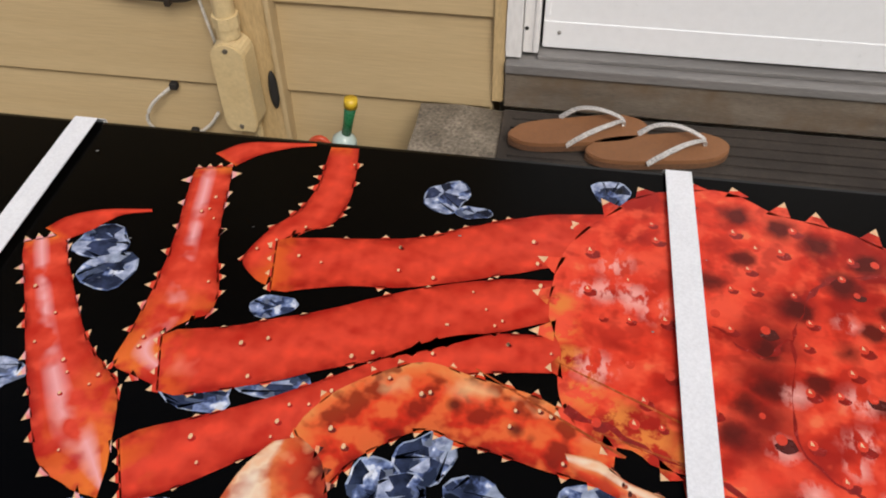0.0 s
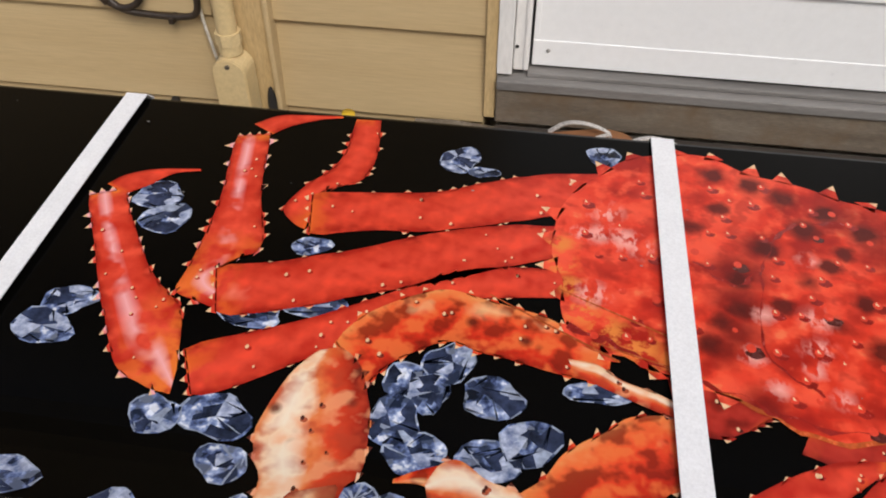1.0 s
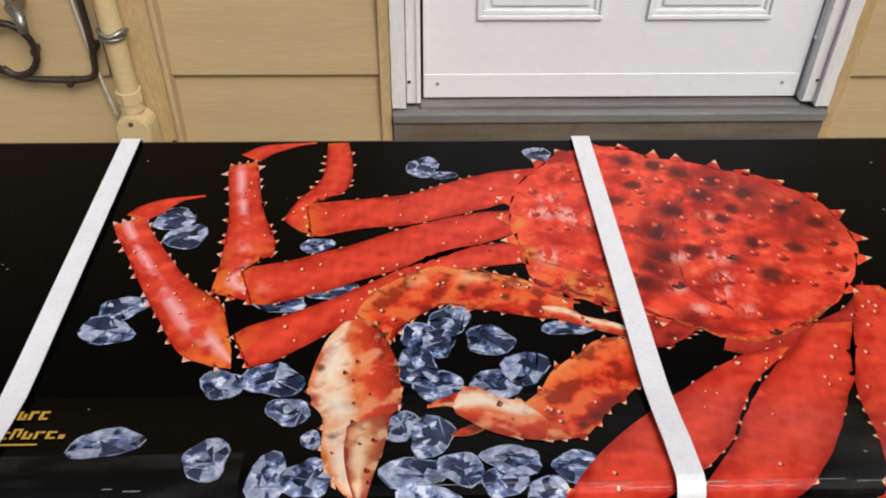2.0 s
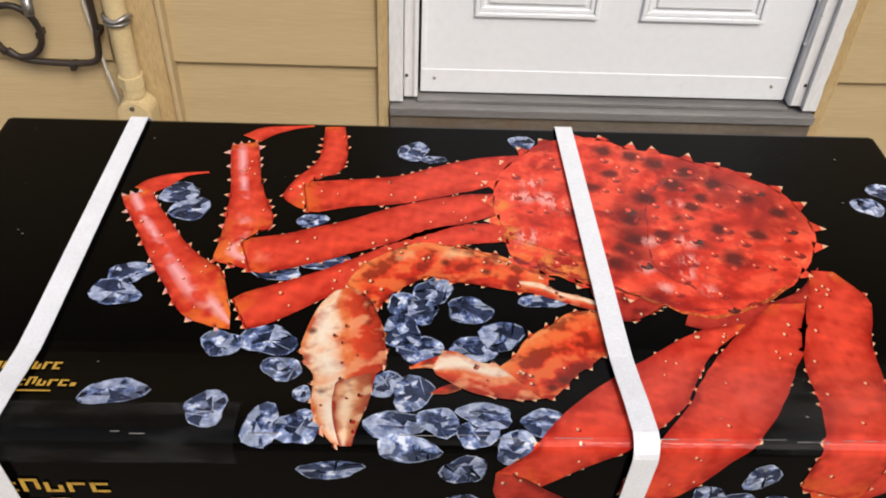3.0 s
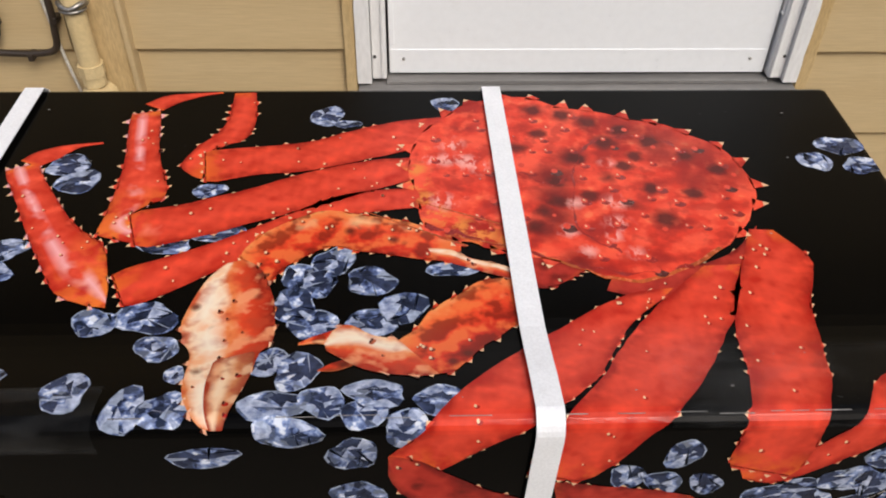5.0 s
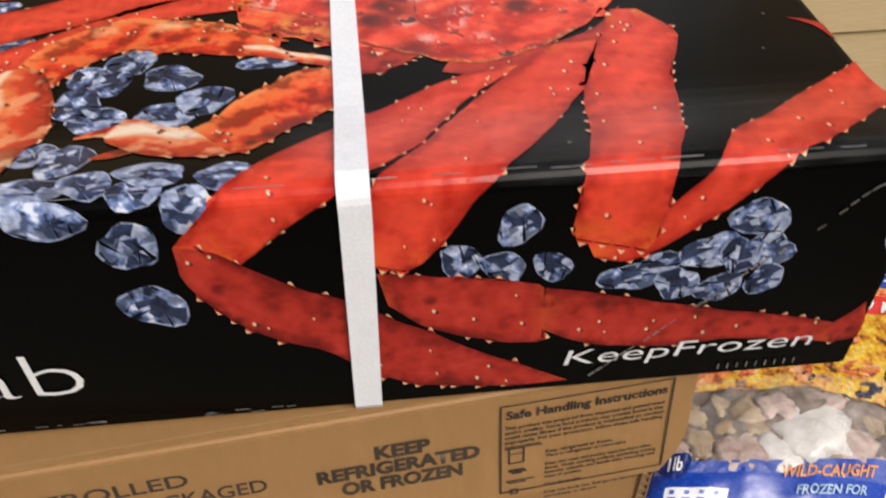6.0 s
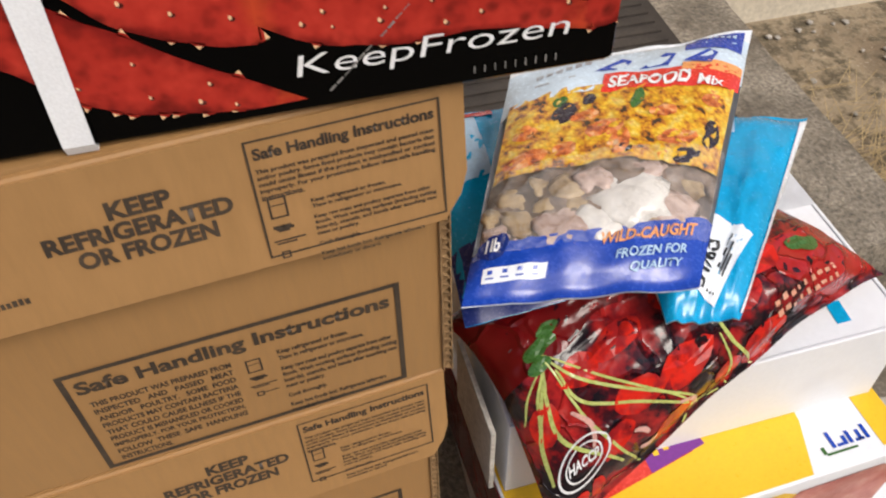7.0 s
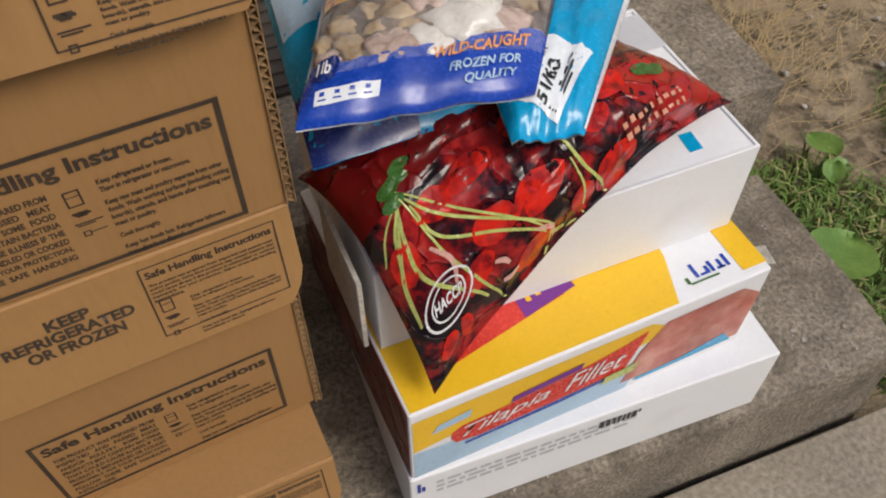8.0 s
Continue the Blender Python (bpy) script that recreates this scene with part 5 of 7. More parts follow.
limb([(-0.053, 0.100), (-0.047, 0.112), (-0.037, 0.123), (-0.021, 0.133), (-0.005, 0.129), (0.013, 0.126), (0.033, 0.122), (0.055, 0.118)],
     [(-0.073, 0.127), (-0.060, 0.146), (-0.042, 0.159), (-0.022, 0.167), (-0.001, 0.162), (0.022, 0.157), (0.036, 0.150), (0.058, 0.146)],
     0.0014, ARM3, 0.9, 1.2, ends=(1, 0))
limb([(-0.079, 0.119), (-0.089, 0.101), (-0.094, 0.077), (-0.091, 0.060), (-0.085, 0.048), (-0.083, 0.026), (-0.079, 0.011), (-0.071, 0.000), (-0.064, -0.002)],
     [(-0.068, 0.123), (-0.056, 0.112), (-0.049, 0.093), (-0.045, 0.070), (-0.045, 0.056), (-0.050, 0.049), (-0.052, 0.032), (-0.056, 0.012), (-0.060, -0.002)],
     0.0018, PINCER3, 0.6, 1.2, ends=(1, 0))
limb([(-0.072, 0.043), (-0.072, 0.026), (-0.070, 0.010), (-0.066, -0.002)],
     [(-0.052, 0.051), (-0.052, 0.032), (-0.056, 0.012), (-0.060, -0.002)],
     0.0022, [FINGER, SPINE_DARK, STUD], 0.0, 1.5, ends=(1, 0))
limb([(0.088, 0.074), (0.074, 0.061), (0.062, 0.050), (0.051, 0.035), (0.042, 0.031), (0.029, 0.033)],
     [(0.086, 0.107), (0.065, 0.102), (0.052, 0.091), (0.039, 0.082), (0.030, 0.068), (0.021, 0.058)],
     0.0014, ARM3, 1.0, 1.3, ends=(0, 0))
limb([(0.021, 0.058), (0.008, 0.062), (-0.005, 0.070), (-0.013, 0.067), (-0.018, 0.057)],
     [(0.041, 0.031), (0.025, 0.030), (0.010, 0.033), (-0.002, 0.039), (-0.016, 0.050)],
     0.0017, PINCER3, 0.5, 1.2, ends=(0, 0))
limb([(-0.013, 0.067), (-0.022, 0.063), (-0.031, 0.057)],
     [(-0.017, 0.055), (-0.023, 0.056), (-0.031, 0.055)],
     0.0013, ARM3, 0, 0, ends=(0, 0))
limb([(-0.005, 0.044), (-0.013, 0.040), (-0.019, 0.035)],
     [(-0.002, 0.038), (-0.010, 0.034), (-0.019, 0.034)],
     0.0013, ARM3, 0, 0, ends=(0, 0))
limb([(0.037, 0.131), (0.050, 0.130), (0.062, 0.122), (0.077, 0.117), (0.089, 0.111)],
     [(0.040, 0.123), (0.052, 0.117), (0.066, 0.111), (0.079, 0.106), (0.089, 0.102)],
     0.0020, PINCER3, 0.4, 0.8, ends=(0, 0))
bm = bmesh.new()
for (x0, y0), (x1, y1) in (((-0.003, 0.166), (0.060, 0.132)), ((0.05, 0.142), (0.098, 0.128)), ((0.03, 0.175), (0.085, 0.150))):
    bm.faces.new([bm.verts.new(v) for v in ((x0, y0, 0), (x0 + 0.0003, y0 + 0.0006, 0), (x1 + 0.001, y1 + 0.001, 0), (x1, y1, 0))])
wrap_print("feeler_print", bm, [ORANGE_RIM], 0.0022)

# lettering of the carton
def letters(body, u, s, w, hgt, mt, lift=0.0026, **k):
    bm = text_bm(body, w, hgt, **k)
    for v in bm.verts:
        v.co += Vector((u, s, 0))
    return wrap_print("lettering", bm, [mt], lift)


letters("KeepFrozen", 0.1865, -0.1250, 0.1275, 0.0145, WHITEINK, 0.0026, shear=0.12, bold=-0.006)
letters("Crab", -0.167, -0.1115, 0.124, 0.030, WHITEINK, 0.0026, bold=-0.018)
# the maker's mark as plain gold bars, on the top and the front
bm = bmesh.new()
for x, y, w, hh in ((-0.268, 0.050, 0.044, 0.0085), (-0.262, 0.036, 0.047, 0.0075), (-0.285, -0.044, 0.097, 0.012), (-0.275, -0.060, 0.102, 0.010)):
    n = 8
    for k in range(n):
        x0, x1, top_y = x + w * k / n, x + w * (k + 0.80) / n, y + hh * (1.0 if k in (0, 4) else 0.74)
        bar_bm(bm, x0, y, hh * 0.22, top_y - y)
        if k % 3 != 2:
            bar_bm(bm, x0 + hh * 0.24, top_y - hh * 0.18, x1 - x0 - hh * 0.24, hh * 0.18)
        if k % 2:
            bar_bm(bm, x0 + hh * 0.24, y, x1 - x0 - hh * 0.24, hh * 0.18)
        if k % 4 in (0, 1):
            bar_bm(bm, x1 - hh * 0.2, y + hh * 0.2, hh * 0.2, top_y - y - hh * 0.4)
bar_bm(bm, -0.245, 0.0315, 0.022, 0.0012), bar_bm(bm, -0.2145, 0.036, 0.003, 0.003)
tagged(wrap_print("gold_mark", bm, [GOLDINK], 0.0026), kind="stuff")
# scuffs: worn fold, a long diagonal crease, bottom nicks
SCUFF = surface("worn_white_scuff", (0.10, 0.095, 0.09), (0.34, 0.32, 0.30), 0.7, 60, 300)
bm = bmesh.new()
rs = random.Random(3)
x = BX0 + 0.01
while x < BX1 - 0.01:
    L = rs.uniform(0.002, 0.022)
    if rs.random() < 0.55:
        bar_bm(bm, x, 0.0030 + rs.uniform(-0.001, 0.0006), L, rs.uniform(0.0002, 0.0005))
    x += L + rs.uniform(0, 0.008)
for k in range(34):
    f = k / 34
    if rs.random() < 0.85:
        p = Vector((0.318 - 0.122 * f, -0.014 - 0.122 * f + 0.003 * noise.noise(Vector((f * 9, 0, 0))), 0))
        d, nn = Vector((-0.71, -0.70, 0)), Vector((0.7, -0.71, 0)) * rs.uniform(0.0002, 0.0007)
        q = p + d * 0.0042
        bm.faces.new([bm.verts.new(v) for v in (p + nn, p - nn, q - nn, q + nn)])
for k in range(9):
    bar_bm(bm, 0.268 + 0.005 * k, -0.1350, 0.0007, 0.004)
for k in range(30):
    bar_bm(bm, rs.uniform(BX0 + 0.02, 0.09), rs.uniform(-0.1378, -0.1350), rs.uniform(0.002, 0.012), 0.0005)
tagged(wrap_print("scuff", bm, [SCUFF], 0.0032, "white scuffs and a diagonal crease"), kind="stuff")
bm = bmesh.new()
for _ in range(70):
    x, y, r = rs.uniform(BX0 + 0.01, BX1 - 0.01), rs.uniform(0.01, BD - 0.01), rs.uniform(0.0002, 0.0006)
    if -0.2 < x < 0.22 and rs.random() < 0.75:
        continue
    bm.faces.new([bm.verts.new((x + r * rs.uniform(1, 2.5) * math.cos(t), y + r * math.sin(t), 0)) for t in [math.pi / 3 * k for k in range(6)]])
tagged(wrap_print("dust", bm, [SCUFF], 0.0034, "specks of dust and dried drops"), kind="stuff")
# clear tape over the fold at both ends
for x0, x1, s0, s1 in ((BX0 + 0.002, -0.12, -0.016, 0.024), (0.150, BX1 - 0.002, -0.004, 0.052)):
    bm = bmesh.new()
    bmesh.ops.create_grid(bm, x_segments=24, y_segments=10, size=0.5)
    for v in bm.verts:
        v.co = Vector((x0 + (v.co.x + 0.5) * (x1 - x0), s0 + (v.co.y + 0.5) * (s1 - s0) + 0.0015 * noise.noise(v.co * 7), 0))
    tape = wrap_print("clear_tape", bm, [TAPE], 0.0030, "clear packing tape")
    tape.visible_shadow = False


def strap(name, xb, xf, xd, w=0.0135):
    """A strap round the carton, leaning a little from back to front."""
    bm = bmesh.new()
    path = [(xd, 0.02, BB - 0.0006), (xd, -0.0012, BB + 0.0), (xd, -0.0042, BB + 0.006)]
    path += [(xd + (xf - xd) * k / 6, -0.0042, BB + 0.006 + (EDGE - BB - 0.016) * k / 6) for k in range(1, 7)]
    path += [(xf, *art(0, s, 0.0042)[1:]) for s in [-ARC * 0.8 + 1.6 * ARC * k / 5 for k in range(6)]]
    path += [(xf + (xb - xf) * k / 16, 0.010 + (BD - 0.014) * k / 16, BT + rise(0.010 + (BD - 0.014) * k / 16) + 0.0042) for k in range(1, 17)]
    path += [(xb, BD + 0.003, BT - 0.002), (xb, BD + 0.0042, BT - 0.008), (xb, BD + 0.0042, BB + 0.004), (xb, BD + 0.001, BB - 0.0006), (xb, BD - 0.03, BB - 0.0006)]
    prev = None
    for i, p in enumerate(path):
        x, y, z = p
        cur = [bm.verts.new((x - w / 2, y, z)), bm.verts.new((x - w / 2 + 0.001, y, z)), bm.verts.new((x + w / 2 - 0.001, y, z)), bm.verts.new((x + w / 2, y, z))]
        if prev:
            for k in range(3):
                bm.faces.new((prev[k], prev[k + 1], cur[k + 1], cur[k]))
        prev = cur
    bmesh.ops.recalc_face_normals(bm, faces=bm.faces[:])
    bmesh.ops.solidify(bm, geom=bm.faces[:], thickness=0.0007)
    part(name, bm, STRAP, carton, "white woven plastic strap")


strap("binding_strap", 0.086, 0.0920, 0.0880)
strap("binding_strap", -0.2465, -0.2465, -0.241)

# ---------------------------------------------------------------- kraft cartons
def fine_print(bm, body, x, z, w, h):
    """One small printed line, its left foot at (x, z)."""
    line = text_bm(body, w, h, bold=0.03)
    for v in line.verts:
        v.co += Vector((x, z, 0))
    me = bpy.data.meshes.new("line")
    line.to_mesh(me)
    line.free()
    bm.from_mesh(me)
    bpy.data.meshes.remove(me)


SAFE_CAPS = ("THIS PRODUCT WAS PREPARED FROM", "INSPECTED   AND   PASSED   MEAT", "AND/OR   POULTRY.   SOME  FOOD", "PRODUCTS MAY CONTAIN BACTERIA", "THAT COULD CAUSE ILLNESS IF THE",
             "PRODUCT IS MISHANDLED OR COOKED", "IMPROPERLY. FOR YOUR PROTECTION,", "FOLLOW  THESE  SAFE  HANDLING", "INSTRUCTIONS.")
SAFE_SMALL = ("This product was prepared from inspected and passed meat", "and/or poultry. Some food products may contain bacteria that", "could cause illness if the product is mishandled or cooked",
              "improperly. For your protection, follow these safe handling", "instructions.")
SAFE_NOTES = (("Keep refrigerated or frozen.", "Thaw in refrigerator or microwave."),
              ("Keep raw meat and poultry separate from other", "foods. Wash working surfaces (including cutting", "boards), utensils, and hands after touching raw", "meat or poultry."),
              ("Cook thoroughly.",), ("Keep hot foods hot. Refrigerate leftovers", "immediately or discard."))


def handling_panel(x0, x1, z0, z1, place, holder, line, title_h):
    bm = bmesh.new()
    frame_bm(bm, x0, x1, z0, z1, line)
    W, H = x1 - x0, z1 - z0
    top = z1 - title_h * 1.9
    wide_panel = W > 0.15
    lh = title_h * 0.34
    if not wide_panel:
        for k, body in enumerate(SAFE_SMALL):
            fine_print(bm, body, x0 + W * 0.03, top - (k + 0.9) * lh * 1.3, W * (0.93 if k < 4 else 0.22), lh * 1.1)
        zt, nx, unit = top - 7.0 * lh * 1.3, x0 + W * 0.27, W * 0.0144
        ix, iw = x0 + W * 0.05, W * 0.12
        iz = top - 7.4 * lh * 1.35
    else:
        for k, body in enumerate(SAFE_CAPS):
            fine_print(bm, body, x0 + W * 0.05, top - k * lh * 1.42 - lh * 0.9, W * (0.41 if k < 8 else 0.16), lh * 0.95)
        zt, nx, unit = top - lh * 1.2, x0 + W * 0.60, W * 0.0080
        ix, iw = x0 + W * 0.50, W * 0.06
        iz = top - lh * 2.8
    for note in SAFE_NOTES:
        for body in note:
            fine_print(bm, body, nx, zt, len(body) * unit, lh * 1.05)
            zt -= lh * 1.22
        zt -= lh * (0.8 if wide_panel else 1.0)
    # small pictograms: a fridge, a tap over a basin, a pan and a thermometer
    frame_bm(bm, ix, ix + iw * 0.8, iz - iw * 0.1, iz + iw * 1.0, iw * 0.09)
    bar_bm(bm, ix + iw * 0.1, iz + iw * 0.55, iw * 0.6, iw * 0.06)
    for k in range(5):
        bar_bm(bm, ix + iw * (0.1 * k), iz - iw * (0.65 + 0.1 * (k % 3)), iw * 0.5, iw * 0.16)
    bar_bm(bm, ix - iw * 0.1, iz - iw * 1.35, iw * 1.4, iw * 0.09)
    bar_bm(bm, ix, iz - iw * 1.5, iw * 0.9, iw * 0.09)
    frame_bm(bm, ix + iw * 0.1, ix + iw * 0.5, iz - iw * 2.3, iz - iw * 1.9, iw * 0.08)
    bar_bm(bm, ix + iw * 0.5, iz - iw * 2.1, iw * 0.8, iw * 0.08)
    tagged(part("handling_panel", mapped(bm, place), PRINT_INK, holder), kind="stuff")
    bm = text_bm("Safe Handling Instructions", W * 0.93, title_h, bold=0.035)
    for v in bm.verts:
        v.co += Vector((x0 + W * 0.035, z1 - title_h * 1.55, 0))
    part("lettering", mapped(bm, place), PRINT_INK, holder)


def fluted_edge(holder, x, y, z0, z1, depth=0.02, name="corrugated_edge"):
    """The cut end of a corrugated side panel: two liners with a wavy sheet between."""
    bm = bmesh.new()
    add_box(bm, x, x + 0.0008, y, y + depth, z0, z1)
    add_box(bm, x + 0.0062, x + 0.0070, y, y + depth, z0, z1)
    n = int((z1 - z0) / 0.0012)
    prev = None
    for i in range(n + 1):
        z = z0 + (z1 - z0) * i / n
        xx = x + 0.0035 + 0.0026 * math.sin(z * 2 * math.pi / 0.0085)
        cur = [bm.verts.new((xx - 0.0004, y + 0.0005, z)), bm.verts.new((xx + 0.0004, y + 0.0005, z)), bm.verts.new((xx + 0.0004, y + depth, z)), bm.verts.new((xx - 0.0004, y + depth, z))]
        if prev:
            for k in range(4):
                bm.faces.new((prev[k], prev[(k + 1) % 4], cur[(k + 1) % 4], cur[k]))
        prev = cur
    return part(name, bm, KRAFT_EDGE, holder, "fluted cut edge")


def kraft_carton(m, z0, z1, lid, wide, label, panel_drop=0.152):
    """A lidded carton. Local frame: front lid face at y 0, x as the pile's."""
    xr, xl, depth = 0.205, -0.39, 0.335
    c = thing("kraft_carton", m, label, "carton", "pile of kraft cartons")
    top, base = z1 - z0, 0.0
    body_ob = part("front_panel", box_bm(xl, xr, 0.010, 0.0165, base + 0.001, top - 0.006, r=0.0015), KRAFT, c)
    part("back_panel", box_bm(xl, xr, depth - 0.0065, depth, base + 0.001, top - 0.006, r=0.0015), KRAFT, c)
    part("side_panel", box_bm(xl, xl + 0.006, 0.017, depth - 0.007, base + 0.001, top - 0.006), KRAFT, c)
    part("side_panel", box_bm(xr - 0.010, xr - 0.004, 0.017, depth - 0.007, base + 0.001, top - 0.006), KRAFT, c)
    part("base", box_bm(xl + 0.006, xr - 0.010, 0.017, depth - 0.007, base, base + 0.004), KRAFT, c)
    # lid: top, front flap with a cut corner, side flap
    bm = bmesh.new()
    kick = 0.011

    def flare(z):
        return -kick * ((top - z) / lid) ** 1.3 if z < top else 0.0
    rows = []
    for z in [top - lid * k / 6 for k in range(7)]:
        f = (top - z) / lid
        xe = xr + 0.010 if f < 0.76 else xr + 0.010 - 0.014 * (f - 0.76) / 0.24
        rows.append([bm.verts.new((xl - 0.006, flare(z), z)), bm.verts.new((xe, flare(z), z)), bm.verts.new((xe, flare(z) + 0.006, z)), bm.verts.new((xl - 0.006, flare(z) + 0.006, z))])
    for p, q in zip(rows, rows[1:]):
        for k in range(4):
            bm.faces.new((p[k], p[(k + 1) % 4], q[(k + 1) % 4], q[k]))
    bm.faces.new(rows[0]), bm.faces.new(rows[-1][::-1])
    bmesh.ops.recalc_face_normals(bm, faces=bm.faces[:])
    bmesh.ops.bevel(bm, geom=[e for e in bm.edges if all(abs(v.co.z - top) < 1e-5 and v.co.y < 0.001 for v in e.verts)], offset=0.003, segments=3, affect="EDGES")
    flap = part("lid_flap", bm, KRAFT, c)
    part("lid_top", box_bm(xl - 0.006, xr + 0.010, 0.0062, depth + 0.006, top - 0.005, top - 0.0004, r=0.001), KRAFT, c)
    part("lid_side", box_bm(xr + 0.0042, xr + 0.0098, 0.014, depth, top - lid + 0.012, top - 0.006, r=0.001), KRAFT, c)
    fluted_edge(c, xr + 0.0032, 0.0066, top - lid + 0.022, top - 0.007, 0.007)
    fluted_edge(c, xr - 0.002, 0.0068, base + 0.002, top - lid - 0.004, 0.03)
    # printing
    def on_flap(x, z):
        return lambda v: Vector((x + v.x, flare(z + v.y) - 0.0008, z + v.y))
    for body, x, dz, w, hh, bd in (("KEEP", 0.036, 0.0342, 0.030, 0.0105, 0.044), ("REFRIGERATED", 0.004, 0.0464, 0.089, 0.0105, 0.044), ("OR FROZEN", 0.016, 0.0586, 0.067, 0.0105, 0.044),
                                   ("CONTROLLED", -0.172, 0.029, 0.112, 0.0098, 0.012), ("VACUUM PACKAGED", -0.152, 0.0435, 0.130, 0.0098, 0.012), ("CHICKEN", -0.163, 0.0580, 0.062, 0.0098, 0.012)):
        part("lettering", mapped(text_bm(body, w, hh, bold=bd), on_flap(x, top - dz)), PRINT_INK, flap)
    bm = bmesh.new()
    x, spread = -0.27, random.Random(5)
    while x < -0.012:
        w = spread.uniform(0.0016, 0.0032)
        bar_bm(bm, x, 0, w, spread.uniform(0.0032, 0.0042))
        x += w + (0.0008 if spread.random() < 0.84 else 0.0032)
    tagged(part("small_print", mapped(bm, on_flap(0.0, top - 0.069)), PRINT_INK, flap), kind="stuff")
    handling_panel(0.104, 0.202, top - 0.0805, top - 0.009, on_flap(0, 0), flap, 0.0011, 0.0088)
    handling_panel(-0.030, 0.176, top - panel_drop - 0.106, top - panel_drop, lambda v: Vector((v.x, 0.010 - 0.0008, v.y)), body_ob, 0.0036, 0.0165)
    return c


kraft_carton(pose(0.052, -0.009, 0.7835, 0, 0, 5.5), 0.7835, 1.0465, 0.086, True, "brown kraft carton with black lettering, holding up the black carton")
kraft_carton(pose(0.040, -0.002, 0.4862, 0, 0, 6.0), 0.4862, 0.7827, 0.098, False, "brown kraft carton with black lettering, middle of the pile", 0.176)
kraft_carton(pose(0.025, -0.050, LOW + 0.0015, 0, 0, 4.0), LOW + 0.0015, 0.4855, 0.09, False, "brown kraft carton with black lettering on the concrete step")
# ---------------------------------------------------------------- white cartons beside the pile
def plain_carton(name, m, w, d, h, mats, label):
    c = thing(name, m, label, "carton", "white cartons")
    bm = box_bm(0, w, 0, d, 0, h, r=0.0025)
    part("body", bm, mats, c)
    return c


low_box = plain_carton("white_carton", pose(0.310, -0.043, LOW + 0.0015, 0, 0, -1.5), 0.458, 0.32, 0.121, WHITEBOX, "plain white carton with faint printing on the concrete step")
bm = bmesh.new()
rs = random.Random(21)
for row in range(3):
    x = 0.03
    while x < 0.26:
        w = rs.uniform(0.006, 0.02)
        bar_bm(bm, x, 0.095 - row * 0.011, w, 0.006)
        x += w + 0.004
part("faint_print", mapped(bm, on_front(0, 0, 0)), ink("faint_grey_print", (0.52, 0.53, 0.55), 0.6), low_box)
bm = bmesh.new()
for row in range(2):
    x = 0.225
    while x < 0.275:
        w = rs.uniform(0.002, 0.007)
        bar_bm(bm, x, 0.098 - row * 0.008, w, 0.007)
        x += w + 0.002
part("code_print", mapped(bm, on_front(0, 0, 0, 0.0009)), BLACKINK, low_box)
bm = bmesh.new()
bar_bm(bm, 0.008, 0.086, 0.004, 0.022), bar_bm(bm, 0.013, 0.086, 0.004, 0.012)
part("blue_mark", mapped(bm, on_front(0, 0, 0, 0.0007)), BLUEINK, low_box)

TB = 0.386
fish = thing("fillet_carton", pose(0.3135, -0.042, TB, 0, 0, 3.0), "yellow and white printed fish fillet carton", "carton")
FW, FD, FH = 0.415, 0.31, 0.140
part("body", box_bm(0, FW, 0, FD, 0, FH, r=0.0025), WHITEBOX, fish)


def patch(name, pts, mt, f, holder, label=""):
    bm = bmesh.new()
    bm.faces.new([bm.verts.new((x, y, 0)) for x, y in pts])
    return part(name, mapped(bm, f), mt, holder, label)


part("side_panel", box_bm(-0.0012, -0.0002, 0.004, FD - 0.004, 0.003, FH - 0.003), DARKRED, fish, "dark maroon printed side")
ft = lambda l: on_top(0, 0, FH, l)
ff = lambda l: on_front(0, 0, 0, l)
patch("yellow_top", [(0.003, 0.003), (0.300, 0.003), (0.320, 0.06), (0.335, 0.20), (0.003, 0.20)], YELLOWINK, ft(0.0006), fish)
patch("red_band", [(0.045, 0.030), (0.20, 0.062), (0.20, 0.10), (0.045, 0.10)], REDINK, ft(0.0010), fish)
patch("purple_tag", [(0.150, 0.052), (0.215, 0.066), (0.205, 0.105), (0.150, 0.095)], PURPLEINK, ft(0.0014), fish)
patch("yellow_corner", [(0.385, 0.010), (0.415, 0.010), (0.415, 0.11), (0.385, 0.11)], YELLOWINK, ft(0.0006), fish)
bm = bmesh.new()
for k, (x, w, hh) in enumerate(((0.335, 0.004, 0.018), (0.341, 0.008, 0.003), (0.349, 0.004, 0.010), (0.355, 0.004, 0.014), (0.362, 0.010, 0.003), (0.366, 0.004, 0.012), (0.374, 0.004, 0.016))):
    bar_bm(bm, x, 0.022, w, hh)
part("blue_mark", mapped(bm, ft(0.0008)), BLUEINK, fish)
bm = bmesh.new()
bar_bm(bm, 0.325, 0.016, 0.035, 0.0025), bar_bm(bm, 0.322, 0.018, 0.004, 0.008)
part("green_mark", mapped(bm, ft(0.0008)), GREENINK, fish)
bm = bmesh.new()
for k in range(4):
    bar_bm(bm, 0.160 + 0.012 * k, 0.068 + 0.003 * k, 0.006, 0.016)
part("tag_print", mapped(bm, ft(0.0018)), YELLOWINK, fish)
patch("yellow_band", [(0.003, 0.062), (0.055, 0.070), (0.27, 0.090), (0.31, 0.098), (0.27, 0.126), (0.003, 0.126)], YELLOWINK, ff(0.0006), fish)
patch("blue_wash", [(0.003, 0.003), (0.26, 0.003), (0.27, 0.045), (0.055, 0.052), (0.003, 0.058)], PALEBLUE, ff(0.0007), fish)
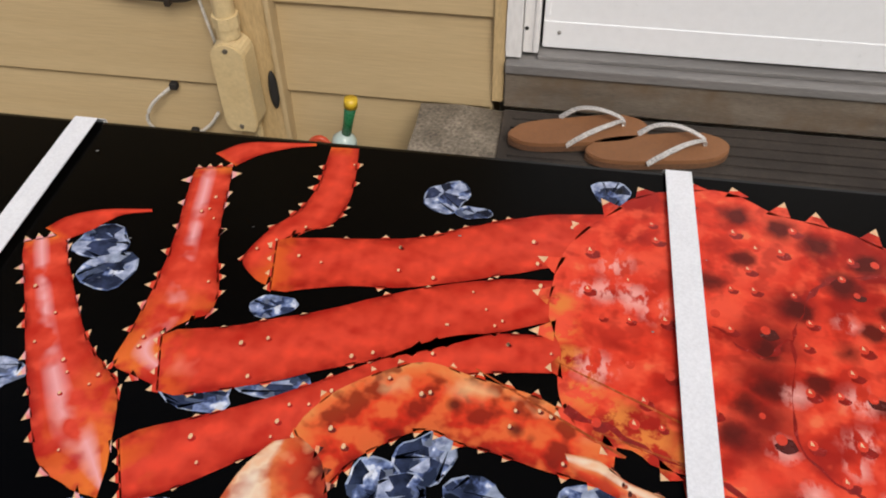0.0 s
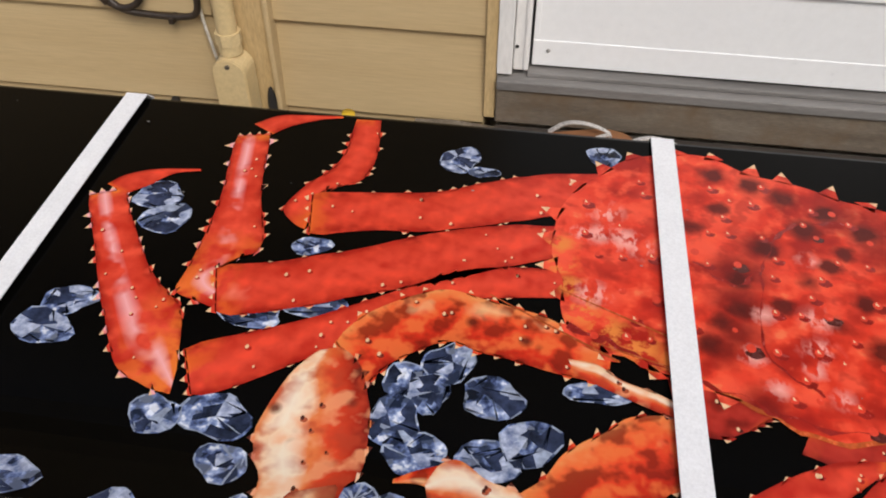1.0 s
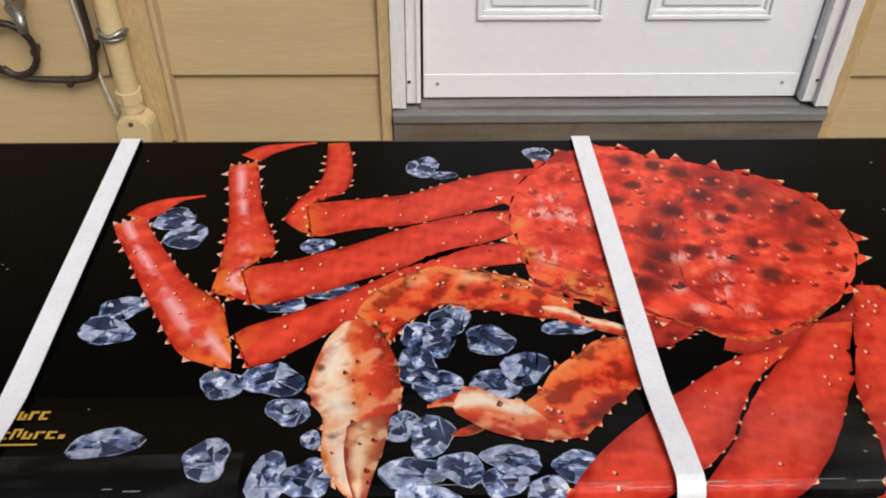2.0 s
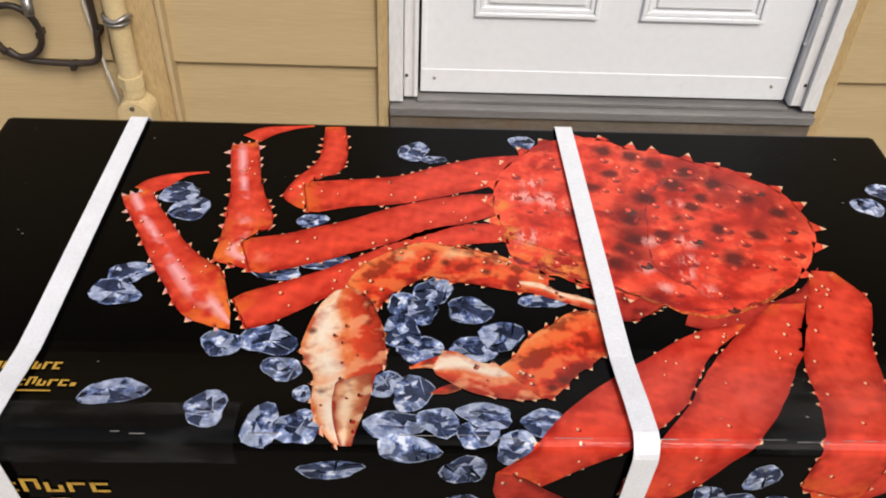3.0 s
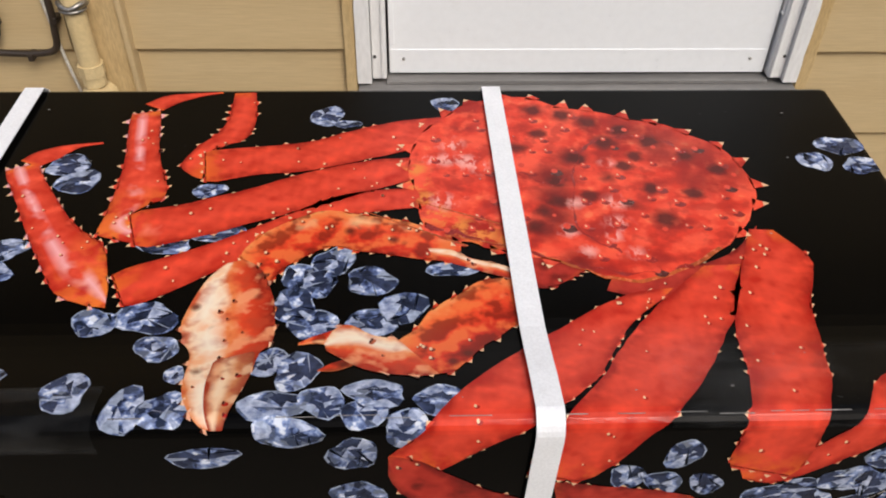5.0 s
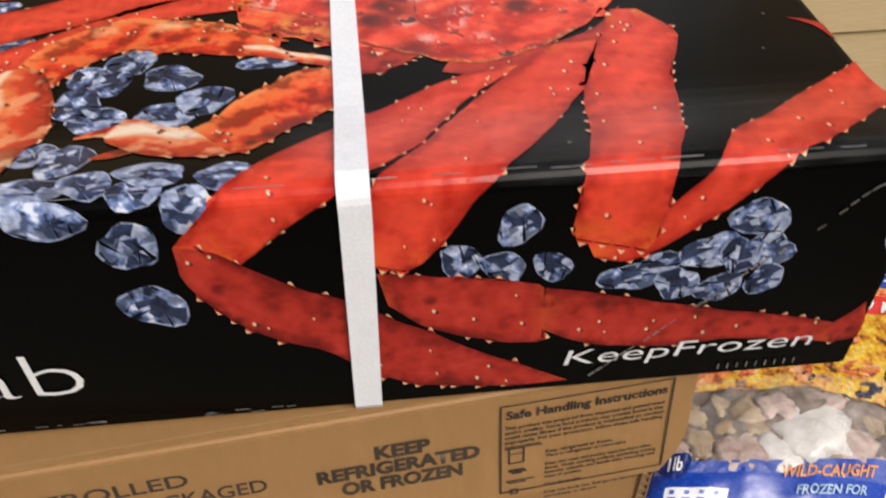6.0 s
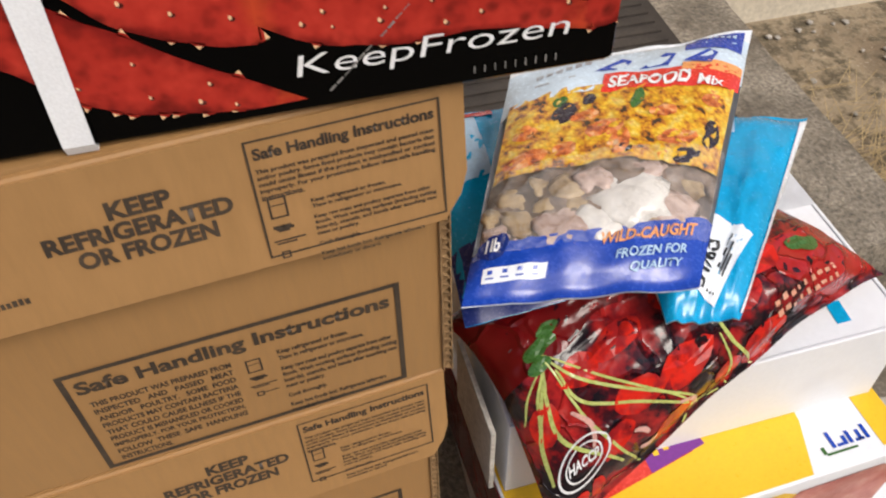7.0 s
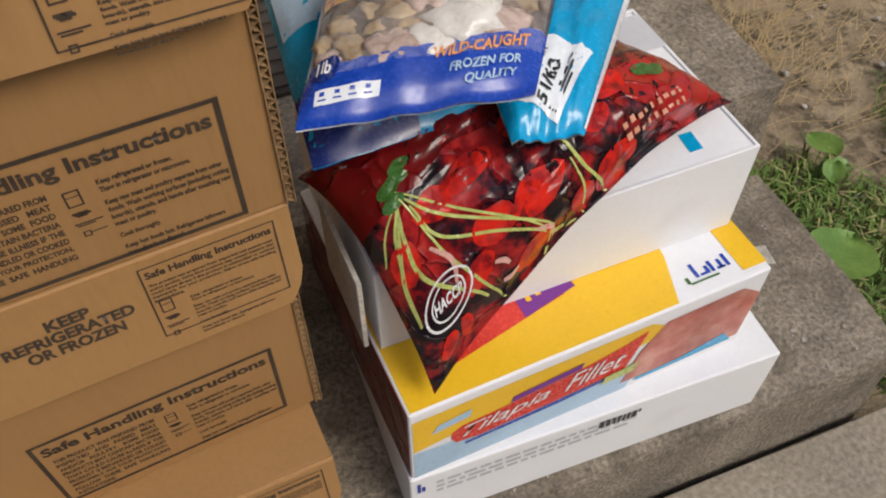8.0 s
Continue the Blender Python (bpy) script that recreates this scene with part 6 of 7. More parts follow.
patch("red_swash", [(0.044, 0.060), (0.050, 0.048), (0.075, 0.043), (0.165, 0.046), (0.250, 0.052), (0.268, 0.116), (0.235, 0.104), (0.185, 0.092), (0.115, 0.084), (0.056, 0.080), (0.045, 0.072)], REDINK, ff(0.0010), fish)
patch("blue_line", [(0.060, 0.036), (0.17, 0.038), (0.245, 0.046), (0.245, 0.051), (0.165, 0.045), (0.060, 0.041)], BLUEINK, ff(0.0012), fish)
patch("fillet_picture", [(0.25, 0.020), (0.408, 0.018), (0.413, 0.100), (0.385, 0.122), (0.29, 0.118), (0.265, 0.075)], FILLET, ff(0.0010), fish, "printed pink fillet")
patch("blue_swash", [(0.27, 0.012), (0.40, 0.014), (0.385, 0.036), (0.33, 0.022), (0.27, 0.018)], SKYINK, ff(0.0014), fish)
for body, x, z, w, hh in (("Tilapia", 0.056, 0.049, 0.100, 0.028), ("Fillet", 0.174, 0.060, 0.072, 0.030)):
    bm = text_bm(body, w, hh, shear=0.45, bold=0.004)
    for v in bm.verts:
        v.co.y += v.co.x * 0.08
    part("lettering", mapped(bm, on_front(x, z, 0, 0.0020)), WHITEINK, fish)
patch("purple_line", [(0.110, 0.086), (0.190, 0.095), (0.192, 0.106), (0.112, 0.097)], PURPLEINK, ff(0.0016), fish)
patch("green_tag", [(0.222, 0.038), (0.262, 0.042), (0.268, 0.058), (0.225, 0.054)], STEMINK, ff(0.0024), fish)
patch("torn_label", [(0.022, 0.088), (0.064, 0.094), (0.066, 0.108), (0.030, 0.102)], PALEBLUE, ff(0.0012), fish)

WB, WH = 0.5275, 0.120
top_box = thing("white_carton", pose(0.3145, 0.036, WB, 0, 0, 1.5), "open plain white carton heaped with frozen food bags", "carton", "white cartons")
TW, TD = 0.403, 0.24
part("front_panel", box_bm(0, TW, 0, 0.004, 0, WH, r=0.001), WHITEBOX, top_box)
part("back_panel", box_bm(0, TW, TD - 0.004, TD, 0, WH, r=0.001), WHITEBOX, top_box)
part("side_panel", box_bm(0, 0.004, 0.004, TD - 0.004, 0, WH, r=0.001), WHITEBOX, top_box)
part("side_panel", box_bm(TW - 0.004, TW, 0.004, TD - 0.004, 0, WH, r=0.001), WHITEBOX, top_box)
part("base", box_bm(0.004, TW - 0.004, 0.004, TD - 0.004, 0, 0.004), WHITEBOX, top_box)
part("closed_top", box_bm(0.004, TW - 0.004, 0.004, TD - 0.004, WH - 0.012, WH - 0.002, r=0.001), WHITEBOX, top_box)
# torn back flap, standing up a little
bm = bmesh.new()
n = 14
lo = [bm.verts.new((0.20 + 0.200 * k / n, TD - 0.075, WH + 0.003)) for k in range(n + 1)]
hi = [bm.verts.new((0.20 + 0.19 * k / n, TD - 0.002 + 0.010 * noise.noise(Vector((k * 0.9, 1, 0))) - 0.002 * k, WH + 0.014 + 0.004 * noise.noise(Vector((k, 0, 0))))) for k in range(n + 1)]
for k in range(n):
    bm.faces.new((lo[k], lo[k + 1], hi[k + 1], hi[k]))
bmesh.ops.solidify(bm, geom=bm.faces[:], thickness=0.003)
part("torn_flap", bm, WHITEBOX, top_box, "torn white flap")
part("side_tab", box_bm(-0.016, -0.011, 0.002, 0.11, 0.01, WH - 0.008, r=0.001), GREYBOARD, top_box, "grey board tab")
patch("blue_sticker", [(0.335, 0.02), (0.35, 0.02), (0.352, 0.045), (0.337, 0.045)], SKYINK, on_top(0, 0, WH - 0.002, 0.0006), top_box)


# ---------------------------------------------------------------- bags
class Bag:
    """A filled pouch: a four-cornered sheet (u to the right, v from near to far) that swells in the middle."""

    def __init__(self, corners, thick, seed, crumple=0.006, floor=None, hump=0.0, bow=0.0):
        self.c = [Vector(p) for p in corners]  # near left, near right, far right, far left
        self.t, self.s, self.k, self.floor, self.hump, self.bow = thick, seed, crumple, floor, hump, bow
        self.n = (self.c[1] - self.c[0]).cross(self.c[3] - self.c[0]).normalized()

    def at(self, u, v, lift=0.0, side=1):
        a, b, c, d = self.c
        p = a * (1 - u) * (1 - v) + b * u * (1 - v) + c * u * v + d * (1 - u) * v
        p = p + Vector((0, 0, self.bow * (4 * u * (1 - u) * (1 - v) ** 1.5 + 4 * v * (1 - v) * (1 - u) ** 1.5)))
        eu, ev = max(0.0, 1 - abs(2 * u - 1) ** 3.0), max(0.0, 1 - (abs(2 * v - 1) / 0.94) ** 3.0) if abs(2 * v - 1) < 0.94 else 0.0
        swell = (eu * ev) ** 0.55
        q = Vector((u * 3.1, v * 3.1, self.s))
        wr = noise.noise(q) * 0.6 + noise.noise(q * 2.7) * 0.35 + 0.45 * abs(noise.noise(q * 6.0)) - 0.2 * abs(noise.noise(q * 11.0))
        edge = noise.noise(Vector((u * 5, v * 5, self.s + 9)))
        h = side * (self.t / 2 * swell + 0.0006) + self.k * wr * (0.35 + swell) + self.k * 0.8 * edge * (1 - swell)
        p = p + self.n * (h + lift) + Vector((0, 0, self.hump * swell))
        if self.floor:
            p = self.floor(p, side, lift)
        return p

    def grid(self, u0, u1, v0, v1, nu, nv, lift=0.0, side=1, bm=None, warp=None):
        bm = bm or bmesh.new()
        rows = []
        for j in range(nv + 1):
            row = []
            for i in range(nu + 1):
                u, v = u0 + (u1 - u0) * i / nu, v0 + (v1 - v0) * j / nv
                if warp:
                    u, v = warp(u, v)
                row.append(bm.verts.new(self.at(u, v, lift, side)))
            rows.append(row)
        for p, q in zip(rows, rows[1:]):
            for i in range(nu):
                f = (p[i], p[i + 1], q[i + 1], q[i])
                bm.faces.new(f if side > 0 else f[::-1])
        return bm

    def lay(self, bm, lift):
        """Lays a flat print given in (u, v) on the upper side."""
        return mapped(bm, lambda c: self.at(c.x, c.y, lift))

    def blob(self, u, v, ru, rv, seed, lift, n=14, turn=0.0):
        bm = bmesh.new()
        r = random.Random(seed)
        jit = [r.uniform(0.78, 1.15) for _ in range(n)]
        mid = bm.verts.new((u, v, 0))
        rings = []
        for f in (0.5, 1.0):
            row = []
            for k in range(n):
                a = 2 * math.pi * k / n
                q = jit[k] * 0.55 + jit[(k + 1) % n] * 0.45
                x, y = ru * f * q * math.cos(a), rv * f * q * math.sin(a)
                row.append(bm.verts.new((u + x * math.cos(turn) - y * math.sin(turn), v + x * math.sin(turn) + y * math.cos(turn), 0)))
            rings.append(row)
        for k in range(n):
            bm.faces.new((mid, rings[0][k], rings[0][(k + 1) % n]))
            bm.faces.new((rings[0][k], rings[1][k], rings[1][(k + 1) % n], rings[0][(k + 1) % n]))
        return self.lay(bm, lift)

    def stripe(self, pts, w, lift):
        c = spline([(x, y, 0) for x, y in pts], 22)
        bm = bmesh.new()
        prev = None
        for i, p in enumerate(c):
            d = (c[min(i + 1, 22)] - c[max(i - 1, 0)]).normalized()
            ww = w / 2 * (0.6 + 0.4 * math.sin(math.pi * i / 22))
            cur = [bm.verts.new((p.x - d.y * ww, p.y + d.x * ww, 0)), bm.verts.new((p.x + d.y * ww, p.y - d.x * ww, 0))]
            if prev:
                bm.faces.new((prev[0], prev[1], cur[1], cur[0]))
            prev = cur
        return self.lay(bm, lift)

    def words(self, body, u, v, du, dv, lift, **k):
        bm = text_bm(body, 1.0, 1.0, **k)
        for vv in bm.verts:
            vv.co = Vector((u + vv.co.x * du, v + vv.co.y * dv, 0))
        return self.lay(bm, lift)


def drape(p, side, lift):
    """Rests on the top carton, hangs down before its front."""
    z = WB + WH + (0.012 + lift if side > 0 else 0.002)
    y = 0.036 - (0.010 + lift if side > 0 else 0.002)
    if p.z >= z:
        return p
    if p.y > y:
        return Vector((p.x, p.y, z))
    return p


BRIGHTRED = limb_ink("bright_red_food_print", [(0.0, (0.30, 0.013, 0.014)), (1.0, (0.30, 0.013, 0.014))], (0.12, 0.007, 0.008), (0.52, 0.06, 0.045), (0.8, 0.3, 0.25), (0.6, 0.02, 0.01), 0.66, relief=(40, 0.008))
# large red bag, one corner hanging over the front of the open carton
red = Bag([(0.341, -0.038, 0.546), (0.713, 0.098, 0.662), (0.560, 0.285, 0.690), (0.278, 0.130, 0.690)], 0.075, 2.0, 0.011, drape, 0.035, 0.062)
rb = thing("red_food_bag", pose(0, 0, 0), "shiny red printed bag of frozen shellfish draped over the carton's front", "food bag")
part("film_back", red.grid(0, 1, 0, 1, 40, 40, side=-1), DARKRED, rb, smooth=True)
part("film", red.grid(0, 1, 0, 1, 60, 60), REDFILM, rb, smooth=True)
part("side_film", red.grid(0.0, 0.10, 0.50, 0.99, 10, 22, 0.0006), DARKRED, rb, "plain dark red film, deepened by painted shade", smooth=True)
# Dark film widened to paint in the shade of the bag lying above.
part("shaded_upper_film", red.grid(0.10, 0.48, 0.50, 0.99, 22, 22, 0.0006, warp=lambda u, v: (u, v + 0.04 * math.sin(u * 30) * (0.99 - v))), DARKRED, rb, "plain dark red film, deepened by painted shade", smooth=True)
part("weight_panel", red.grid(0.70, 0.99, 0.03, 0.36, 18, 18, 0.0005, warp=lambda u, v: (u + 0.03 * math.sin(v * 21) * (1 - (u - 0.70) / 0.29), v)), PLAINRED, rb, smooth=True)
for k, (u, v, ru, rv, t) in enumerate(((0.350, 0.175, 0.085, 0.065, 0.15), (0.560, 0.060, 0.075, 0.045, 0.1), (0.655, 0.330, 0.080, 0.085, 0.5), (0.235, 0.200, 0.055, 0.055, 0.4), (0.045, 0.330, 0.035, 0.070, 0.1),
                                       (0.560, 0.235, 0.060, 0.045, 0.8), (0.150, 0.390, 0.050, 0.060, 0.2), (0.300, 0.050, 0.060, 0.030, 0.1), (0.170, 0.130, 0.045, 0.035, 0.5), (0.065, 0.055, 0.030, 0.022, 0.4),
                                       (0.115, 0.050, 0.018, 0.028, 0.2), (0.260, 0.400, 0.070, 0.050, 0.3), (0.430, 0.420, 0.070, 0.060, 0.7), (0.450, 0.050, 0.035, 0.030, 0.0))):
    part("red_patch", red.blob(u, v, ru, rv, 40 + k, 0.0009, turn=t), BRIGHTRED, rb)
for k, pts in enumerate((((0.10, 0.53), (0.20, 0.30), (0.35, 0.045)), ((0.35, 0.045), (0.24, 0.17), (0.13, 0.30), (0.11, 0.45)), ((0.10, 0.53), (0.065, 0.38), (0.07, 0.233), (0.175, 0.058)),
                         ((0.10, 0.50), (0.04, 0.45), (0.012, 0.37)), ((0.10, 0.50), (0.055, 0.42), (0.03, 0.30)), ((0.458, 0.32), (0.47, 0.13), (0.52, 0.012)), ((0.45, 0.18), (0.452, 0.06), (0.45, 0.010)),
                         ((0.35, 0.045), (0.345, 0.025), (0.33, 0.008)), ((0.35, 0.045), (0.39, 0.03), (0.43, 0.012)), ((0.10, 0.50), (0.12, 0.27), (0.17, 0.10), (0.22, 0.015)), ((0.10, 0.52), (0.14, 0.38), (0.22, 0.24), (0.36, 0.055)),
                         ((0.09, 0.50), (0.03, 0.30), (0.022, 0.16)))):
    part("stem_print", red.stripe(pts, 0.0062 + 0.0014 * (k % 3), 0.0013), STEMINK, rb)
for k, (u, v) in enumerate(((0.095, 0.55), (0.085, 0.50), (0.125, 0.56), (0.145, 0.59), (0.792, 0.292), (0.815, 0.270))):
    part("leaf_print", red.blob(u, v, 0.028 if u < 0.5 else 0.040, 0.030 if u < 0.5 else 0.036, 60 + k, 0.0016, turn=0.7 * k), GREENINK, rb)
# Painted highlights: pale pink streaks laid on the red film.
for k, pts in enumerate((((0.205, 0.115), (0.225, 0.098), (0.235, 0.080)), ((0.215, 0.055), (0.235, 0.048), (0.255, 0.052)), ((0.31, 0.09), (0.35, 0.06), (0.36, 0.035)), ((0.10, 0.30), (0.13, 0.22), (0.12, 0.16)))):
    part("pale_highlight", red.stripe(pts, 0.011, 0.0014), ink("pale_pink_highlight", (0.75, 0.42, 0.36), 0.2), rb)
# round mark and weight panel
MU, MV = 0.092, 0.150
bm = bmesh.new()
for r0, r1 in ((0.062, 0.057), (0.044, 0.040)):
    for k in range(28):
        a, b = 2 * math.pi * k / 28, 2 * math.pi * (k + 1) / 28
        bm.faces.new([bm.verts.new((MU + r * math.cos(t), MV + r * math.sin(t), 0)) for r, t in ((r0, a), (r0, b), (r1, b), (r1, a))])
part("round_mark", red.lay(bm, 0.0015), WHITEINK, rb)
bm = text_bm("HACCP", 0.072, 0.028, bold=0.03)
for v in bm.verts:
    x, y = v.co.x - 0.036, v.co.y - 0.014
    v.co = Vector((MU + x * 0.98 + y * 0.2, MV - x * 0.2 + y * 0.98, 0))
part("lettering", red.lay(bm, 0.0018), WHITEINK, rb)
bm = bmesh.new()
for k in range(2):
    for j in range(9):
        bar_bm(bm, 0.600 + 0.026 * j, 0.125 - 0.042 * k + 0.004 * math.sin(j * 2.3), 0.013 + 0.005 * math.sin(j * 1.3 + k), 0.022 - 0.004 * k + 0.005 * math.sin(j * 1.7 + k))
part("weight_print", red.lay(bm, 0.0014), ink("pale_salmon_print", (0.74, 0.36, 0.24), 0.2), rb)

# second red bag and a teal one below the heap, mostly hidden
red2 = Bag([(0.330, 0.140, 0.680), (0.560, 0.150, 0.680), (0.560, 0.275, 0.710), (0.330, 0.275, 0.720)], 0.10, 7.0, 0.006)
r2 = thing("red_food_bag", pose(0, 0, 0), "red printed food bag buried under the other bags", "food bag")
part("film_back", red2.grid(0, 1, 0, 1, 20, 20, side=-1), DARKRED, r2, smooth=True)
part("film", red2.grid(0, 1, 0, 1, 30, 30), REDINK, r2, smooth=True)
teal = Bag([(0.285, 0.075, 0.752), (0.470, 0.085, 0.752), (0.480, 0.290, 0.782), (0.300, 0.290, 0.790)], 0.07, 12.0, 0.008)
tb = thing("blue_food_bag", pose(0, 0, 0), "crumpled teal and navy food bag under the clear one", "food bag")
part("film_back", teal.grid(0, 1, 0, 1, 20, 20, side=-1), NAVYINK, tb, smooth=True)
part("film", teal.grid(0, 1, 0, 1, 30, 30), SKYINK, tb, smooth=True)
part("white_patch", teal.grid(0.02, 0.25, 0.55, 0.95, 8, 12, 0.0008), PALEBLUE, tb, smooth=True)
part("red_corner", teal.grid(0.05, 0.35, 0.90, 0.99, 8, 4, 0.0012), REDINK, tb, smooth=True)
part("navy_base", teal.grid(0.0, 0.5, 0.0, 0.30, 12, 8, 0.0008), NAVYINK, tb, smooth=True)

# sky blue bag with a white label
blue = Bag([(0.428, 0.020, 0.778), (0.486, 0.012, 0.774), (0.654, 0.207, 0.782), (0.470, 0.260, 0.784)], 0.056, 21.0, 0.009)
bb = thing("blue_food_bag", pose(0, 0, 0), "sky blue bag of frozen shrimp with a white label", "food bag")
part("film_back", blue.grid(0, 1, 0, 1, 24, 24, side=-1), GREYBOARD, bb, smooth=True)
part("film", blue.grid(0, 1, 0, 1, 36, 36), SKYINK, bb, smooth=True)
part("fold", blue.grid(0.965, 1.0, 0.02, 0.97, 4, 30, 0.0015), FILMWHITE, bb, "silvery folded edge", smooth=True)
def on_label(a, b):
    """Label coordinates: a across its lines, b along them."""
    return 0.06 + 0.54 * a + 0.24 * b, 0.135 - 0.100 * a + 0.250 * b


lab = part("label_patch", blue.grid(0, 1, 0, 1, 14, 14, 0.0010, warp=on_label), FILMWHITE, bb, smooth=True)


def label_print(bm):
    for v in bm.verts:
        v.co = Vector((*on_label(v.co.x, v.co.y), 0))
    return blue.lay(bm, 0.0018)


bm = text_bm("51/60", 0.62, 0.22, bold=0.03)
for v in bm.verts:
    v.co = Vector((0.66 - v.co.y, 0.06 + v.co.x, 0))
part("lettering", label_print(bm), BLACKINK, lab)
bm = bmesh.new()
for k in range(3):
    bar_bm(bm, 0.72 + 0.07 * k, 0.06, 0.035, 0.80 - 0.12 * k)
for k in range(12):
    bar_bm(bm, 0.12, 0.10 + 0.06 * k, 0.24, 0.022 + 0.012 * (k % 3 == 0))
part("label_print", label_print(bm), BLACKINK, lab)
bm = bmesh.new()
for k in range(3):
    bar_bm(bm, 0.2 + 0.16 * k, 0.80, 0.10, 0.08)
part("pale_print", blue.lay(bm, 0.0012), PALEBLUE, bb)

# clear fronted seafood bag on top
sea = Bag([(0.270, 0.030, 0.838), (0.434, 0.004, 0.838), (0.602, 0.255, 0.856), (0.379, 0.266, 0.850)], 0.048, 33.0, 0.0065)
sb = thing("seafood_bag", pose(0, 0, 0), "half-clear printed bag of seafood mix lying on the other bags", "food bag")
part("film_back", sea.grid(0, 1, 0, 1, 24, 24, side=-1), FILMWHITE, sb, smooth=True)
part("seal", sea.grid(0, 1, 0.94, 1.0, 30, 3, 0.0004), FILMWHITE, sb, smooth=True)
part("white_header", sea.grid(0, 1, 0.72, 0.94, 30, 10, 0.0004), HEADERBLUE, sb, smooth=True)
part("rice_picture", sea.grid(0.03, 0.97, 0.40, 0.74, 30, 16, 0.0006, warp=lambda u, v: (u, v + 0.03 * (0.5 - u) if v > 0.5 else v - 0.13 * max(0, u - 0.55))), RICE, sb, "printed seafood and rice picture", smooth=True)
part("blue_base", sea.grid(0, 1, 0.0, 0.165, 30, 10, 0.0004, warp=lambda u, v: (u, v + (0.06 * max(0, u - 0.45) if v > 0.1 else 0))), BLUEINK, sb, smooth=True)
part("contents", sea.grid(0.02, 0.98, 0.14, 0.42, 30, 14, -0.004), MEATY, sb, "frozen shellfish pieces", smooth=True)
for k, (u, v, r, mt) in enumerate(((0.62, 0.28, 0.026, SCALLOP), (0.50, 0.19, 0.020, SCALLOP), (0.36, 0.20, 0.020, PINKMEAT), (0.34, 0.33, 0.017, CLAM), (0.46, 0.35, 0.020, PINKMEAT), (0.20, 0.24, 0.016, CLAM),
                                   (0.78, 0.24, 0.018, PINKMEAT), (0.72, 0.17, 0.013, CLAM), (0.24, 0.36, 0.015, CLAM), (0.14, 0.33, 0.014, CLAM), (0.28, 0.27, 0.013, CLAM), (0.66, 0.38, 0.016, PINKMEAT), (0.12, 0.20, 0.014, PINKMEAT), (0.08, 0.27, 0.012, CLAM), (0.19, 0.30, 0.010, CLAM), (0.40, 0.27, 0.012, CLAM), (0.55, 0.37, 0.011, CLAM), (0.84, 0.31, 0.014, CLAM), (0.90, 0.22, 0.012, PINKMEAT), (0.28, 0.18, 0.011, CLAM))):
    bm = bmesh.new()
    bmesh.ops.create_icosphere(bm, subdivisions=3, radius=1.0)
    rs = random.Random(k)
    sx, sy = rs.uniform(0.8, 1.25), rs.uniform(0.7, 1.1)
    base = sea.at(u, max(v, 0.205), -0.0088)
    for vv in bm.verts:
        q = 1 + 0.36 * noise.noise(vv.co * 1.9 + Vector((k * 5, 0, 0))) + 0.12 * noise.noise(vv.co * 5)
        vv.co = base + Vector((vv.co.x * sx, vv.co.y * sy, vv.co.z * 0.42)) * r * q
    part("seafood_piece", bm, mt, sb, smooth=True)
win = part("clear_window", sea.grid(0.01, 0.99, 0.13, 0.44, 34, 16, 0.0010), CLEARFILM, sb, "clear crinkled film", smooth=True)
win.visible_shadow = False
part("red_banner", sea.grid(0.40, 0.99, 0.70, 0.795, 20, 6, 0.0012, warp=lambda u, v: (u, v - 0.05 * (u - 0.4))), REDINK, sb, smooth=True)
part("orange_banner", sea.grid(0.72, 0.99, 0.775, 0.82, 10, 3, 0.0013, warp=lambda u, v: (u, v - 0.06 * (u - 0.4))), ORANGEINK, sb, smooth=True)
bm = text_bm("SEAFOOD", 0.34, 0.058, bold=0.03)
for v in bm.verts:
    v.co = Vector((0.425 + v.co.x, 0.712 + v.co.y - 0.06 * v.co.x, 0))
part("lettering", sea.lay(bm, 0.0020), WHITEINK, sb)
bm = text_bm("Mix", 0.115, 0.042, bold=0.03)
for v in bm.verts:
    v.co = Vector((0.80 + v.co.x, 0.682 + v.co.y - 0.06 * v.co.x, 0))
part("lettering", sea.lay(bm, 0.0020), WHITEINK, sb)
bm = bmesh.new()
for k, u in enumerate((0.36, 0.54, 0.72)):
    bm.faces.new([bm.verts.new((x, y, 0)) for x, y in ((u, 0.81), (u + 0.10, 0.885 - 0.01 * k), (u + 0.145, 0.87 - 0.015 * k), (u + 0.12, 0.81 - 0.015 * k))])
tagged(part("blue_shape", sea.lay(bm, 0.0014), BLUEINK, sb), kind="stuff")
part("blue_corner", sea.grid(0.72, 0.97, 0.87, 0.985, 10, 6, 0.0012, warp=lambda u, v: (u, v - 0.10 * max(0, u - 0.85) * (1 if v < 0.93 else 0))), BLUEINK, sb, smooth=True)
bm = bmesh.new()
for k in range(7):
    bar_bm(bm, 0.755 + 0.027 * k, 0.938, 0.017, 0.026)
bar_bm(bm, 0.80, 0.905, 0.14, 0.008)
part("corner_print", sea.lay(bm, 0.0017), PALEBLUE, sb)
bm = bmesh.new()
for k in range(6):
    bar_bm(bm, 0.12 + 0.038 * k, 0.84 + 0.005 * k, 0.026, 0.022)
bar_bm(bm, 0.12, 0.80, 0.16, 0.008)
part("grey_print", sea.lay(bm, 0.0012), GREYINK, sb)
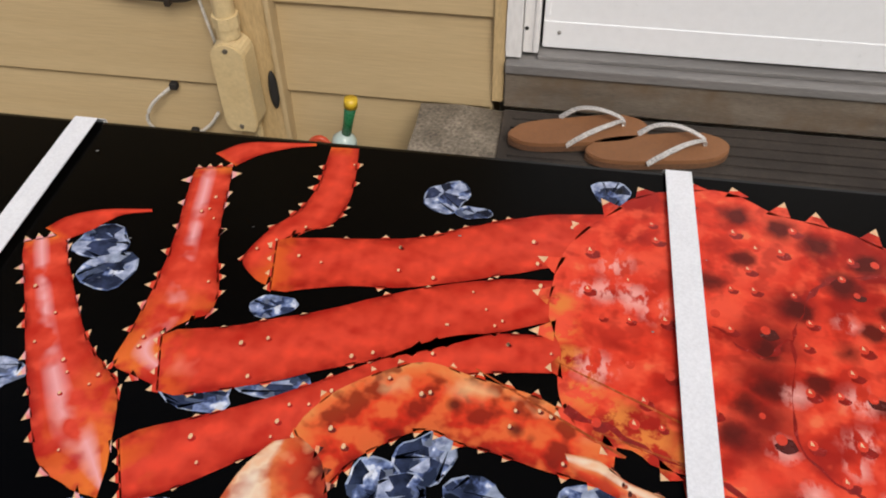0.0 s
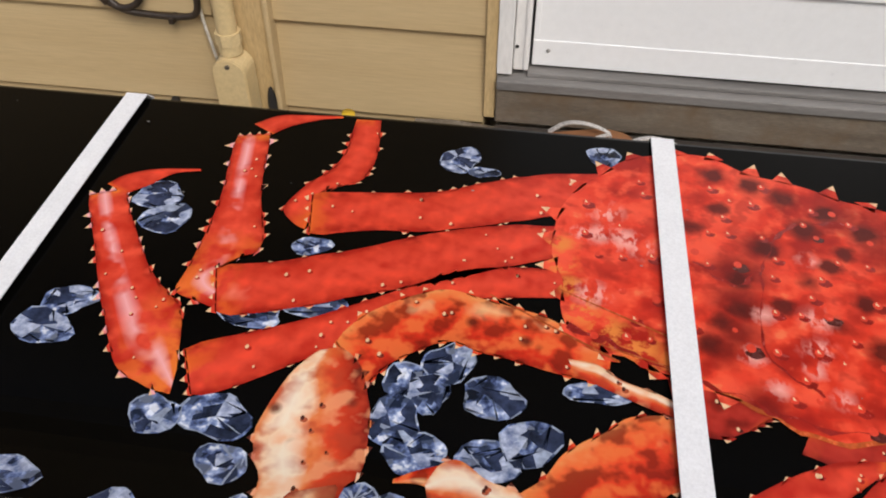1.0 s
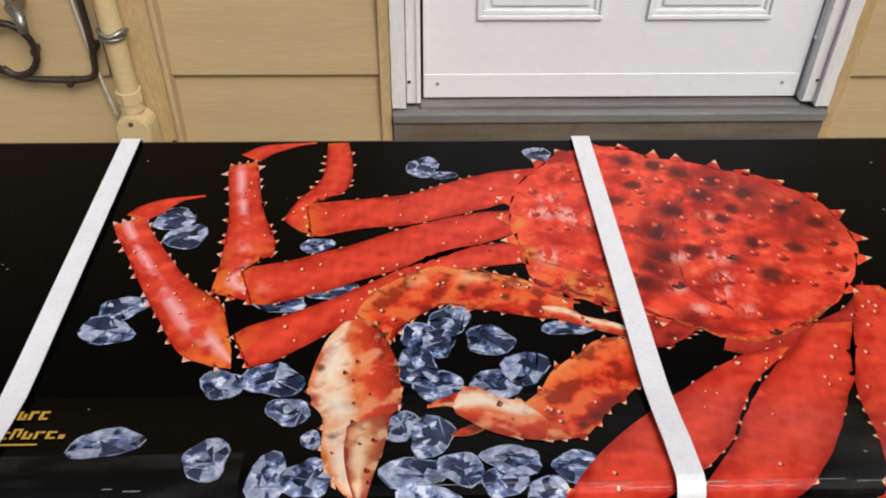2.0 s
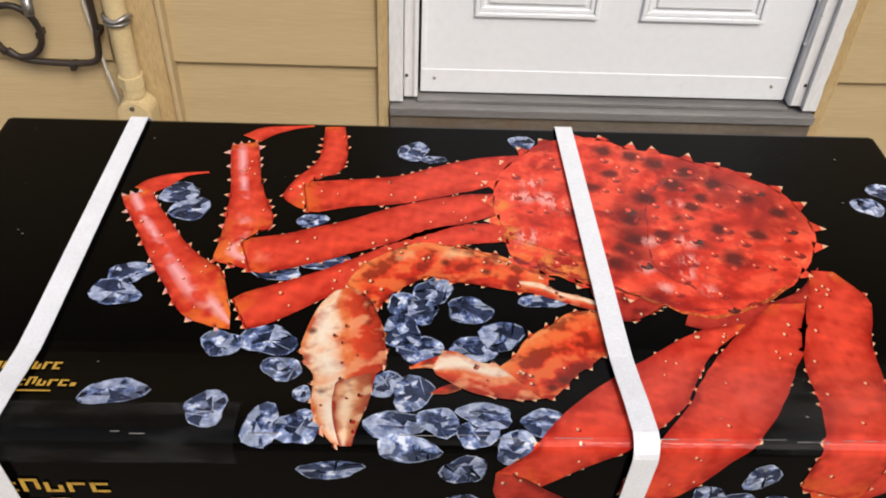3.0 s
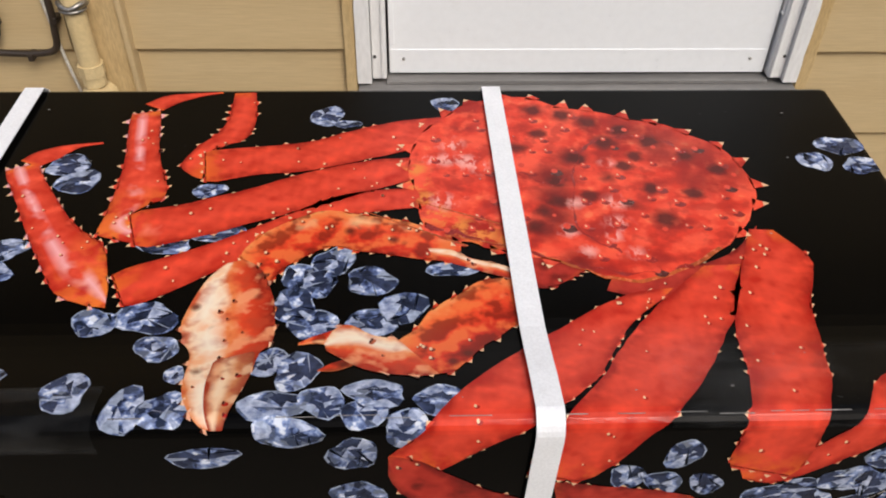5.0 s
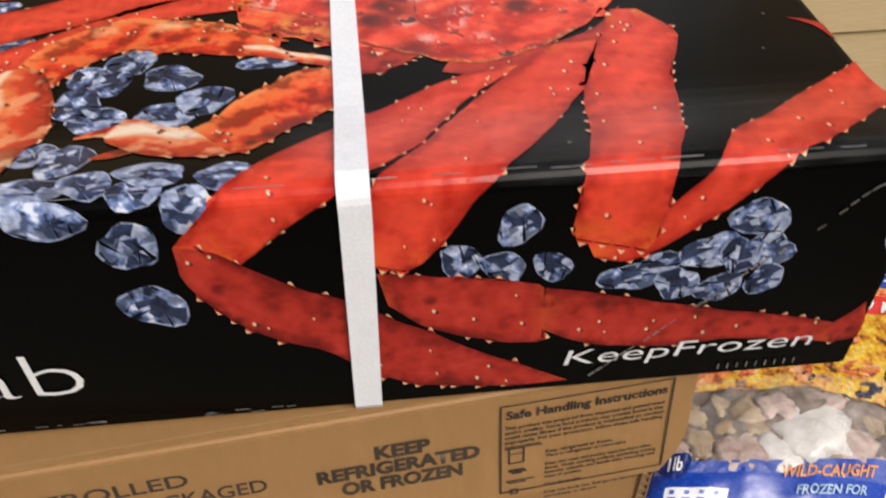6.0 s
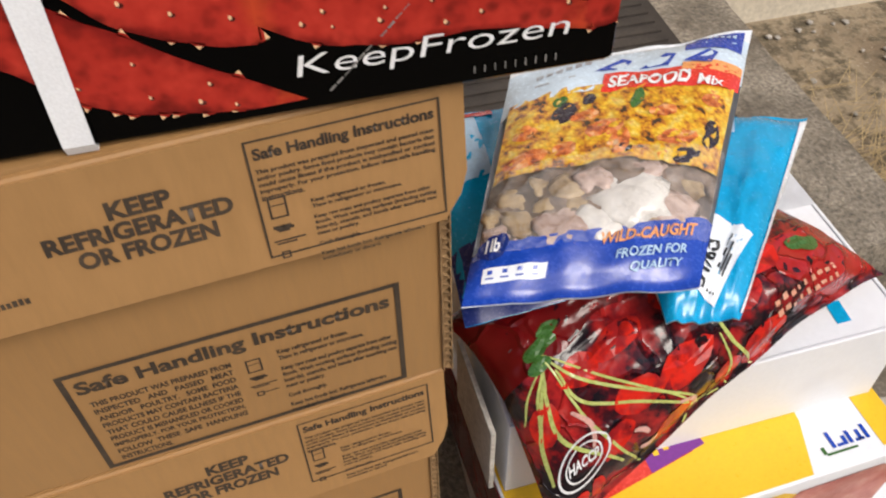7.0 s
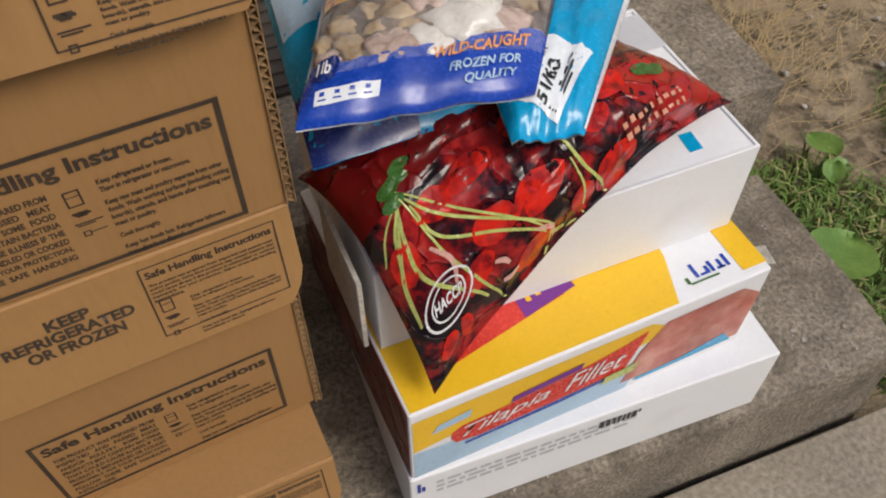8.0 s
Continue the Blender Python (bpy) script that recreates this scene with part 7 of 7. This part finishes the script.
for body, u, v, w, hh, mt in (("WILD-CAUGHT", 0.53, 0.120, 0.40, 0.034, ORANGEINK), ("FROZEN FOR", 0.61, 0.078, 0.30, 0.026, PALEBLUE), ("QUALITY", 0.68, 0.043, 0.22, 0.026, PALEBLUE)):
    bm = text_bm(body, w, hh, bold=0.025)
    for vv in bm.verts:
        vv.co = Vector((u + vv.co.x, v + vv.co.y + 0.05 * vv.co.x, 0))
    part("lettering", sea.lay(bm, 0.0020), mt, sb)
part("round_label", sea.blob(0.09, 0.155, 0.065, 0.042, 3, 0.0013, 22), NAVYINK, sb)
part("lettering", sea.words("1lb", 0.058, 0.135, 0.058, 0.045, 0.0019, bold=0.02), WHITEINK, sb)
part("white_panel", sea.grid(0.065, 0.33, 0.050, 0.088, 10, 4, 0.0013), FILMWHITE, sb, smooth=True)
bm = bmesh.new()
for k in range(4):
    bar_bm(bm, 0.085 + 0.062 * k, 0.070, 0.020, 0.010), bar_bm(bm, 0.080 + 0.062 * k, 0.058, 0.034, 0.004)
part("panel_print", sea.lay(bm, 0.0018), BLUEINK, sb)
part("green_print", sea.blob(0.56, 0.64, 0.028, 0.045, 5, 0.0012), GREENINK, sb)
part("green_print", sea.blob(0.24, 0.69, 0.030, 0.025, 6, 0.0012), GREENINK, sb)
for k, (u, v, ru, rv) in enumerate(((0.27, 0.63, 0.05, 0.05), (0.90, 0.48, 0.05, 0.05), (0.82, 0.40, 0.06, 0.03), (0.36, 0.67, 0.03, 0.03), (0.55, 0.435, 0.03, 0.02))):
    part("dark_print", sea.blob(u, v, ru, rv, 70 + k, 0.0010), ink("mussel_print", (0.04, 0.03, 0.04), 0.25), sb)
for k, (u, v, ru, rv) in enumerate(((0.15, 0.46, 0.09, 0.035), (0.45, 0.53, 0.08, 0.04), (0.52, 0.46, 0.05, 0.05), (0.76, 0.47, 0.09, 0.035), (0.12, 0.58, 0.05, 0.03), (0.36, 0.60, 0.06, 0.025), (0.68, 0.58, 0.06, 0.03), (0.88, 0.62, 0.05, 0.03), (0.30, 0.47, 0.05, 0.03))):
    part("orange_print", sea.blob(u, v, ru, rv, 80 + k, 0.0010), SHRIMP, sb)

# ---------------------------------------------------------------- plants and litter beside the steps
DATUM = Matrix.Translation((-0.03, -0.03, GROUND))
rs = random.Random(17)
bm = bmesh.new()


def clear_ground(x, y):
    return x > 1.09 and y < 0.42 + 0.22 * noise.noise(Vector((x * 3, y * 3, 9))) + max(0, x - 1.35) * 0.5


for _ in range(5200):
    x, y = 1.08 + abs(rs.gauss(0, 0.55)), rs.uniform(-0.5, 1.2)
    if not clear_ground(x, y) or noise.noise(Vector((x * 3.3, y * 3.3, 4))) < -0.12:
        continue
    z = -0.015
    for _b in range(4):
        a, L, lean = rs.uniform(0, 6.28), rs.uniform(0.025, 0.075), rs.uniform(0.3, 1.2)
        bx, by = x + rs.gauss(0, 0.012), y + rs.gauss(0, 0.012)
        d = Vector((math.cos(a), math.sin(a), 0))
        w = Vector((-d.y, d.x, 0)) * rs.uniform(0.0012, 0.0032)
        p0, p1, p2 = Vector((bx, by, z)), Vector((bx, by, z)) + d * L * 0.4 * lean + Vector((0, 0, L * 0.7)), Vector((bx, by, z)) + d * L * lean + Vector((0, 0, L * 0.75))
        v0, v1, v2, v3, v4 = (bm.verts.new(q) for q in (p0 - w, p0 + w, p1 + w * 0.8, p1 - w * 0.8, p2))
        bm.faces.new((v0, v1, v2, v3)), bm.faces.new((v3, v2, v4))
tagged(part("grass", bm, GRASS), "sparse green turf on bare soil", "grass", kind="stuff")
bm = bmesh.new()
for _ in range(420):
    x, y = 1.45 + rs.gauss(0, 0.16), 0.80 + rs.gauss(0, 0.13)
    if x < 1.1:
        continue
    a, L = rs.gauss(0.5, 0.5), rs.uniform(0.04, 0.14)
    d = Vector((math.cos(a), math.sin(a), rs.uniform(-0.1, 0.2)))
    w = Vector((-d.y, d.x, 0)) * 0.0012
    p = Vector((x, y, rs.uniform(0.0, 0.025)))
    bm.faces.new([bm.verts.new(q) for q in (p - w, p + w, p + d * L + w * 0.4, p + d * L - w * 0.4)])
tagged(part("straw", bm, STRAWM), "dry pale straw lying on the soil", "straw", kind="stuff")
bm = bmesh.new()
for _ in range(240):
    x, y = rs.uniform(1.08, 2.2), rs.uniform(-0.5, 1.4)
    r = rs.uniform(0.003, 0.011)
    made = bmesh.ops.create_icosphere(bm, subdivisions=1, radius=r, matrix=Matrix.Translation((x, y, -0.008)))["verts"]
    for v in made:
        v.co.z = -0.008 + (v.co.z + 0.008) * 0.6
        v.co += Vector((noise.noise(v.co * 90), noise.noise(v.co * 90 + Vector((7, 0, 0))), 0)) * r * 0.5
STEP_TOP = LOW - GROUND
for _ in range(90):
    x, y, r = rs.uniform(0.45, 1.0), rs.uniform(-0.03, 0.33), rs.uniform(0.0012, 0.004)
    for v in bmesh.ops.create_icosphere(bm, subdivisions=1, radius=r, matrix=Matrix.Translation((x, y, STEP_TOP + 0.0005)))["verts"]:
        v.co.z = STEP_TOP + 0.0005 + (v.co.z - STEP_TOP - 0.0005) * 0.4
        v.co += Vector((noise.noise(v.co * 200), noise.noise(v.co * 200 + Vector((7, 0, 0))), 0)) * r * 0.8
tagged(part("pebbles", bm, PEBBLE), "small pale stones scattered over soil and step", "stones", kind="stuff")


def broad_leaf(m, size, label):
    leaf = thing("weed_plant", m, label, "plant")
    part("stalk", add_tube(bmesh.new(), spline([(0, 0, -0.02), (0.01, 0, 0.03), (0.03, 0, 0.055)], 8), 0.0022, 8), STEMINK, leaf, smooth=True)
    for k, (turn, s, hgt) in enumerate(((10, 1.0, 0.055), (150, 0.65, 0.04), (260, 0.55, 0.03))):
        bm = bmesh.new()
        rows = []
        for i in range(11):
            f = i / 10
            w = size * s * 0.42 * math.sin(math.pi * min(1, f * 0.96 + 0.04)) ** 0.7
            x = size * s * f
            rows.append([bm.verts.new((x, w * j, hgt + 0.012 * abs(j) - 0.05 * size * f * f * 4 + 0.003 * noise.noise(Vector((f * 5, j * 3, k))))) for j in (-1, -0.5, 0, 0.5, 1)])
        for p, q in zip(rows, rows[1:]):
            for j in range(4):
                bm.faces.new((p[j], q[j], q[j + 1], p[j + 1]))
        bmesh.ops.rotate(bm, verts=bm.verts[:], cent=(0, 0, 0), matrix=Matrix.Rotation(radians(turn), 3, "Z"))
        part("leaf", bm, LEAFM, leaf, smooth=True)


broad_leaf(pose(1.16, 0.19, 0.0, 0, 0, 20), 0.15, "broad-leaved green weed growing beside the step")
broad_leaf(pose(1.36, 0.42, 0.0, 0, 0, 80), 0.08, "small broad-leaved green weed in the turf")
tagged(part("paint_spot", mapped(Bag([(0.93, 0.16, STEP_TOP + 0.002), (0.96, 0.15, STEP_TOP + 0.002), (0.965, 0.185, STEP_TOP + 0.002), (0.935, 0.19, STEP_TOP + 0.002)], 0.002, 3.0, 0.0006).grid(0, 1, 0, 1, 6, 6), lambda c: c), PEBBLE), "pale chip lying on the concrete step", "chip")
